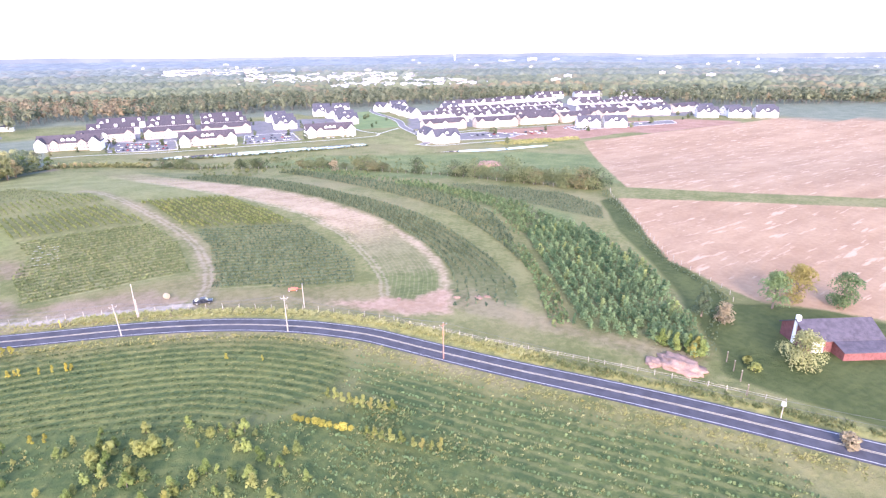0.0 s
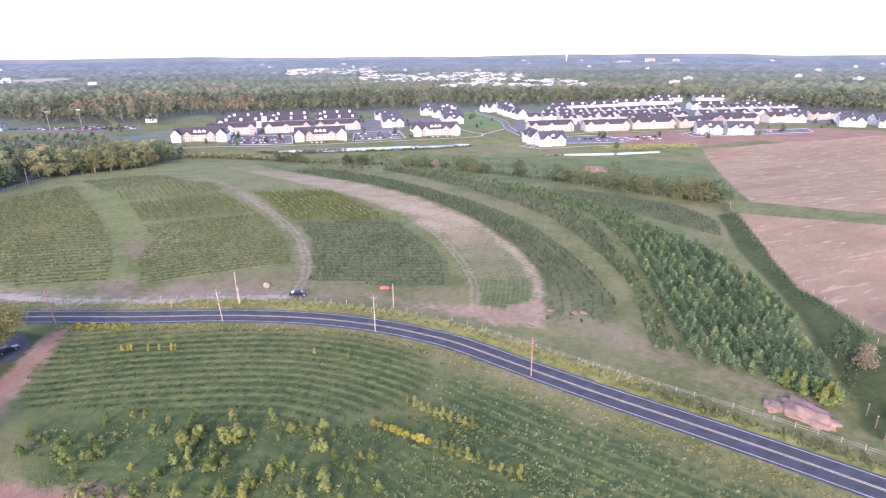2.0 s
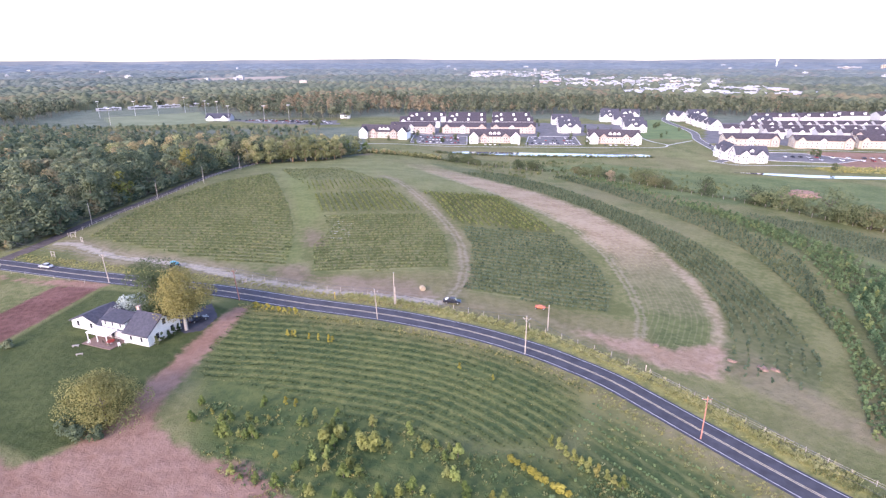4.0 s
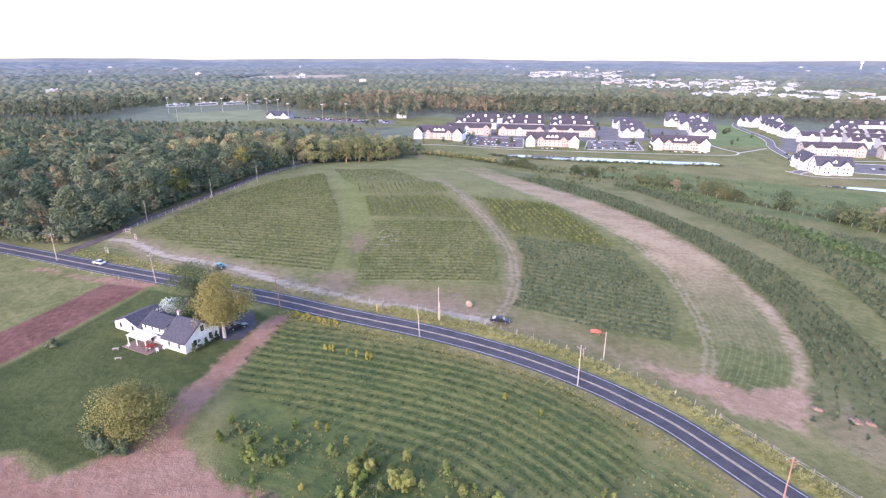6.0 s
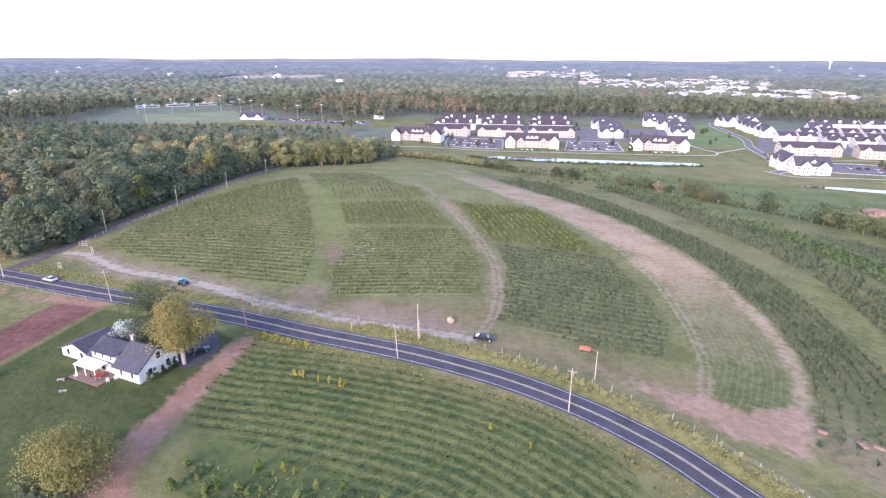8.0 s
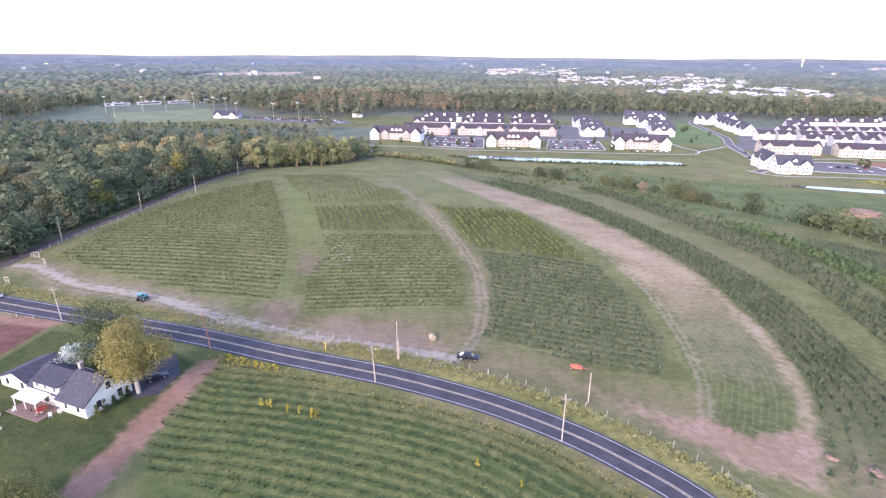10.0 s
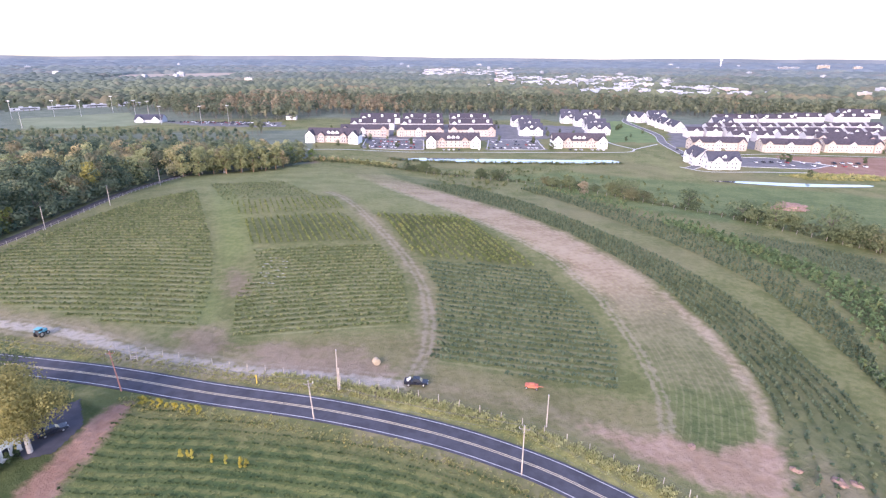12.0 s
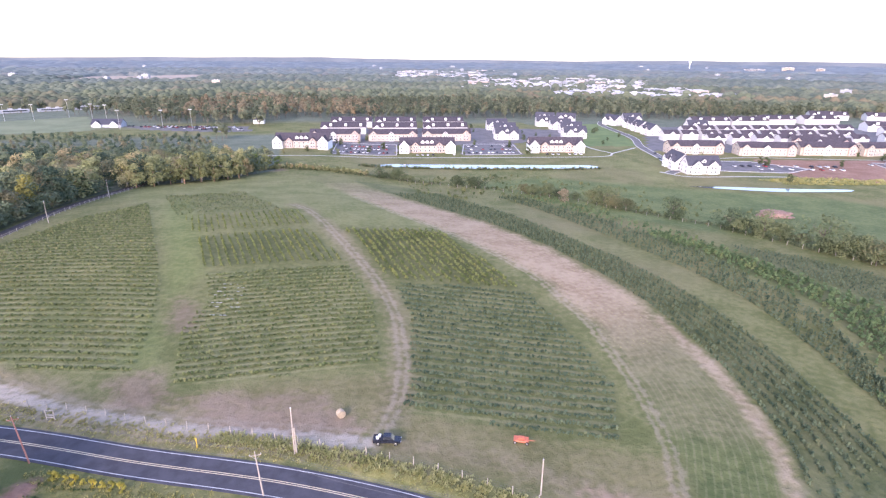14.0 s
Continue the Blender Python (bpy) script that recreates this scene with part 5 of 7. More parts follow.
def gate_frame(x, y, turn, w=1.6, h=2.2, label="weathered wooden gate frame beside the track"):
    t = thing("gate", label, "gate", pose(x, y, gz(x, y), 0, 0, turn), "gate frames")
    for s in (-1, 1):
        part("gate_post", rodded((s * w / 2, 0, -0.3), (s * w / 2, 0, h), 0.11, 0.1, 8), M["post"], t)
    for z in (0.5, 1.1, h - 0.1):
        part("rail", boxed(-w / 2 - 0.1, w / 2 + 0.1, -0.04, 0.04, z - 0.07, z + 0.07, bevel=0.01), M["post"], t)
    return t


for x, y, a in ((-126.3, 199, 10), (-120, 192.4, -40), (-122.6, 177.8, -25), (-51, 146, -18)):
    gate_frame(x, y, a)
for x, y in ((102, 23.7), (99.5, 20.7), (96.8, 17.7), (92.6, 14.2)):
    p = thing("gate_post", "thick brown wooden gate post with pale cap", "post", pose(x, y, gz(x, y)), "gate posts")
    part("shaft", rodded((0, 0, -0.3), (0, 0, 2.6), 0.14, 0.12, 8), M["bark"], p)
    part("cap", rodded((0, 0, 2.6), (0, 0, 2.75), 0.16, 0.05, 8), M["post"], p)

# swaths of cut hay on the mown strip, scrub on the field boundary
fan_rows(TAN_L + normals(TAN_L) * 3, TAN_R - normals(TAN_R) * 2, 12, 0.5, 0.07, "weed", 341, "thin curved swaths of dry cut hay", tuft_kinds, 0.5, 150, 330, 2.6, 0.25)
eb = along(EF, 1.6)
eb = np.vstack([eb - normals(eb) * o for o in (1.5, 2.6, 3.6)]) + np.random.default_rng(3).uniform(-0.6, 0.6, (3 * len(eb), 2))
scatter("boundary_scrub", eb, np.random.default_rng(4).uniform(0.25, 0.7, len(eb)), bush_kinds, M["nursery"], 342, "dark green scrub along the field boundary", "scrub", 1.3)

rm = np.random.default_rng(351)
mv = []
for row in range(9):
    y0 = 203 - row * 2.4
    for k in range(int(rm.integers(2, 5))):
        x0, w = -28.5 + rm.uniform(0, 8), rm.uniform(0.4, 1.4)
        for dx, dy in ((0, -0.14), (w, -0.14), (w, 0.14), (0, 0.14)):
            mv.append((x0 + dx, y0 + dy - 0.28 * (x0 + dx + 28), gz(x0 + dx, y0) + 0.6 + 0.05 * rm.uniform()))
tagged(mesh_np("mulch_film", np.array(mv), quads(len(mv) // 4), M["concrete"]), "torn strips of white mulch film in the nursery rows", "mulch film", kind="stuff")

# ---------------------------------------------------------------- single trees
pale = tree("tree", -104, 402, 15, 4.8, "leaf_edge", "tall pale-trunked tree at the field corner", 501, 16, 26, 0.7, 0.35, "pale_bark")
copies_of = [(-97, 398, 0.9), (-89, 399, 1.05), (-81, 403, 0.95), (-74, 402, 1.1), (-67, 408, 1.0), (-60, 412, 1.05), (-54, 420, 0.9), (-47, 428, 0.85)]
for i, (x, y, s) in enumerate(copies_of):
    c = copy_thing(pale, pose(x, y, gz(x, y) - 0.1, 0, 0, i * 67))
    c.scale = (s, s, s)
gold = tree("tree", -36, 444, 12, 5.0, "leaf_limey", "yellow-green tree at the field corner", 502, 16, 30, 0.7, 0.2)
for i, (x, y, s) in enumerate(((-28, 447, 0.8), (-20, 452, 0.7), (-44, 436, 1.0), (-52, 428, 0.9))):
    copy_thing(gold, pose(x, y, gz(x, y) - 0.1, 0, 0, i * 81)).scale = (s, s, s)
grove = tree("grove_tree", -92, 371, 14.5, 5.2, "leaf_edge", "bushy olive-yellow tree at the field corner", 521, 22, 80, 0.4, 0.14, "orange_bark")
grove["group"] = "grove at the field corner"
for i, (x, y, s) in enumerate(((-84, 375, 1.05), (-77, 382, 0.8), (-70, 384, 1.1), (-62, 390, 0.95), (-55, 393, 1.05), (-48, 399, 0.85), (-42, 404, 0.95), (-38, 414, 0.8))):
    copy_thing(grove, pose(x, y, gz(x, y) - 0.1, 0, 0, i * 101)).scale = (s, s, s * (0.9 + 0.06 * (i % 4)))
gs = np.random.default_rng(518)
gp = np.vstack([along(smooth([(-48, 424), (-30, 440), (-10, 448), (14, 436), (40, 420)]), 1.4) + gs.uniform(-2.5, 2.5, (1, 2)) for _ in range(3)])
gp = gp + gs.uniform(-2.0, 2.0, gp.shape)
scatter("corner_scrub", gp, gs.uniform(1.2, 3.6, len(gp)), bush_kinds, M["leaf_edge"], 519, "yellowish scrub at the field corner", "scrub", 1.2)
tree("yard_tree", -59.1, 116.5, 17, 8.2, "leaf_amber", "large golden-brown shade tree beside the house", 201, 46, 340, 0.19, 0.33, "pale_bark")
tree("yard_tree", -69.5, 127.5, 17.5, 7.6, "leaf_dark", "dark green tree behind the golden tree", 202, 40, 260, 0.19, 0.1)
tree("yard_tree", -62.5, 79.5, 9.5, 8.8, "leaf_lawn", "broad olive tree on the lawn by the dirt drive", 203, 44, 300, 0.17, 0.1)
for x, y, s in ((-65, 74.5, 1), (-61.5, 74, 0.8), (-68, 77, 0.9)):
    shrub("bush", x, y, 3.4 * s, 2.4 * s, "nursery", "dark green bush at the foot of the olive tree", 215 + int(-x), False, 60, 14, 0.22)
tree("blossom_tree", -76.5, 127.5, 5.2, 5.2, "blossom", "small white-flowering tree behind the house", 204, 26, 80, 0.2, 0.4)
shrub("shrub", -99, 112, 2.0, 1.6, "leaf", "dark round shrub on the lawn", 205, False, 24, 12, 0.3)
tree("spruce_tree", 119, 40, 9.5, 3.2, "nursery", "dark spruce by the stubble field", 206, 34, 90, 0.24, 0.05, shape="cone")
tree("tree", 121, 35, 5.5, 3.2, "leaf_rust", "rusty brown tree beside a dark spruce", 207, 20, 80, 0.2, 0.05)
tree("tree", 139, 31, 11, 4.8, "lush", "dark green tree behind the barn", 208, 26, 110, 0.24, 0.2)
tree("tree", 148, 29, 12, 5.5, "leaf_gold", "yellow-green tree behind the barn", 209, 30, 120, 0.24, 0.15)
tree("tree", 156, 20, 10, 5, "lush", "dark green tree beside the barn", 210, 26, 90, 0.26, 0.1)
tree("tree", 114.5, 13, 8.2, 5.6, "leaf_edge", "brownish olive tree in front of the barn", 211, 30, 110, 0.22, 0.08)
shrub("bush", 91.6, -4.8, 3.0, 2.2, "leaf_rust", "brown-green bush beside the road", 212, False, 36, 14, 0.3)
for x, y, s in ((103, 18, 1), (105.5, 21, 0.8)):
    shrub("bush", x, y, 2.2 * s, 1.6 * s, "leaf_olive", "grey-green bush by the gate posts", 213 + int(x), False, 24, 12, 0.3)

hedge_first = [tree("hedge_tree", 217, 157, 11, 8.5, "leaf_hedge", "dark broad tree at the hedge end", 601, 20, 60, 0.42, 0.12),
               tree("hedge_tree", 207, 172, 7.5, 6, "leaf_hedge", "olive-green hedge tree in the valley", 602, 18, 56, 0.38, 0.2),
               tree("hedge_tree", 200, 186, 6.5, 4.6, "leaf_hedge", "greyish-green hedge tree in the valley", 603, 16, 52, 0.36, 0.25)]
rh = np.random.default_rng(611)
hp = along(SHRUBS, 5.0, 3)
for x, y in hp[hp[:, 0] > 30]:
    far_end = (x > 190)
    if rh.uniform() < (0.1 if far_end else 0.42 - 0.4 * math.sin(y * 0.19 + 0.6)):
        continue
    k = int(rh.integers(0, 3))
    s = rh.uniform(0.85, 1.3) if x > 150 else rh.uniform(0.6, 1.15)
    px, py = x + rh.uniform(-3, 3), y + rh.uniform(-3, 3)
    c = copy_thing(hedge_first[k], pose(px, py, gz(px, py) - 0.1, 0, 0, rh.uniform(0, 360)))
    c.scale = (s, s, s * rh.uniform(0.85, 1.1))
    c["group"] = "hedge trees"
hb = np.vstack([along(SHRUBS, 1.6) + rh.uniform(-3, 3, along(SHRUBS, 1.6).shape) for _ in range(3)])
hb = hb[(np.sin(hb[:, 1] * 0.23) + rh.uniform(-1, 1, len(hb))) > -0.2]
scatter("hedge_scrub", hb, rh.uniform(0.5, 2.0, len(hb)), bush_kinds, M["leaf_hedge"], 612, "low olive scrub along the hedge line", "scrub", 1.4)
vb = rh.uniform((60, 230), (235, 430), (900, 2))
w = line_dist(SHRUBS, vb[:, 0], vb[:, 1])
side_ok = (0.5 * vb[:, 0] + 0.866 * vb[:, 1] > 325) & (w < 55) & (vb[:, 1] < 405)
vb = vb[side_ok]
scatter("valley_scrub", vb, rh.uniform(0.6, 1.9, len(vb)), bush_kinds, M["nursery_pale"], 613, "scattered green scrub on the valley slope", "scrub", 1.5)
tree("tree", 139, 318, 7, 4.2, "leaf_rust", "rust-coloured small tree in the valley", 614, 16, 28, 0.5, 0.05)

# ---------------------------------------------------------------- ponds and the estate's surfaces
def flat_patch(name, poly, lift, material, label, category="pavement", level=None, step=6.0):
    """A surface patch with a plan outline, laid on the land or level."""
    p = np.array(poly, float)
    bm = bmesh.new()
    n = len(p)
    dense = []
    for a, b in zip(p, np.roll(p, -1, 0)):
        k = max(1, int(np.linalg.norm(b - a) / step))
        dense += [a + (b - a) * i / k for i in range(k)]
    if level is None:
        xs = np.arange(p[:, 0].min(), p[:, 0].max() + step, step)
        ys = np.arange(p[:, 1].min(), p[:, 1].max() + step, step)
        for x in xs[:-1]:
            for y in ys[:-1]:
                if inside(p, np.array([x + step / 2]), np.array([y + step / 2]))[0]:
                    bm.faces.new([bm.verts.new((u, v, gz(u, v) + lift)) for u, v in ((x, y), (x + step, y), (x + step, y + step), (x, y + step))])
        bmesh.ops.remove_doubles(bm, verts=bm.verts, dist=0.01)
    else:
        bm.faces.new([bm.verts.new((u, v, level)) for u, v in dense])
    return tagged(part(name, bm, material), label, category, kind="structure")


wm, wtree, wb = nodes_of("still_pond_water")
wb.inputs["Base Color"].default_value = (0.05, 0.06, 0.06, 1)
wb.inputs["Roughness"].default_value = 0.06
wb.inputs["Specular IOR Level"].default_value = 0.7
bump_to(wtree, wb, noise_of(wtree, 0.6, 3), 0.06, 0.1)
POND1 = smooth([(44, 458), (62, 462), (90, 456), (125, 446), (165, 436), (205, 428), (216, 422), (212, 414), (180, 418), (140, 427), (100, 437), (70, 448), (44, 458)], 5)
POND2 = smooth([(240, 344), (262, 338), (285, 329), (312, 320), (336, 313), (332, 308.5), (310, 312), (286, 318), (262, 330), (240, 344)], 5)
flat_patch("water", POND1[:-1], 0, wm, "long narrow pond reflecting the pale sky", "water", -9.0)
flat_patch("water", POND2[:-1], 0, wm, "narrow pond reflecting the pale sky", "water", -9.0)
flat_patch("pavement", [(21, 513), (75, 504), (84, 563), (30, 580)], 0.08, M["lot"], "grey parking lot between townhouses")
flat_patch("pavement", [(130, 495), (181, 486), (195, 545), (148, 553)], 0.08, M["lot"], "grey parking lot between townhouses")
flat_patch("pavement", [(300, 430), (350, 416), (372, 378), (345, 368), (300, 385)], 0.08, M["lot"], "grey lot before the townhouse row")
flat_patch("pavement", [(445, 388), (580, 350), (560, 330), (432, 362)], 0.08, M["lot"], "grey lot beside bare building ground")
flat_patch("pavement", [(-30, 570), (190, 545), (320, 600), (330, 560), (300, 640), (190, 680), (20, 700)], 0.06, M["lot"], "asphalt lanes between townhouse rows")
flat_patch("pavement", [(300, 480), (560, 400), (720, 330), (720, 560), (560, 640), (400, 640)], 0.06, M["lot"], "asphalt lanes between townhouse rows")
flat_patch("pavement", [(-205, 748), (-61, 720), (-56, 672), (-100, 676), (-170, 708)], 0.08, M["lot"], "large asphalt parking lot by playing fields")
flat_patch("field", [(-690, 1860), (-335, 1970), (-345, 2410), (-685, 2220)], 3.0, surface("pale_dry_field", (0.3, 0.24, 0.185), (0.4, 0.33, 0.26), 0.01, 0.95, 0.2, fine=0.2, local=False), "pale tan field between distant woods", "field", step=40.0)
flat_patch("grass_plot", [(321, 690), (379, 688), (310, 510), (255, 516)], 0.14, surface("mown_grass", (0.09, 0.14, 0.045), (0.15, 0.2, 0.07), 0.05, 0.95, 0.3, local=False), "mown green between townhouse groups", "lawn")
flat_patch("grass_plot", [(-384, 805), (-277, 870), (-215, 735), (-228, 700), (-328, 696)], 0.14, surface("sports_turf", (0.14, 0.165, 0.085), (0.21, 0.225, 0.125), 0.03, 0.95, 0.2, local=False), "pale green sports field", "lawn")
EST_ROAD = smooth([(385, 715), (362, 671), (337, 565), (310, 507), (292, 450), (278, 404), (255, 385)])
tagged(ribbon("road_estate", EST_ROAD, 3.4, 3.4, 0.16, M["lot"]), "grey estate road with pale kerbs", "road", kind="structure")
for s in (-3.65, 3.65):
    tagged(ribbon("kerb", EST_ROAD + normals(EST_ROAD) * s, 0.25, 0.25, 0.3, M["concrete"], skirt=0.3), "pale concrete kerb beside the road", "kerb", kind="structure")
for lot in ([(21, 513), (75, 504), (84, 563), (30, 580), (21, 513)], [(130, 495), (181, 486), (195, 545), (148, 553), (130, 495)], [(300, 430), (350, 416), (372, 378), (345, 368), (300, 385), (300, 430)], [(445, 388), (580, 350), (560, 330), (432, 362), (445, 388)]):
    edge_line = along(np.array(lot, float), 6.0)
    tagged(ribbon("kerb", edge_line, 0.4, 0.4, 0.24, M["concrete"], skirt=0.3), "pale concrete kerb round a parking lot", "kerb", kind="structure")
PATHS = [[(-40, 508), (20, 500), (110, 484), (185, 470), (245, 462), (262, 475)], [(262, 475), (258, 515), (275, 600)], [(262, 475), (300, 500)], [(252, 392), (262, 372), (300, 364), (330, 356)], [(300, 430), (360, 432), (420, 412), (480, 392)]]
for p in PATHS:
    l = smooth(p, 4)
    tagged(ribbon("path", l, 0.9, 0.9, 0.2, M["concrete"]), "pale concrete footpath by the townhouses", "path", kind="structure")
yb = rh.uniform((300, 318), (395, 352), (700, 2))
yb = yb[inside([(312, 334), (385, 318), (395, 330), (345, 350), (300, 358)], yb[:, 0], yb[:, 1])]
scatter("yellow_weeds", yb, rh.uniform(0.6, 1.2, len(yb)), tuft_kinds, M["weed"], 620, "bank of yellow flowering weeds by the pond", "weeds", 2.5)

# ---------------------------------------------------------------- townhouses
win_bm = bmesh.new()
box(win_bm, -0.5, 0.5, -0.03, 0.03, -0.75, 0.75)
win_pane = part("pane_master", win_bm, M["glass"])
pane_mesh = win_pane.data
bpy.data.objects.remove(win_pane)
frame_bm = bmesh.new()
for x0, x1, z0, z1 in ((-0.65, -0.5, -0.9, 0.9), (0.5, 0.65, -0.9, 0.9), (-0.5, 0.5, 0.75, 0.9), (-0.5, 0.5, -0.9, -0.75)):
    box(frame_bm, x0, x1, -0.06, 0.05, z0, z1)
frame_ob = part("frame_master", frame_bm, M["trim"])
frame_mesh = frame_ob.data
bpy.data.objects.remove(frame_ob)


def window(parent, x, y, z, turn=0.0, s=1.0):
    w = new("window", frame_mesh)
    w.parent = parent
    w.matrix_basis = pose(x, y, z, 0, 0, turn) @ Matrix.Scale(s, 4)
    p = new("pane", pane_mesh)
    p.parent = w
    return w


def gable_block(t, x0, x1, y0, y1, e, r, wall, roof, ridge="x", over=0.5, base=-2.5, names=("wall", "roof")):
    """A pitched block: a wall body and a roof of two slopes, its ridge along x or y."""
    a0, a1, b0, b1 = (y0, y1, x0, x1) if ridge == "x" else (x0, x1, y0, y1)
    c, half = (a0 + a1) / 2, (a1 - a0) / 2
    part(names[0], prism([(a0, base), (a1, base), (a1, e), (c, r - 0.32), (a0, e)], b1 - b0, ridge, b0), M[wall], t)
    k = (r - e) / half * over
    part(names[1], prism([(a0 - over, e - k - 0.3), (c, r - 0.3), (a1 + over, e - k - 0.3), (a1 + over, e - k), (c, r), (a0 - over, e - k)], b1 - b0 + 0.8, ridge, b0 - 0.4), M[roof], t)


def townhouse(n_units, wall="siding", roof="shingle_brown", gables=(), dormers=(), depth=15.0, e=6.8, r=12.6, label="", chimneys=0, wings=False, win=True):
    L = n_units * 8.0
    t = thing("townhouse_row", label, "townhouse", group="townhouse rows")
    gable_block(t, -L / 2, L / 2, -depth / 2, depth / 2, e, r, wall, roof)
    for i, (u, gw, gm) in enumerate(gables):
        x = -L / 2 + u * 8
        gable_block(t, x - gw / 2, x + gw / 2, -depth / 2 - 1.4, 0, e + 0.4, min(r - 0.4, e + gw * 0.5), gm, roof, "y", 0.4, names=("front_gable", "gable_roof"))
        if win:
            for z in (1.8, 4.6):
                for dx in (-gw * 0.2, gw * 0.2):
                    window(t, x + dx, -depth / 2 - 1.43, z)
            window(t, x, -depth / 2 - 1.43, e + 0.6, 0, 0.8)
    if wings:
        for x in (-L / 2 + 3.9, L / 2 - 3.9):
            gable_block(t, x - 4.2, x + 4.2, -depth / 2 - 4.5, depth / 2 - 1, e + 0.3, e + 4.6, "siding", roof, "y", 0.4, names=("end_wing", "wing_roof"))
            for z in (1.8, 4.8):
                for dx in (-2.2, 2.2):
                    window(t, x + dx, -depth / 2 - 4.53, z)
            window(t, x, -depth / 2 - 4.53, e + 1.6, 0, 0.8)
    for u in dormers:
        x = -L / 2 + u * 8
        gable_block(t, x - 1.5, x + 1.5, -depth / 2 + 1.6, -1, e + 3.0, e + 4.3, "trim", roof, "y", 0.25, base=e, names=("dormer", "dormer_roof"))
        if win:
            window(t, x, -depth / 2 + 1.57, e + 2.3, 0, 0.8)
    if win:
        busy = [(-L / 2 + u * 8, gw / 2 + 0.8) for u, gw, _ in gables]
        for i in range(n_units * 2):
            x = -L / 2 + 2 + i * 4
            if all(abs(x - b) > w for b, w in busy):
                for z in (1.8, 4.8):
                    window(t, x, -depth / 2 - 0.03, z)
        for s in (-1, 1):
            for z in (1.8, 4.8, 8.2):
                for y in (-3.2, 3.2):
                    window(t, s * (L / 2 + 0.03), y if z < 8 else y * 0.35, z, 90)
    for i in range(chimneys):
        x = -L / 2 + L * (i + 0.5) / chimneys
        part("roof_box", boxed(x + 1.4, x + 4.0, -depth / 2 + 1.4, -depth / 2 + 4.0, e, r - 0.9, bevel=0.05), M["trim"], t)
        part("box_roof", boxed(x + 1.2, x + 4.2, -depth / 2 + 1.6, -1.6, r - 0.9, r - 0.7), M[roof], t)
    return t


def place(t, a, b, first=False, back=7.0):
    c = (np.array(a) + np.array(b)) / 2
    d = np.array(b) - np.array(a)
    n = np.array([-d[1], d[0]]) / np.linalg.norm(d)
    c = c + n * back
    m = pose(c[0], c[1], gz(c[0], c[1]), 0, 0, math.degrees(math.atan2(d[1], d[0])))
    if first:
        t.matrix_basis = m
        return t
    return copy_thing(t, m)


front = townhouse(6, "cream", "shingle_brown", ((1.7, 5.5, "brick"), (4.3, 5.5, "brick")), (2.5, 3.0, 3.5), wings=True, label="white townhouse row with brown roof and front gables")
place(front, (-29, 551), (22.4, 536.2), True)
for a, b in (((78, 517), (128.5, 508)), ((189.5, 498), (242, 486))):
    place(front, a, b)
longrow = townhouse(6, "cream", "shingle_brown", e=7.4, r=11.4, gables= ((0.6, 6.0, "cream"), (2.8, 5, "estate_white"), (5.4, 6.5, "brick")), dormers=(), label="cream and brick townhouse row with brown roof")
place(longrow, (3, 593), (54, 585), True)
for a, b in (((60, 592), (110, 584)), ((113, 584), (163, 576)), ((309, 463), (358, 452)), ((365, 443), (411, 429)), ((419, 433.6), (466, 419)), ((445, 470), (486, 442)), ((525, 436), (572, 415)), ((470, 417), (518, 410)), ((528, 408), (576, 403)), ((590, 402), (640, 397)), ((655, 395), (705, 389))):
    place(longrow, a, b)
backrow = townhouse(6, "estate_white", "shingle_brown", ((0.6, 5, "siding"),), (), chimneys=3, depth=19.0, e=7.2, r=11.6, label="townhouse row with brown roof and white roof boxes", win=False)
place(backrow, (32, 716), (78, 708), True)
for a, b in (((82, 708), (131, 700)), ((138, 699), (188, 691)), ((18, 655), (64, 647)), ((72, 650), (120, 642)), ((126, 641), (176, 633)), ((468, 642), (516, 634)), ((520, 634), (566, 627)), ((570, 645), (618, 637)), ((630, 636), (680, 628)), ((640, 560), (690, 540)), ((690, 520), (735, 500)), ((690, 690), (740, 662)), ((750, 655), (800, 627)), ((822, 614), (868, 595)), ((875, 592), (916, 575))):
    place(backrow, a, b)
unit = townhouse(2, "estate_white", "shingle_brown", ((1.0, 5.0, "siding"),), (), depth=12, e=7.4, r=10.6, label="pair of pale townhouses with dark roof", win=False)
place(unit, (355, 535), (371, 532), True)
for row_a, row_b, n in (((374, 531), (556, 494), 9), ((400, 566), (604, 537), 10), ((380, 500), (540, 462), 7), ((560, 470), (690, 420), 6), ((615, 515), (750, 472), 7)):
    for i in range(n):
        p = np.array(row_a) + (np.array(row_b) - np.array(row_a)) * i / n
        d = (np.array(row_b) - np.array(row_a)) / np.linalg.norm(np.array(row_b) - np.array(row_a))
        place(unit, p, p + d * 16)
small = townhouse(3, "estate_white", "shingle", ((0.8, 6.5, "siding"), (2.3, 6.5, "estate_white")), (1.5,), depth=13, label="short white townhouse row with dark roof and two gables")
place(small, (188, 576), (212, 572), True)
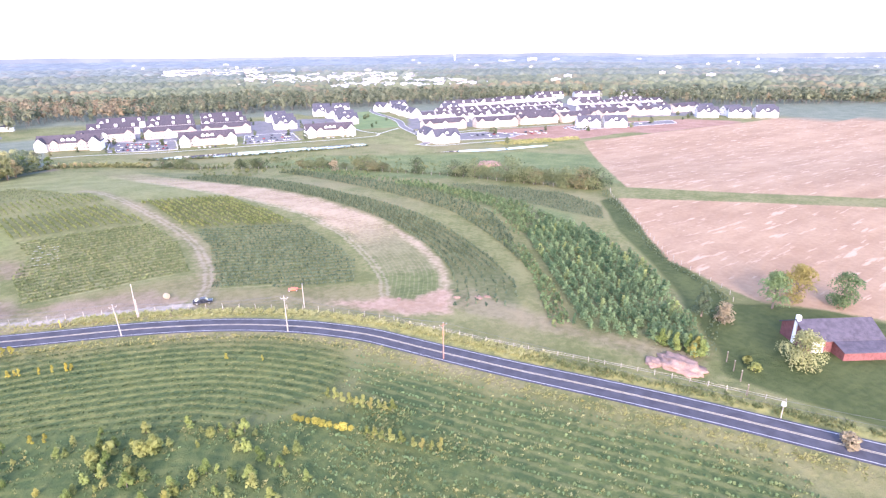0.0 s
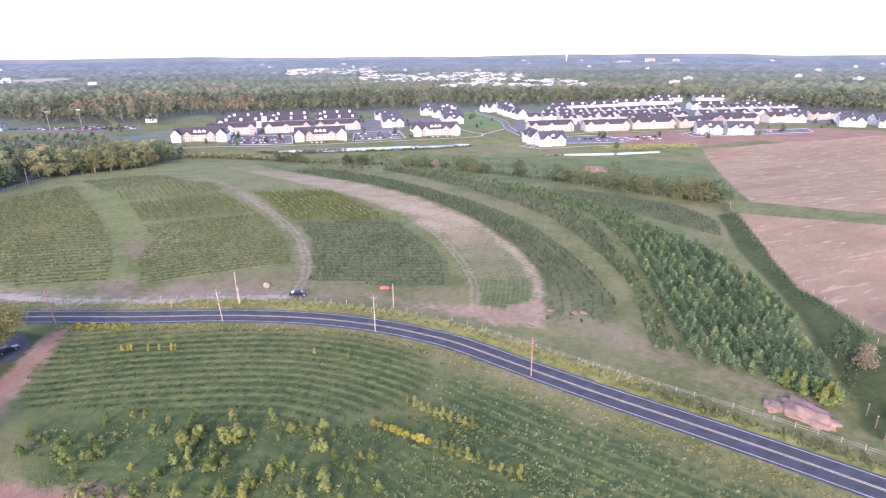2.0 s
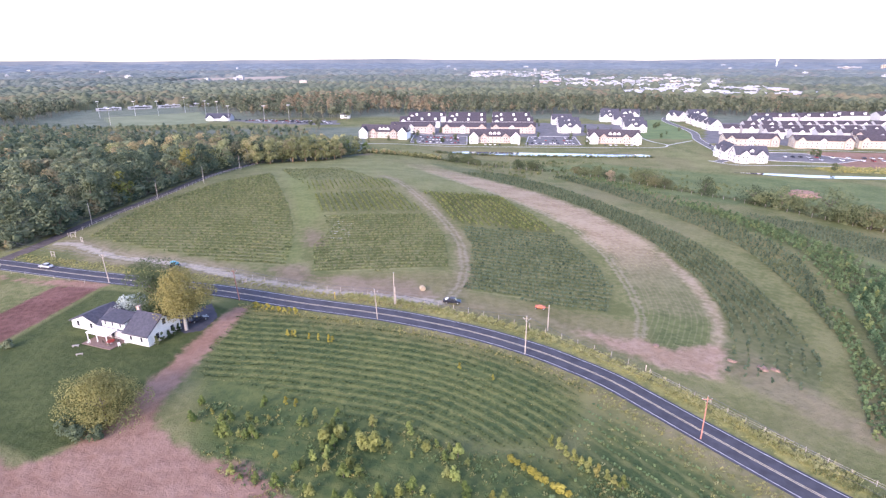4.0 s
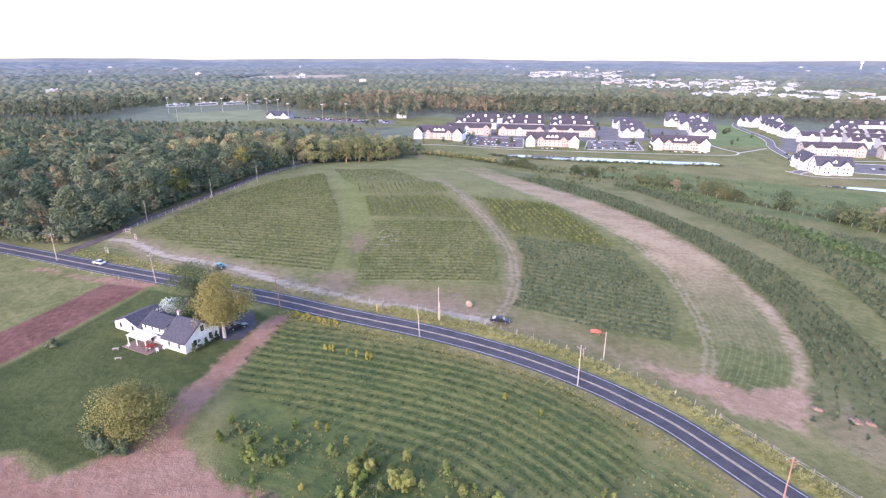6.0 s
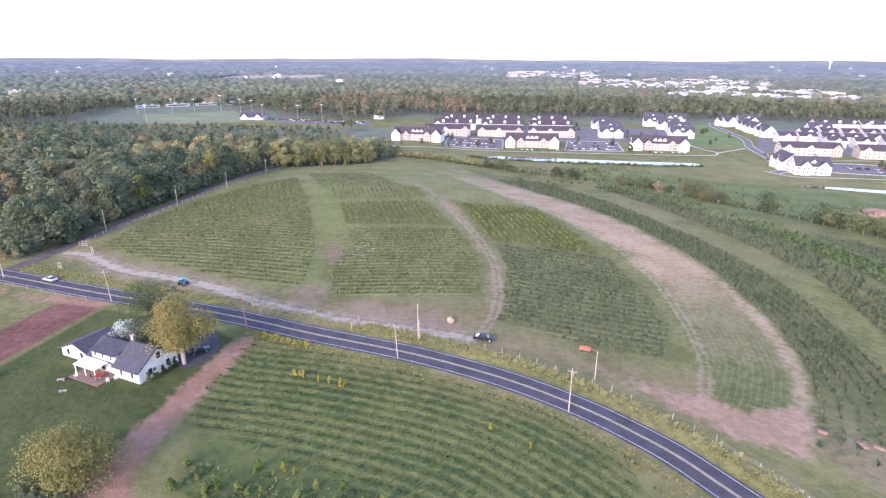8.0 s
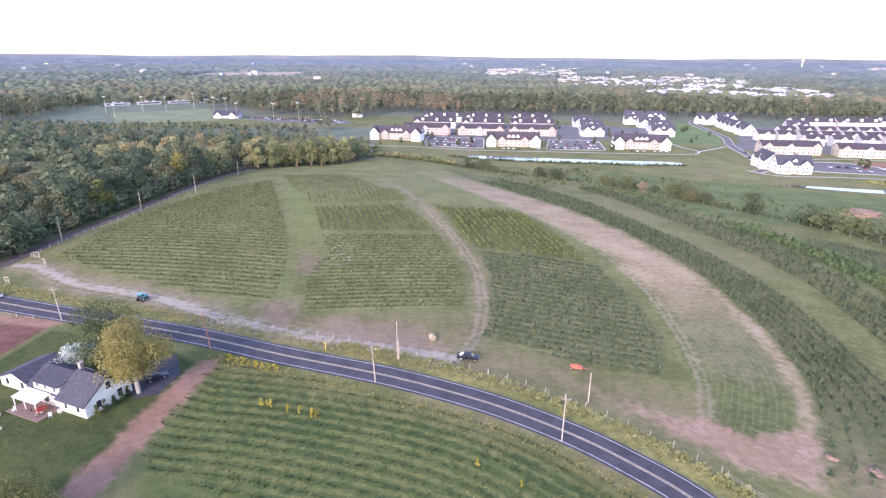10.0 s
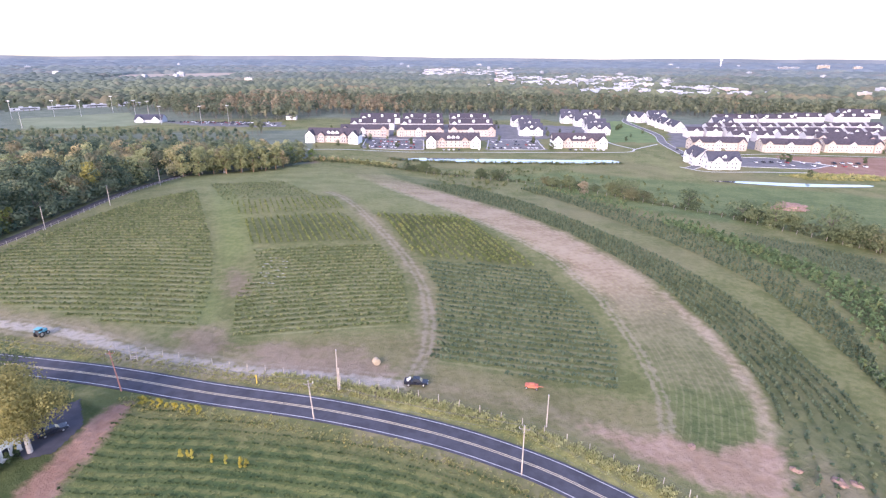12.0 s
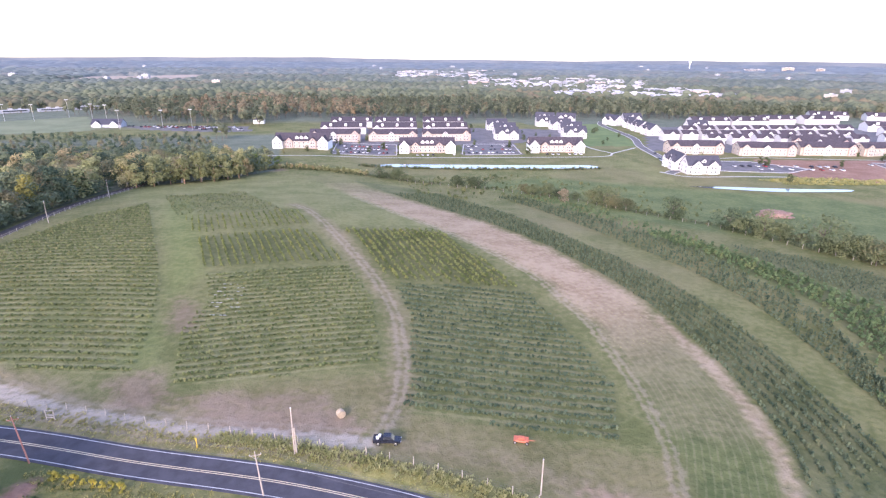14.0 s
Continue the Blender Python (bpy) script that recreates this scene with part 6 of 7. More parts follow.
for a, b in (((266, 380), (291, 375)), ((276, 678), (300, 672)), ((280, 645), (304, 640)), ((276, 610), (300, 605)), ((262, 570), (284, 566)), ((293, 725), (315, 712)), ((318, 712), (338, 700)), ((200, 615), (224, 611)), ((205, 655), (229, 651)), ((372, 690), (376, 668)), ((380, 655), (376, 633)),
             ((372, 625), (368, 603)), ((366, 595), (362, 573)), ((403, 690), (427, 686)), ((432, 600), (456, 596)), ((447, 374), (468, 360)), ((470, 357), (490, 343)), ((625, 346), (643, 327)), ((650, 322), (668, 300)), ((675, 300), (690, 282)), ((610, 400), (628, 382)), ((274, 428), (264, 386)), ((660, 362), (684, 356)), ((668, 332), (690, 324)), ((700, 308), (722, 298))):
    place(small, a, b)
street = tree("street_tree", 26, 505, 6, 2.4, "leaf_hedge", "small rounded street tree by the townhouses", 631, 8, 14, 0.6, 0.2)
street["group"] = "street trees"
sr = np.random.default_rng(632)
spots = [(-34 + 55 * i, 520 - 9 * i) for i in range(5)] + [(x, y) for x, y in sr.uniform((-20, 500), (330, 690), (70, 2))] + [(x, y) for x, y in sr.uniform((300, 330), (720, 560), (60, 2))]
solid = [(o.matrix_basis.translation.x, o.matrix_basis.translation.y) for o in bpy.data.objects if o.parent is None and "townhouse" in o.name]
for x, y in spots:
    if min(math.hypot(x - a, y - b) for a, b in solid) > 19 and line_dist(EST_ROAD, np.array([x]), np.array([y]))[0] > 8:
        s = sr.uniform(0.6, 1.4)
        copy_thing(street, pose(x, y, gz(x, y) - 0.1, 0, 0, sr.uniform(0, 360))).scale = (s, s, s)
for i, (x, y, h, s, mt) in enumerate([(-134, 206, 15, 5.5, "leaf"), (-133, 232, 17, 6.5, "leaf"), (-128, 250, 15, 5.5, "leaf_olive"), (-124, 268, 18, 6.5, "leaf"), (-120, 290, 16, 6, "leaf"), (-117, 307, 17, 6, "leaf_olive"), (-114, 326, 18, 6.5, "leaf"), (-111, 345, 15, 5.5, "leaf_hedge"),
                                     (-99, 379, 17, 8, "leaf_edge"), (-84, 383, 17, 8, "leaf_edge"), (-72, 388, 18, 7, "leaf"), (-62, 393, 18, 8.5, "leaf_edge"), (-51, 404, 16, 7.5, "leaf_edge"), (-42, 417, 15, 7, "leaf_edge")]):
    tree("edge_tree", x, y, h, s, mt, "tall tree standing out at the wood's edge", 640 + i, 18, 36, 0.6, 0.1 if i < 8 else 0.2, "bark" if i < 8 else "pale_bark")
pe = along(smooth([(40, 458), (70, 446), (100, 435.5), (140, 425.5), (180, 416.5), (216, 411.5)]), 0.9)
pe = np.vstack([pe, pe]) + np.random.default_rng(71).uniform(-3.0, 2.0, (2 * len(pe), 2))
pe = pe[np.random.default_rng(72).uniform(size=len(pe)) > 0.3 + 0.3 * np.sin(pe[:, 0] * 0.22)]
scatter("reed_bank", pe, np.random.default_rng(73).uniform(0.7, 2.2, len(pe)), bush_kinds, M["leaf_hedge"], 621, "reeds and scrub along the pond edge", "reeds", 1.4)

# ---------------------------------------------------------------- the white house
house = thing("house", "white house with dark shingle roof and low wing", "house", pose(-77, 115, gz(-77, 115), 0, 0, -26.6))
part("foundation", boxed(-4.1, 13.5, -0.1, 9.6, -0.6, 0.25), M["concrete"], house)
gable_block(house, -4, 5.95, 0.3, 9.2, 2.6, 5.3, "siding", "shingle", "x", 0.5, -0.5)
gable_block(house, 6, 13.4, -0.6, 9.5, 3.1, 6.4, "siding", "shingle", "x", 0.5, -0.5, ("east_wall", "east_roof"))
gable_block(house, -14, -4.05, 0.8, 9.2, 2.3, 4.3, "siding", "shingle", "y", 0.5, -0.5, ("garage_wall", "garage_roof"))
dormer = part("dormer", prism([(0.3, 2.5), (4.7, 2.5), (4.7, 5.2), (0.3, 4.5)], 7.6, "x", -2.2), M["siding"], house)
part("dormer_roof", prism([(-0.2, 4.36), (4.75, 5.24), (4.75, 5.42), (-0.2, 4.54)], 8.1, "x", -2.5), M["shingle"], house)
for x in (-1.0, 1.4, 4.0):
    window(house, x, 0.27, 3.6, 0, 0.7)
for x, z in ((8.0, 1.5), (11.4, 1.5)):
    window(house, x, -0.63, z, 0, 0.8)
for y, z in ((2.2, 1.6), (6.8, 1.6), (4.7, 4.4)):
    window(house, 13.44, y, z, 90)
for x in (-11.6, -7.0):
    window(house, x, 0.77, 1.5)
part("porch_roof", prism([(-3.2, 2.05), (0.0, 2.4), (0.0, 2.52), (-3.2, 2.17)], 7.0, "x", -4.0), M["trim"], house, "white sloping porch roof")
for x in (-3.7, -0.5, 2.7):
    part("porch_post", boxed(x - 0.08, x + 0.08, -3.1, -2.94, 0, 2.06, bevel=0.015), M["trim"], house)
d = part("door", boxed(0.6, 1.6, -0.07, 0.0, 0.25, 2.35, bevel=0.02), M["glass"], house)
part("door_handle", rodded((1.45, -0.1, 1.25), (1.45, -0.1, 1.4), 0.02, 0.02, 6), M["chrome"], d)
bm = bmesh.new()
box(bm, 3.2, 4.0, 6.2, 6.9, 4.0, 6.1, bevel=0.03)
box(bm, 3.1, 4.1, 6.1, 7.0, 6.1, 6.22)
part("chimney", bm, M["brick"], house)
for y in (-0.25, 9.75):
    part("gutter", rodded((-4.3, y, 2.3), (5.9, y, 2.3), 0.07, 0.07, 6), M["trim"], house)
hm = house.matrix_basis.copy()


def by_house(x, y):
    p = hm @ Vector((x, y, 0))
    return p.x, p.y


def at_house(x, y, turn=0.0):
    p = hm @ Vector((x, y, 0))
    return pose(p.x, p.y, gz(p.x, p.y), 0, 0, -26.6 + turn)


patio_bm = boxed(-3.5, 5.8, -5.0, -0.15, -0.3, 0.12, bevel=0.03)
patio = part("patio", patio_bm, surface("brick_paving", (0.16, 0.11, 0.095), (0.26, 0.18, 0.15), 2, 0.9, 0.4))
patio.matrix_basis = at_house(0, 0)
tagged(patio, "reddish brick patio behind the house", "patio", kind="structure")


def garden_chair(m, mat, label):
    t = thing("garden_chair", label, "chair", m, "garden chairs")
    part("seat", boxed(-0.28, 0.28, -0.28, 0.28, 0.4, 0.46, bevel=0.02), M[mat], t)
    part("backrest", boxed(-0.28, 0.28, 0.22, 0.28, 0.46, 1.0, bevel=0.02), M[mat], t)
    for a in (-0.24, 0.24):
        for b in (-0.24, 0.24):
            part("leg", rodded((a, b, 0), (a, b, 0.4), 0.025, 0.025, 6), M[mat], t)
    return t


def lifted(m, z=0.12):
    return Matrix.Translation((0, 0, z)) @ m


tb = thing("garden_table", "round red garden table on the patio", "table", lifted(at_house(3.4, -2.6)))
part("tabletop", rodded((0, 0, 0.7), (0, 0, 0.75), 0.95, 0.95, 20), M["car_red"], tb)
part("column", rodded((0, 0, 0), (0, 0, 0.7), 0.07, 0.05, 8), M["chrome"], tb)
part("base", rodded((0, 0, 0), (0, 0, 0.05), 0.35, 0.3, 12), M["chrome"], tb)
for i in range(4):
    a = i * 90 + 30
    garden_chair(lifted(at_house(3.4 + 1.5 * math.cos(radians(a)), -2.6 + 1.5 * math.sin(radians(a)), a - 90)), "bark", "dark brown garden chair at the patio table")
for x, y, a in ((6.6, -3.0, 60), (7.2, -1.5, 100), (-1.8, -4.4, 10)):
    garden_chair(lifted(at_house(x, y, a)), "trim", "white garden chair on the patio")
for x, y, w, l in ((-3.4, -6.6, 0.7, 1.5), (1.2, -9.2, 0.5, 1.5)):
    t = thing("garden_bench", "pale low garden bench on the lawn", "bench", at_house(x, y, 35))
    part("seat", boxed(-l / 2, l / 2, -w / 2, w / 2, 0.38, 0.46, bevel=0.02), M["post"], t)
    for a in (-l / 2 + 0.2, l / 2 - 0.2):
        part("leg", boxed(a - 0.05, a + 0.05, -w / 2 + 0.1, w / 2 - 0.1, 0, 0.38), M["post"], t)
for i, y in enumerate((0.8, 2.6, 4.4, 6.2, 7.8)):
    x, yy = by_house(14.5, y)
    shrub("wall_shrub", x, yy, 2.7, 0.75, "leaf_dark", "dark upright evergreen beside the house wall", 700 + i, True, 16, 10, 0.24)["group"] = "wall evergreens"
flat_patch("driveway", [(-66, 123), (-63, 128), (-57, 132), (-53, 123), (-55, 115.5), (-59, 114.5), (-63, 118)], 0.07, M["asphalt"], "dark asphalt driveway beside the house", "driveway", step=0.4)

# ---------------------------------------------------------------- vehicles and machines
def wheel(t, x, y, r, w=0.22):
    s = 1 if y > 0 else -1
    bm = bmesh.new()
    rod(bm, (x, y - w / 2, r), (x, y + w / 2, r), r, r, 16)
    k = part("tyre", bm, M["rubber"], t)
    part("rim", rodded((x, y + s * w / 2, r), (x, y + s * (w / 2 + 0.02), r), r * 0.6, r * 0.5, 12), M["chrome"], k)


def car(m, paint, label, pickup=False, group=""):
    """A car that faces +x, about 4.6 m (5.6 m with a load bed)."""
    t = thing("pickup_truck" if pickup else "car", label, "pickup truck" if pickup else "car", m, group)
    h = 0.05
    if pickup:
        L0, L1 = -2.8, 2.8
        body = [(L0, 0.55), (L1, 0.55), (L1 + 0.05, 0.95), (1.6, 1.12), (0.3, 1.15), (0.3, 1.12), (L0, 1.12)]
        cab = [(-0.9, 1.1), (1.55, 1.1), (0.85, 1.8), (-0.7, 1.85)]
        axles = (-1.75, 1.8)
    else:
        L0, L1 = -2.3, 2.3
        body = [(L0, 0.42), (L1, 0.42), (L1 + 0.03, 0.72), (1.0, 0.95), (-1.5, 1.0), (L0 - 0.03, 0.9)]
        cab = [(-1.75, 0.95), (1.1, 0.92), (0.45, 1.42), (-1.1, 1.45)]
        axles = (-1.4, 1.45)
    bm = prism(body, 1.8, "y", -0.9)
    bmesh.ops.bevel(bm, geom=list(bm.edges), offset=h, segments=2, affect="EDGES")
    part("body", bm, M[paint], t)
    bm = prism(cab, 1.5, "y", -0.75)
    bmesh.ops.bevel(bm, geom=list(bm.edges), offset=0.06, segments=2, affect="EDGES")
    part("cabin", bm, M["glass"], t)
    rx = [p for p in cab if p[1] > 1.3]
    part("cabin_roof", boxed(min(p[0] for p in rx) + 0.05, max(p[0] for p in rx) - 0.02, -0.68, 0.68, max(p[1] for p in rx) - 0.03, max(p[1] for p in rx) + 0.04, bevel=0.02), M[paint], t)
    for ax in axles:
        for s in (-0.82, 0.82):
            wheel(t, ax, s, 0.4 if pickup else 0.33)
    for s in (-0.65, 0.65):
        z = 0.85 if pickup else 0.66
        part("headlight", boxed(L1 - 0.02, L1 + 0.07, s - 0.16, s + 0.16, z - 0.07, z + 0.07, bevel=0.02), M["trim"], t)
        part("tail_light", boxed(L0 - 0.06, L0 + 0.02, s - 0.14, s + 0.14, z - 0.05, z + 0.12, bevel=0.02), M["car_red"], t)
    if pickup:
        for s in (-0.86, 0.86):
            part("bed_side", boxed(-2.75, -0.95, s - 0.05, s + 0.05, 1.1, 1.38, bevel=0.02), M[paint], t)
        part("tailgate", boxed(-2.82, -2.74, -0.86, 0.86, 1.1, 1.38, bevel=0.02), M[paint], t)
    return t


def on_ground(x, y, turn, lift=0.0):
    return pose(x, y, gz(x, y) + lift, 0, 0, turn)


car(on_ground(-119.6, 167.6, 157, 0.1), "car_silver", "silver sedan on the asphalt road")
truck = car(on_ground(10.9, 125.2, -14), "car_dark", "dark blue pickup truck parked by the fence", True)
truck.scale = (0.9, 0.92, 0.95)
car(on_ground(-57.5, 121.5, 35, 0.08), "car_dark", "dark sedan under the golden tree")
for i, (x, y, s) in enumerate(((-1.9, -0.3, 0.35), (-1.5, 0.35, 0.3))):
    c = thing("bucket", "white bucket standing in the truck bed", "bucket", truck.matrix_basis @ pose(x, y, 1.14))
    part("shell", rodded((0, 0, 0), (0, 0, 0.5), s * 0.8, s, 12), M["trim"], c)
    part("lid", rodded((0, 0, 0.5), (0, 0, 0.54), s * 1.04, s * 1.04, 12), M["trim"], c)

mower = thing("mower_deck", "orange-red towed mower on dry grass", "farm machine", on_ground(35.6, 121.2, -24))
part("deck", boxed(-1.4, 1.4, -0.75, 0.75, 0.35, 0.75, bevel=0.1), M["orange"], mower)
part("hood", boxed(-0.5, 0.6, -0.4, 0.4, 0.75, 1.1, bevel=0.08), M["orange"], mower)
part("drawbar", rodded((1.4, 0, 0.5), (2.6, 0.1, 0.45), 0.07, 0.05, 8), M["orange"], mower)
for a in (-1.1, 1.1):
    for s in (-0.85, 0.85):
        wheel(mower, a, s, 0.32, 0.18)
trac = thing("tractor", "teal-blue small tractor standing by the gravel track", "tractor", on_ground(-77, 162.3, 70))
part("hood", boxed(0.2, 1.7, -0.38, 0.38, 0.8, 1.45, bevel=0.08), M["teal"], trac)
part("chassis", boxed(-1.0, 1.5, -0.3, 0.3, 0.5, 0.8, bevel=0.04), M["rubber"], trac)
part("cab", boxed(-1.0, 0.2, -0.6, 0.6, 0.8, 2.1, bevel=0.08), M["glass"], trac)
part("cab_roof", boxed(-1.15, 0.35, -0.75, 0.75, 2.1, 2.3, bevel=0.06), M["teal"], trac)
for s in (-0.75, 0.75):
    wheel(trac, -0.6, s, 0.72, 0.35)
    wheel(trac, 1.2, s, 0.45, 0.25)
part("fender", boxed(-1.1, 0.0, -0.98, -0.55, 1.45, 1.55, bevel=0.04), M["teal"], trac)
part("fender", boxed(-1.1, 0.0, 0.55, 0.98, 1.45, 1.55, bevel=0.04), M["teal"], trac)
bale = thing("hay_bale", "round straw bale beside the track", "hay bale", on_ground(3.2, 134.6, 20))
bm = rodded((0, -0.7, 0.75), (0, 0.7, 0.75), 0.8, 0.8, 20)
bmesh.ops.bevel(bm, geom=[e for e in bm.edges if len(e.link_faces) == 2 and e.calc_face_angle(0) > 1], offset=0.12, segments=2, affect="EDGES")
part("straw", bm, surface("straw", (0.3, 0.24, 0.16), (0.43, 0.35, 0.25), 5, 0.95, 0.6), bale)
part("net_wrap", rodded((0, -0.35, 0.75), (0, 0.35, 0.75), 0.812, 0.812, 20), surface("straw_net", (0.32, 0.26, 0.18), (0.45, 0.37, 0.27), 5, 0.95, 0.6), bale)


def heap(x, y, r, h, label, seed, mat="silage"):
    rr = np.random.default_rng(seed)
    bm = bmesh.new()
    bmesh.ops.create_icosphere(bm, subdivisions=4, radius=1.0)
    for v in bm.verts:
        n = noise.noise(v.co * 2.1 + Vector((seed, 0, 0))) * 0.36 + noise.noise(v.co * 5 + Vector((0, seed, 0))) * 0.2 + noise.noise(v.co * 12 + Vector((0, 0, seed))) * 0.12
        v.co = Vector((v.co.x * r * (1 + n), v.co.y * r * 0.7 * (1 + n), max(-0.25, v.co.z * h * (1 + n))))
    ob = part("earth_mound", bm, M[mat], soft=True)
    ob.matrix_basis = pose(x, y, gz(x, y), 0, 0, rr.uniform(0, 180))
    return tagged(ob, label, "soil heap")


for x, y, r, h, s in ((92.2, 29.2, 5.4, 1.3, 1), (88.2, 33.4, 2.4, 0.8, 2)):
    heap(x, y, r, h, "pinkish heap of earth and stones by the conifers", s)
for x, y, r, s in ((73.5, 89.5, 1.1, 5), (78.5, 85.5, 1.4, 6), (81, 84.5, 1.0, 7), (59, 98.5, 0.9, 8)):
    heap(x, y, r, 0.4, "small pinkish heap of soil at the field corner", s)
heap(233, 266, 8.5, 3.2, "broad pinkish soil heap in the valley", 9)
mk = thing("marker_post", "yellow cable marker post by the road fence", "post", on_ground(-22.5, 131.2, 0))
part("post", rodded((0, 0, -0.2), (0, 0, 1.7), 0.1, 0.1, 8), M["marker"], mk)
part("cap", rodded((0, 0, 1.7), (0, 0, 2.1), 0.17, 0.14, 8), M["marker"], mk)
mb = thing("mailbox", "white mailbox on a post beside the road", "mailbox", on_ground(90.2, 6.4, -60))
part("post", rodded((0, 0, -0.3), (0, 0, 3.0), 0.09, 0.08, 8), M["post"], mb)
part("box", boxed(-0.35, 0.35, -0.3, 0.3, 3.0, 3.7, bevel=0.06), M["trim"], mb)

# ---------------------------------------------------------------- barn
barn = thing("barn", "dark red barn with dark metal roof", "barn", pose(131, 14, gz(131, 14), 0, 0, -33))
gable_block(barn, -9, 9, -5, 5, 3.6, 6.4, "barn_red", "barn_roof", "x", 0.5, -0.4)
part("annex", prism([(-9, -0.4), (-5, -0.4), (-5, 3.2), (-9, 2.2)], 12.0, "x", -3), M["barn_red"], barn)
part("annex_roof", prism([(-9.4, 2.1), (-4.95, 3.22), (-4.95, 3.36), (-9.4, 2.24)], 12.6, "x", -3.3), M["barn_roof"], barn)
for x in (-6.5,):
    dd = part("barn_door", boxed(x - 1.4, x + 1.4, -5.1, -5.0, 0, 2.8, bevel=0.02), M["trim"], barn)
    part("door_handle", boxed(x + 1.1, x + 1.2, -5.16, -5.1, 1.2, 1.5), M["chrome"], dd)
part("chimney", boxed(-9.2, -8.4, -0.5, 0.5, 0, 7.4, bevel=0.03), M["trim"], barn, "white chimney at the gable end")

# ---------------------------------------------------------------- parked cars of the estate
def plain_car(paint, label):
    t = thing("car", label, "car", group="parked cars")
    bm = prism([(-2.2, 0.35), (2.2, 0.35), (2.25, 0.75), (1.1, 0.95), (-1.6, 1.0), (-2.2, 0.9)], 1.8, "y", -0.9)
    part("body", bm, M[paint], t)
    part("cabin", prism([(-1.7, 0.95), (1.0, 0.93), (0.4, 1.45), (-1.2, 1.48)], 1.5, "y", -0.75), M["glass"], t)
    for a in (-1.4, 1.4):
        for s in (-0.85, 0.85):
            part("wheel", rodded((a, s - 0.1, 0.33), (a, s + 0.1, 0.33), 0.33, 0.33, 10), M["rubber"], t)
    return t


rc = np.random.default_rng(808)
spots = []
for a, b, n, turn in (((26, 522), (70, 514), 13, -9), ((30, 540), (72, 533), 12, -9), ((33, 556), (78, 549), 13, -9), ((136, 502), (178, 495), 12, -9), ((140, 520), (182, 513), 12, -9), ((146, 538), (190, 531), 12, -9),
                      ((85, 500), (125, 494), 9, 80), ((195, 482), (238, 473), 9, 80), ((320, 400), (400, 378), 14, -16), ((330, 385), (395, 366), 9, -16), ((430, 380), (540, 348), 18, -16), ((275, 420), (300, 470), 6, 70),
                      ((-195, 742), (-75, 718), 26, 80), ((-180, 733), (-75, 710), 24, 80), ((-160, 722), (-70, 702), 22, 80), ((-130, 708), (-66, 694), 16, 80), ((-110, 695), (-64, 684), 12, 80)):
    for i in range(n):
        if rc.uniform() < 0.72:
            f = (i + 0.5) / n
            spots.append((a[0] + (b[0] - a[0]) * f, a[1] + (b[1] - a[1]) * f, turn + (90 if turn < 0 else 0) + rc.uniform(-4, 4)))
paints = [("car_white", "white car parked on the asphalt lot"), ("car_silver", "silver car parked on the asphalt lot"), ("car_dark", "dark car parked on the asphalt lot"), ("car_red", "red car parked on the asphalt lot")]
firsts = []
for i, (x, y, a) in enumerate(spots):
    m = pose(x, y, gz(x, y) + 0.1, 0, 0, a)
    if i < 4:
        c = plain_car(*paints[i])
        c.matrix_basis = m
        firsts.append(c)
    else:
        copy_thing(firsts[int(rc.choice([0, 0, 1, 1, 2, 2, 3]))], m)

# ---------------------------------------------------------------- playing fields and far buildings
def flood_mast(x, y, h):
    t = thing("floodlight_mast", "tall grey floodlight mast by the playing field", "floodlight", pose(x, y, gz(x, y), 0, 0, 20), "floodlight masts")
    part("mast", rodded((0, 0, -0.5), (0, 0, h), 0.28, 0.16, 8), M["chrome"], t)
    part("crossbar", boxed(-1.8, 1.8, -0.12, 0.12, h - 0.5, h - 0.2), M["chrome"], t)
    for u in (-1.5, -0.5, 0.5, 1.5):
        part("lamp", boxed(u - 0.35, u + 0.35, -0.5, 0.2, h - 0.2, h + 0.5, bevel=0.05), M["trim"], t)


for x, y, h in ((-385, 796, 22), (-350, 824, 20), (-317, 819, 20), (-296, 868, 22), (-243, 787, 22), (-223, 771, 22), (-196, 719, 20), (-151, 712, 20), (-118, 695, 22), (-330, 700, 20)):
    flood_mast(x, y, h)
club = thing("clubhouse", "low clubhouse with dark roof and white gables", "building", pose(-214, 745, gz(-214, 745), 0, 0, -9))
gable_block(club, -16, 16, -7, 7, 4, 9, "bluewall", "shingle", "x", 0.8)
gable_block(club, -13, -5, -9, 0, 4, 7.5, "siding", "shingle", "y", 0.5, names=("front_gable", "gable_roof"))
gable_block(club, 5, 13, -9, 0, 4, 7.5, "siding", "shingle", "y", 0.5, names=("front_gable", "gable_roof"))
bh = thing("farmhouse", "small white house before the far woods", "house", pose(-52, 748, gz(-52, 748), 0, 0, -10))
gable_block(bh, -6, 6, -4, 4, 5.5, 9, "siding", "shingle")


def flat_building(x, y, L, W, h, turn, wall, label, bands=1):
    t = thing("commercial_building", label, "building", pose(x, y, gz(x, y), 0, 0, turn), "far commercial buildings")
    part("wall", boxed(-L / 2, L / 2, -W / 2, W / 2, -6, h), M[wall], t)
    bm = bmesh.new()
    box(bm, -L / 2 - 0.3, L / 2 + 0.3, -W / 2 - 0.3, W / 2 + 0.3, h, h + 0.5)
    box(bm, -L * 0.2, -L * 0.05, -W * 0.2, W * 0.1, h + 0.5, h + 2.5)
    box(bm, L * 0.15, L * 0.25, -W * 0.1, W * 0.2, h + 0.5, h + 2.2)
    part("roof", bm, M["flat_roof"], t)
    n = int(L / 9)
    for k in range(bands):
        part("window_band", boxed(-L / 2 + 3, L / 2 - 3, -W / 2 - 0.12, -W / 2 - 0.02, 2 + k * 4.2, 4 + k * 4.2), M["glass"], t)
    return t


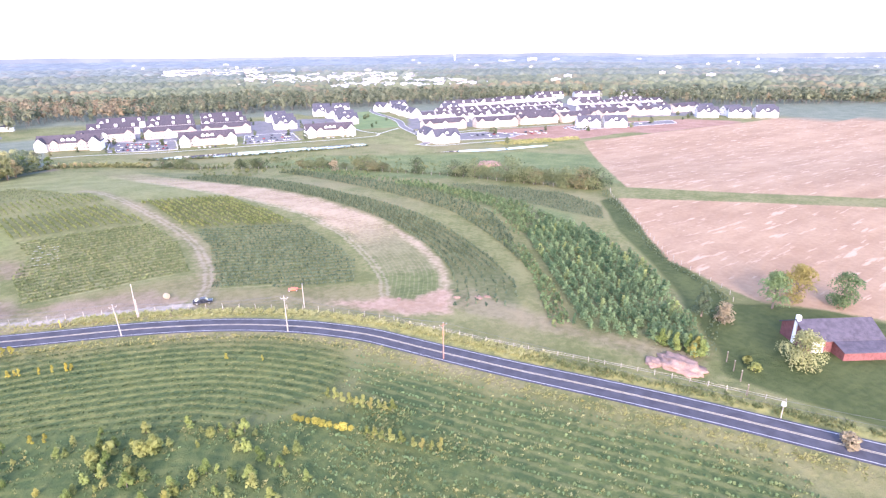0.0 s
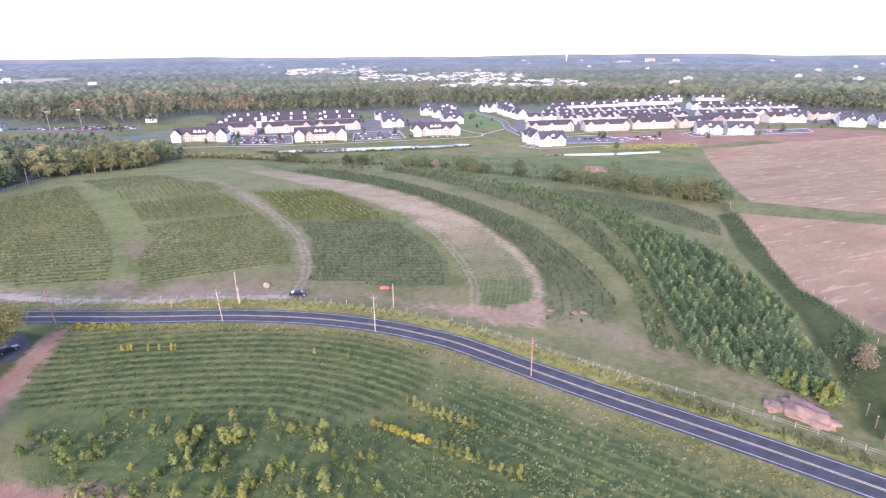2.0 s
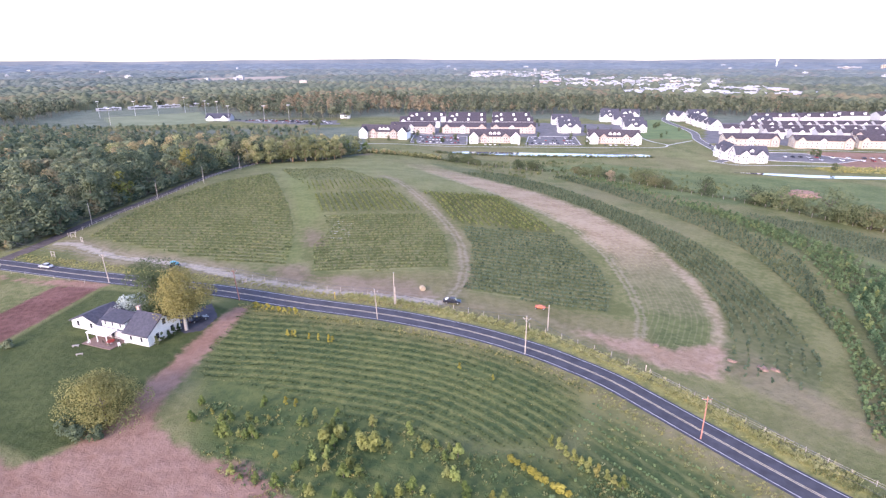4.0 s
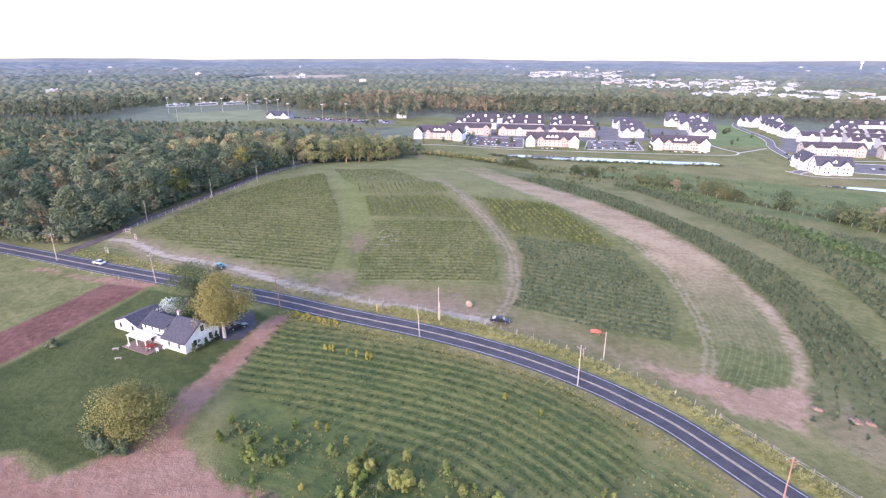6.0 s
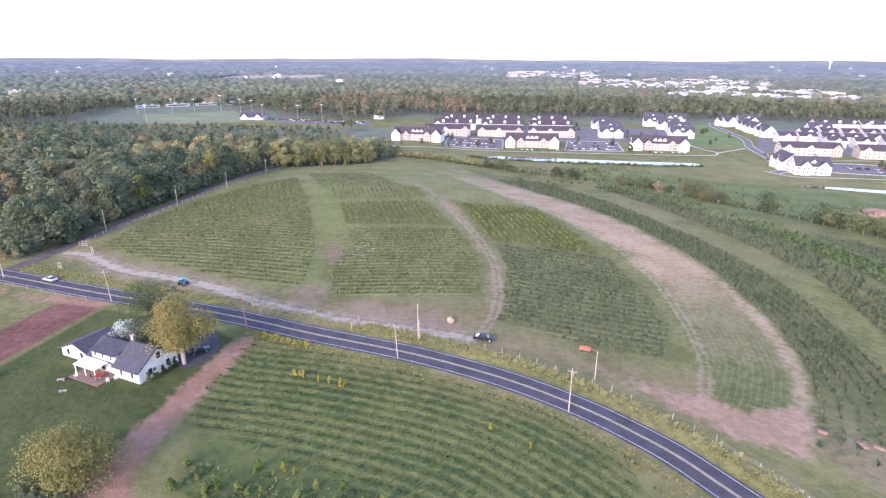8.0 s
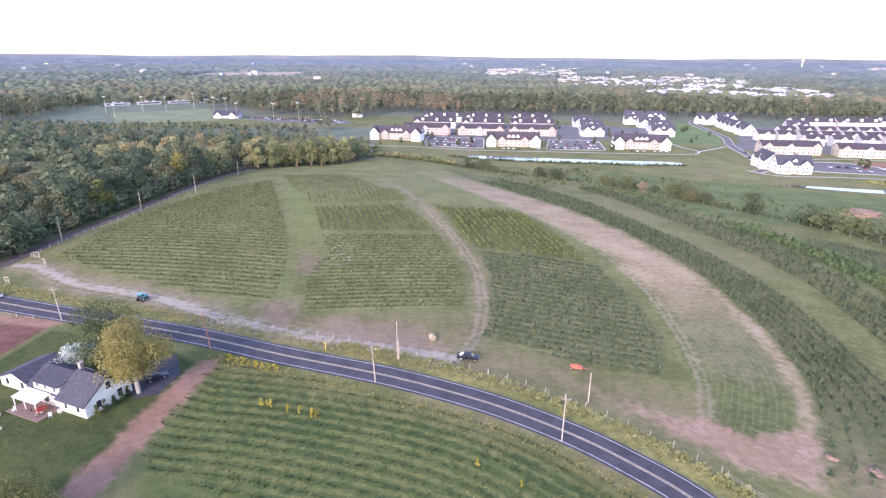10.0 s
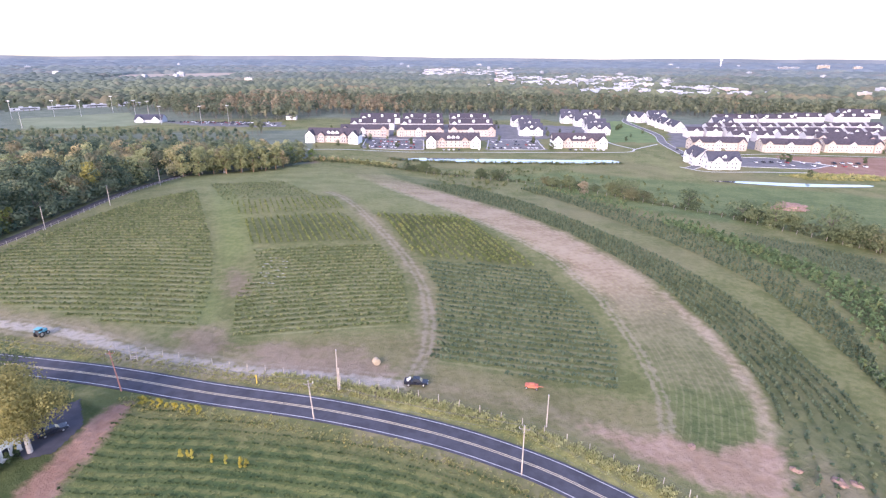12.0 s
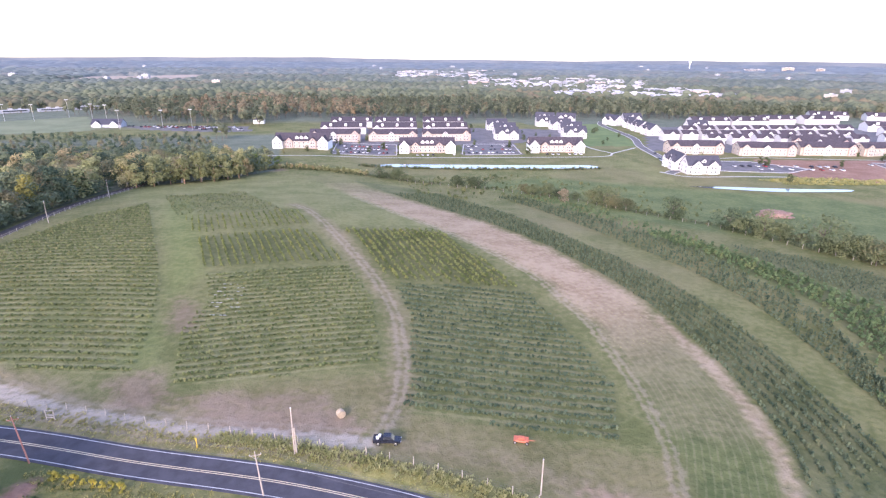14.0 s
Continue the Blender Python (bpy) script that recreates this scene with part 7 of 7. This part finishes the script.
rt = np.random.default_rng(909)
for i in range(4):
    flat_building(-428 + i * 38, 922 + i * 23, 34, 10, 3.4 + 0.3 * (i % 2), 32, "stucco", "long low pale building behind the playing field trees")
ht_ = along(np.array([(-470, 872), (-400, 905), (-330, 950), (-270, 985)], float), 7.0)
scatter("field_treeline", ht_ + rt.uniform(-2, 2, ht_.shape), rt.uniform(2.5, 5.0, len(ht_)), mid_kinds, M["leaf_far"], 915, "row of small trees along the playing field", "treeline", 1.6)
for i in range(800):
    b, d = rt.uniform(8, 40), rt.uniform(1250, 2900)
    if not in_town(b, d) or rt.uniform() < 0.42:
        continue
    x, y = d * math.sin(radians(b)), d * math.cos(radians(b))
    flat_building(x, y, rt.uniform(18, 46) * (2.0 if rt.uniform() < 0.25 else 1), rt.uniform(12, 34), rt.uniform(6.0, 10.0), rt.uniform(-45, 5), "stucco" if rt.uniform() < 0.75 else "brick", "pale flat-roofed commercial building among far trees", int(rt.integers(1, 3)))
for i in range(38):
    b, d = radians(rt.uniform(-40, 74)), rt.uniform(1250, 4300)
    x, y = d * math.sin(b), d * math.cos(b)
    flat_building(x, y, rt.uniform(10, 28), rt.uniform(9, 14), rt.uniform(15, 18.5), rt.uniform(-40, 40), "stucco" if rt.uniform() < 0.8 else "cream", "pale building rising from the far woods", 2)
flat_building(2300, 2360, 50, 20, 26, -30, "cream", "tall slab block on the horizon", 6)
flat_building(2180, 2440, 90, 30, 17, -30, "stucco", "broad pale block on the horizon", 4)
flat_building(2420, 2290, 34, 18, 22, -30, "cream", "tall slab block on the horizon", 5)
wtow = thing("water_tower", "white water tower above the far woods", "water tower", pose(2080, 2800, gz(2080, 2800)))
bm = bmesh.new()
bmesh.ops.create_uvsphere(bm, u_segments=16, v_segments=10, radius=8)
for v in bm.verts:
    v.co.z = v.co.z * 0.7 + 44
part("tank", bm, M["trim"], wtow, soft=True)
part("stem", rodded((0, 0, -5), (0, 0, 40), 3, 2, 14), M["trim"], wtow)

# ---------------------------------------------------------------- the farthest hills: a glowing strip with blue haze painted in
hm_, ht, hb_ = nodes_of("glowing_haze_hills")
# Emission stands in for hazy air over the hills; no real source.
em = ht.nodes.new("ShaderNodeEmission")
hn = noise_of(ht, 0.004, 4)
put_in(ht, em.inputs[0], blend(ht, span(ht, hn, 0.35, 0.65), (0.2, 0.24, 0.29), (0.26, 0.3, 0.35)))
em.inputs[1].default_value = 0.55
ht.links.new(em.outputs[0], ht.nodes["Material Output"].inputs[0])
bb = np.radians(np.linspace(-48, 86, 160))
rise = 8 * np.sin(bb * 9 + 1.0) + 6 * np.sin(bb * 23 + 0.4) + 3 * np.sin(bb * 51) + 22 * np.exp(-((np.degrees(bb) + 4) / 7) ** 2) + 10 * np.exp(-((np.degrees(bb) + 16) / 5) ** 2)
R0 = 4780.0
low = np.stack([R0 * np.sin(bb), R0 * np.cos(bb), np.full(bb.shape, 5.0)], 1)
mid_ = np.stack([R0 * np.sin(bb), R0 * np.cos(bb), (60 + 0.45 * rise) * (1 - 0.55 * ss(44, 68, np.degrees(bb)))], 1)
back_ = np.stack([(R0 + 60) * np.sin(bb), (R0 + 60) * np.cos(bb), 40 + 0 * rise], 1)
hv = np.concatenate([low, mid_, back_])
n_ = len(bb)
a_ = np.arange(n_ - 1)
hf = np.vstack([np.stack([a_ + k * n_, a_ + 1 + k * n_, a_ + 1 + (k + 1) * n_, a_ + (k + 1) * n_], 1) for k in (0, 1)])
tagged(mesh_np("backdrop", hv, hf, hm_), "glowing backdrop strip of hazy blue hills along the horizon", "hills", kind="structure")
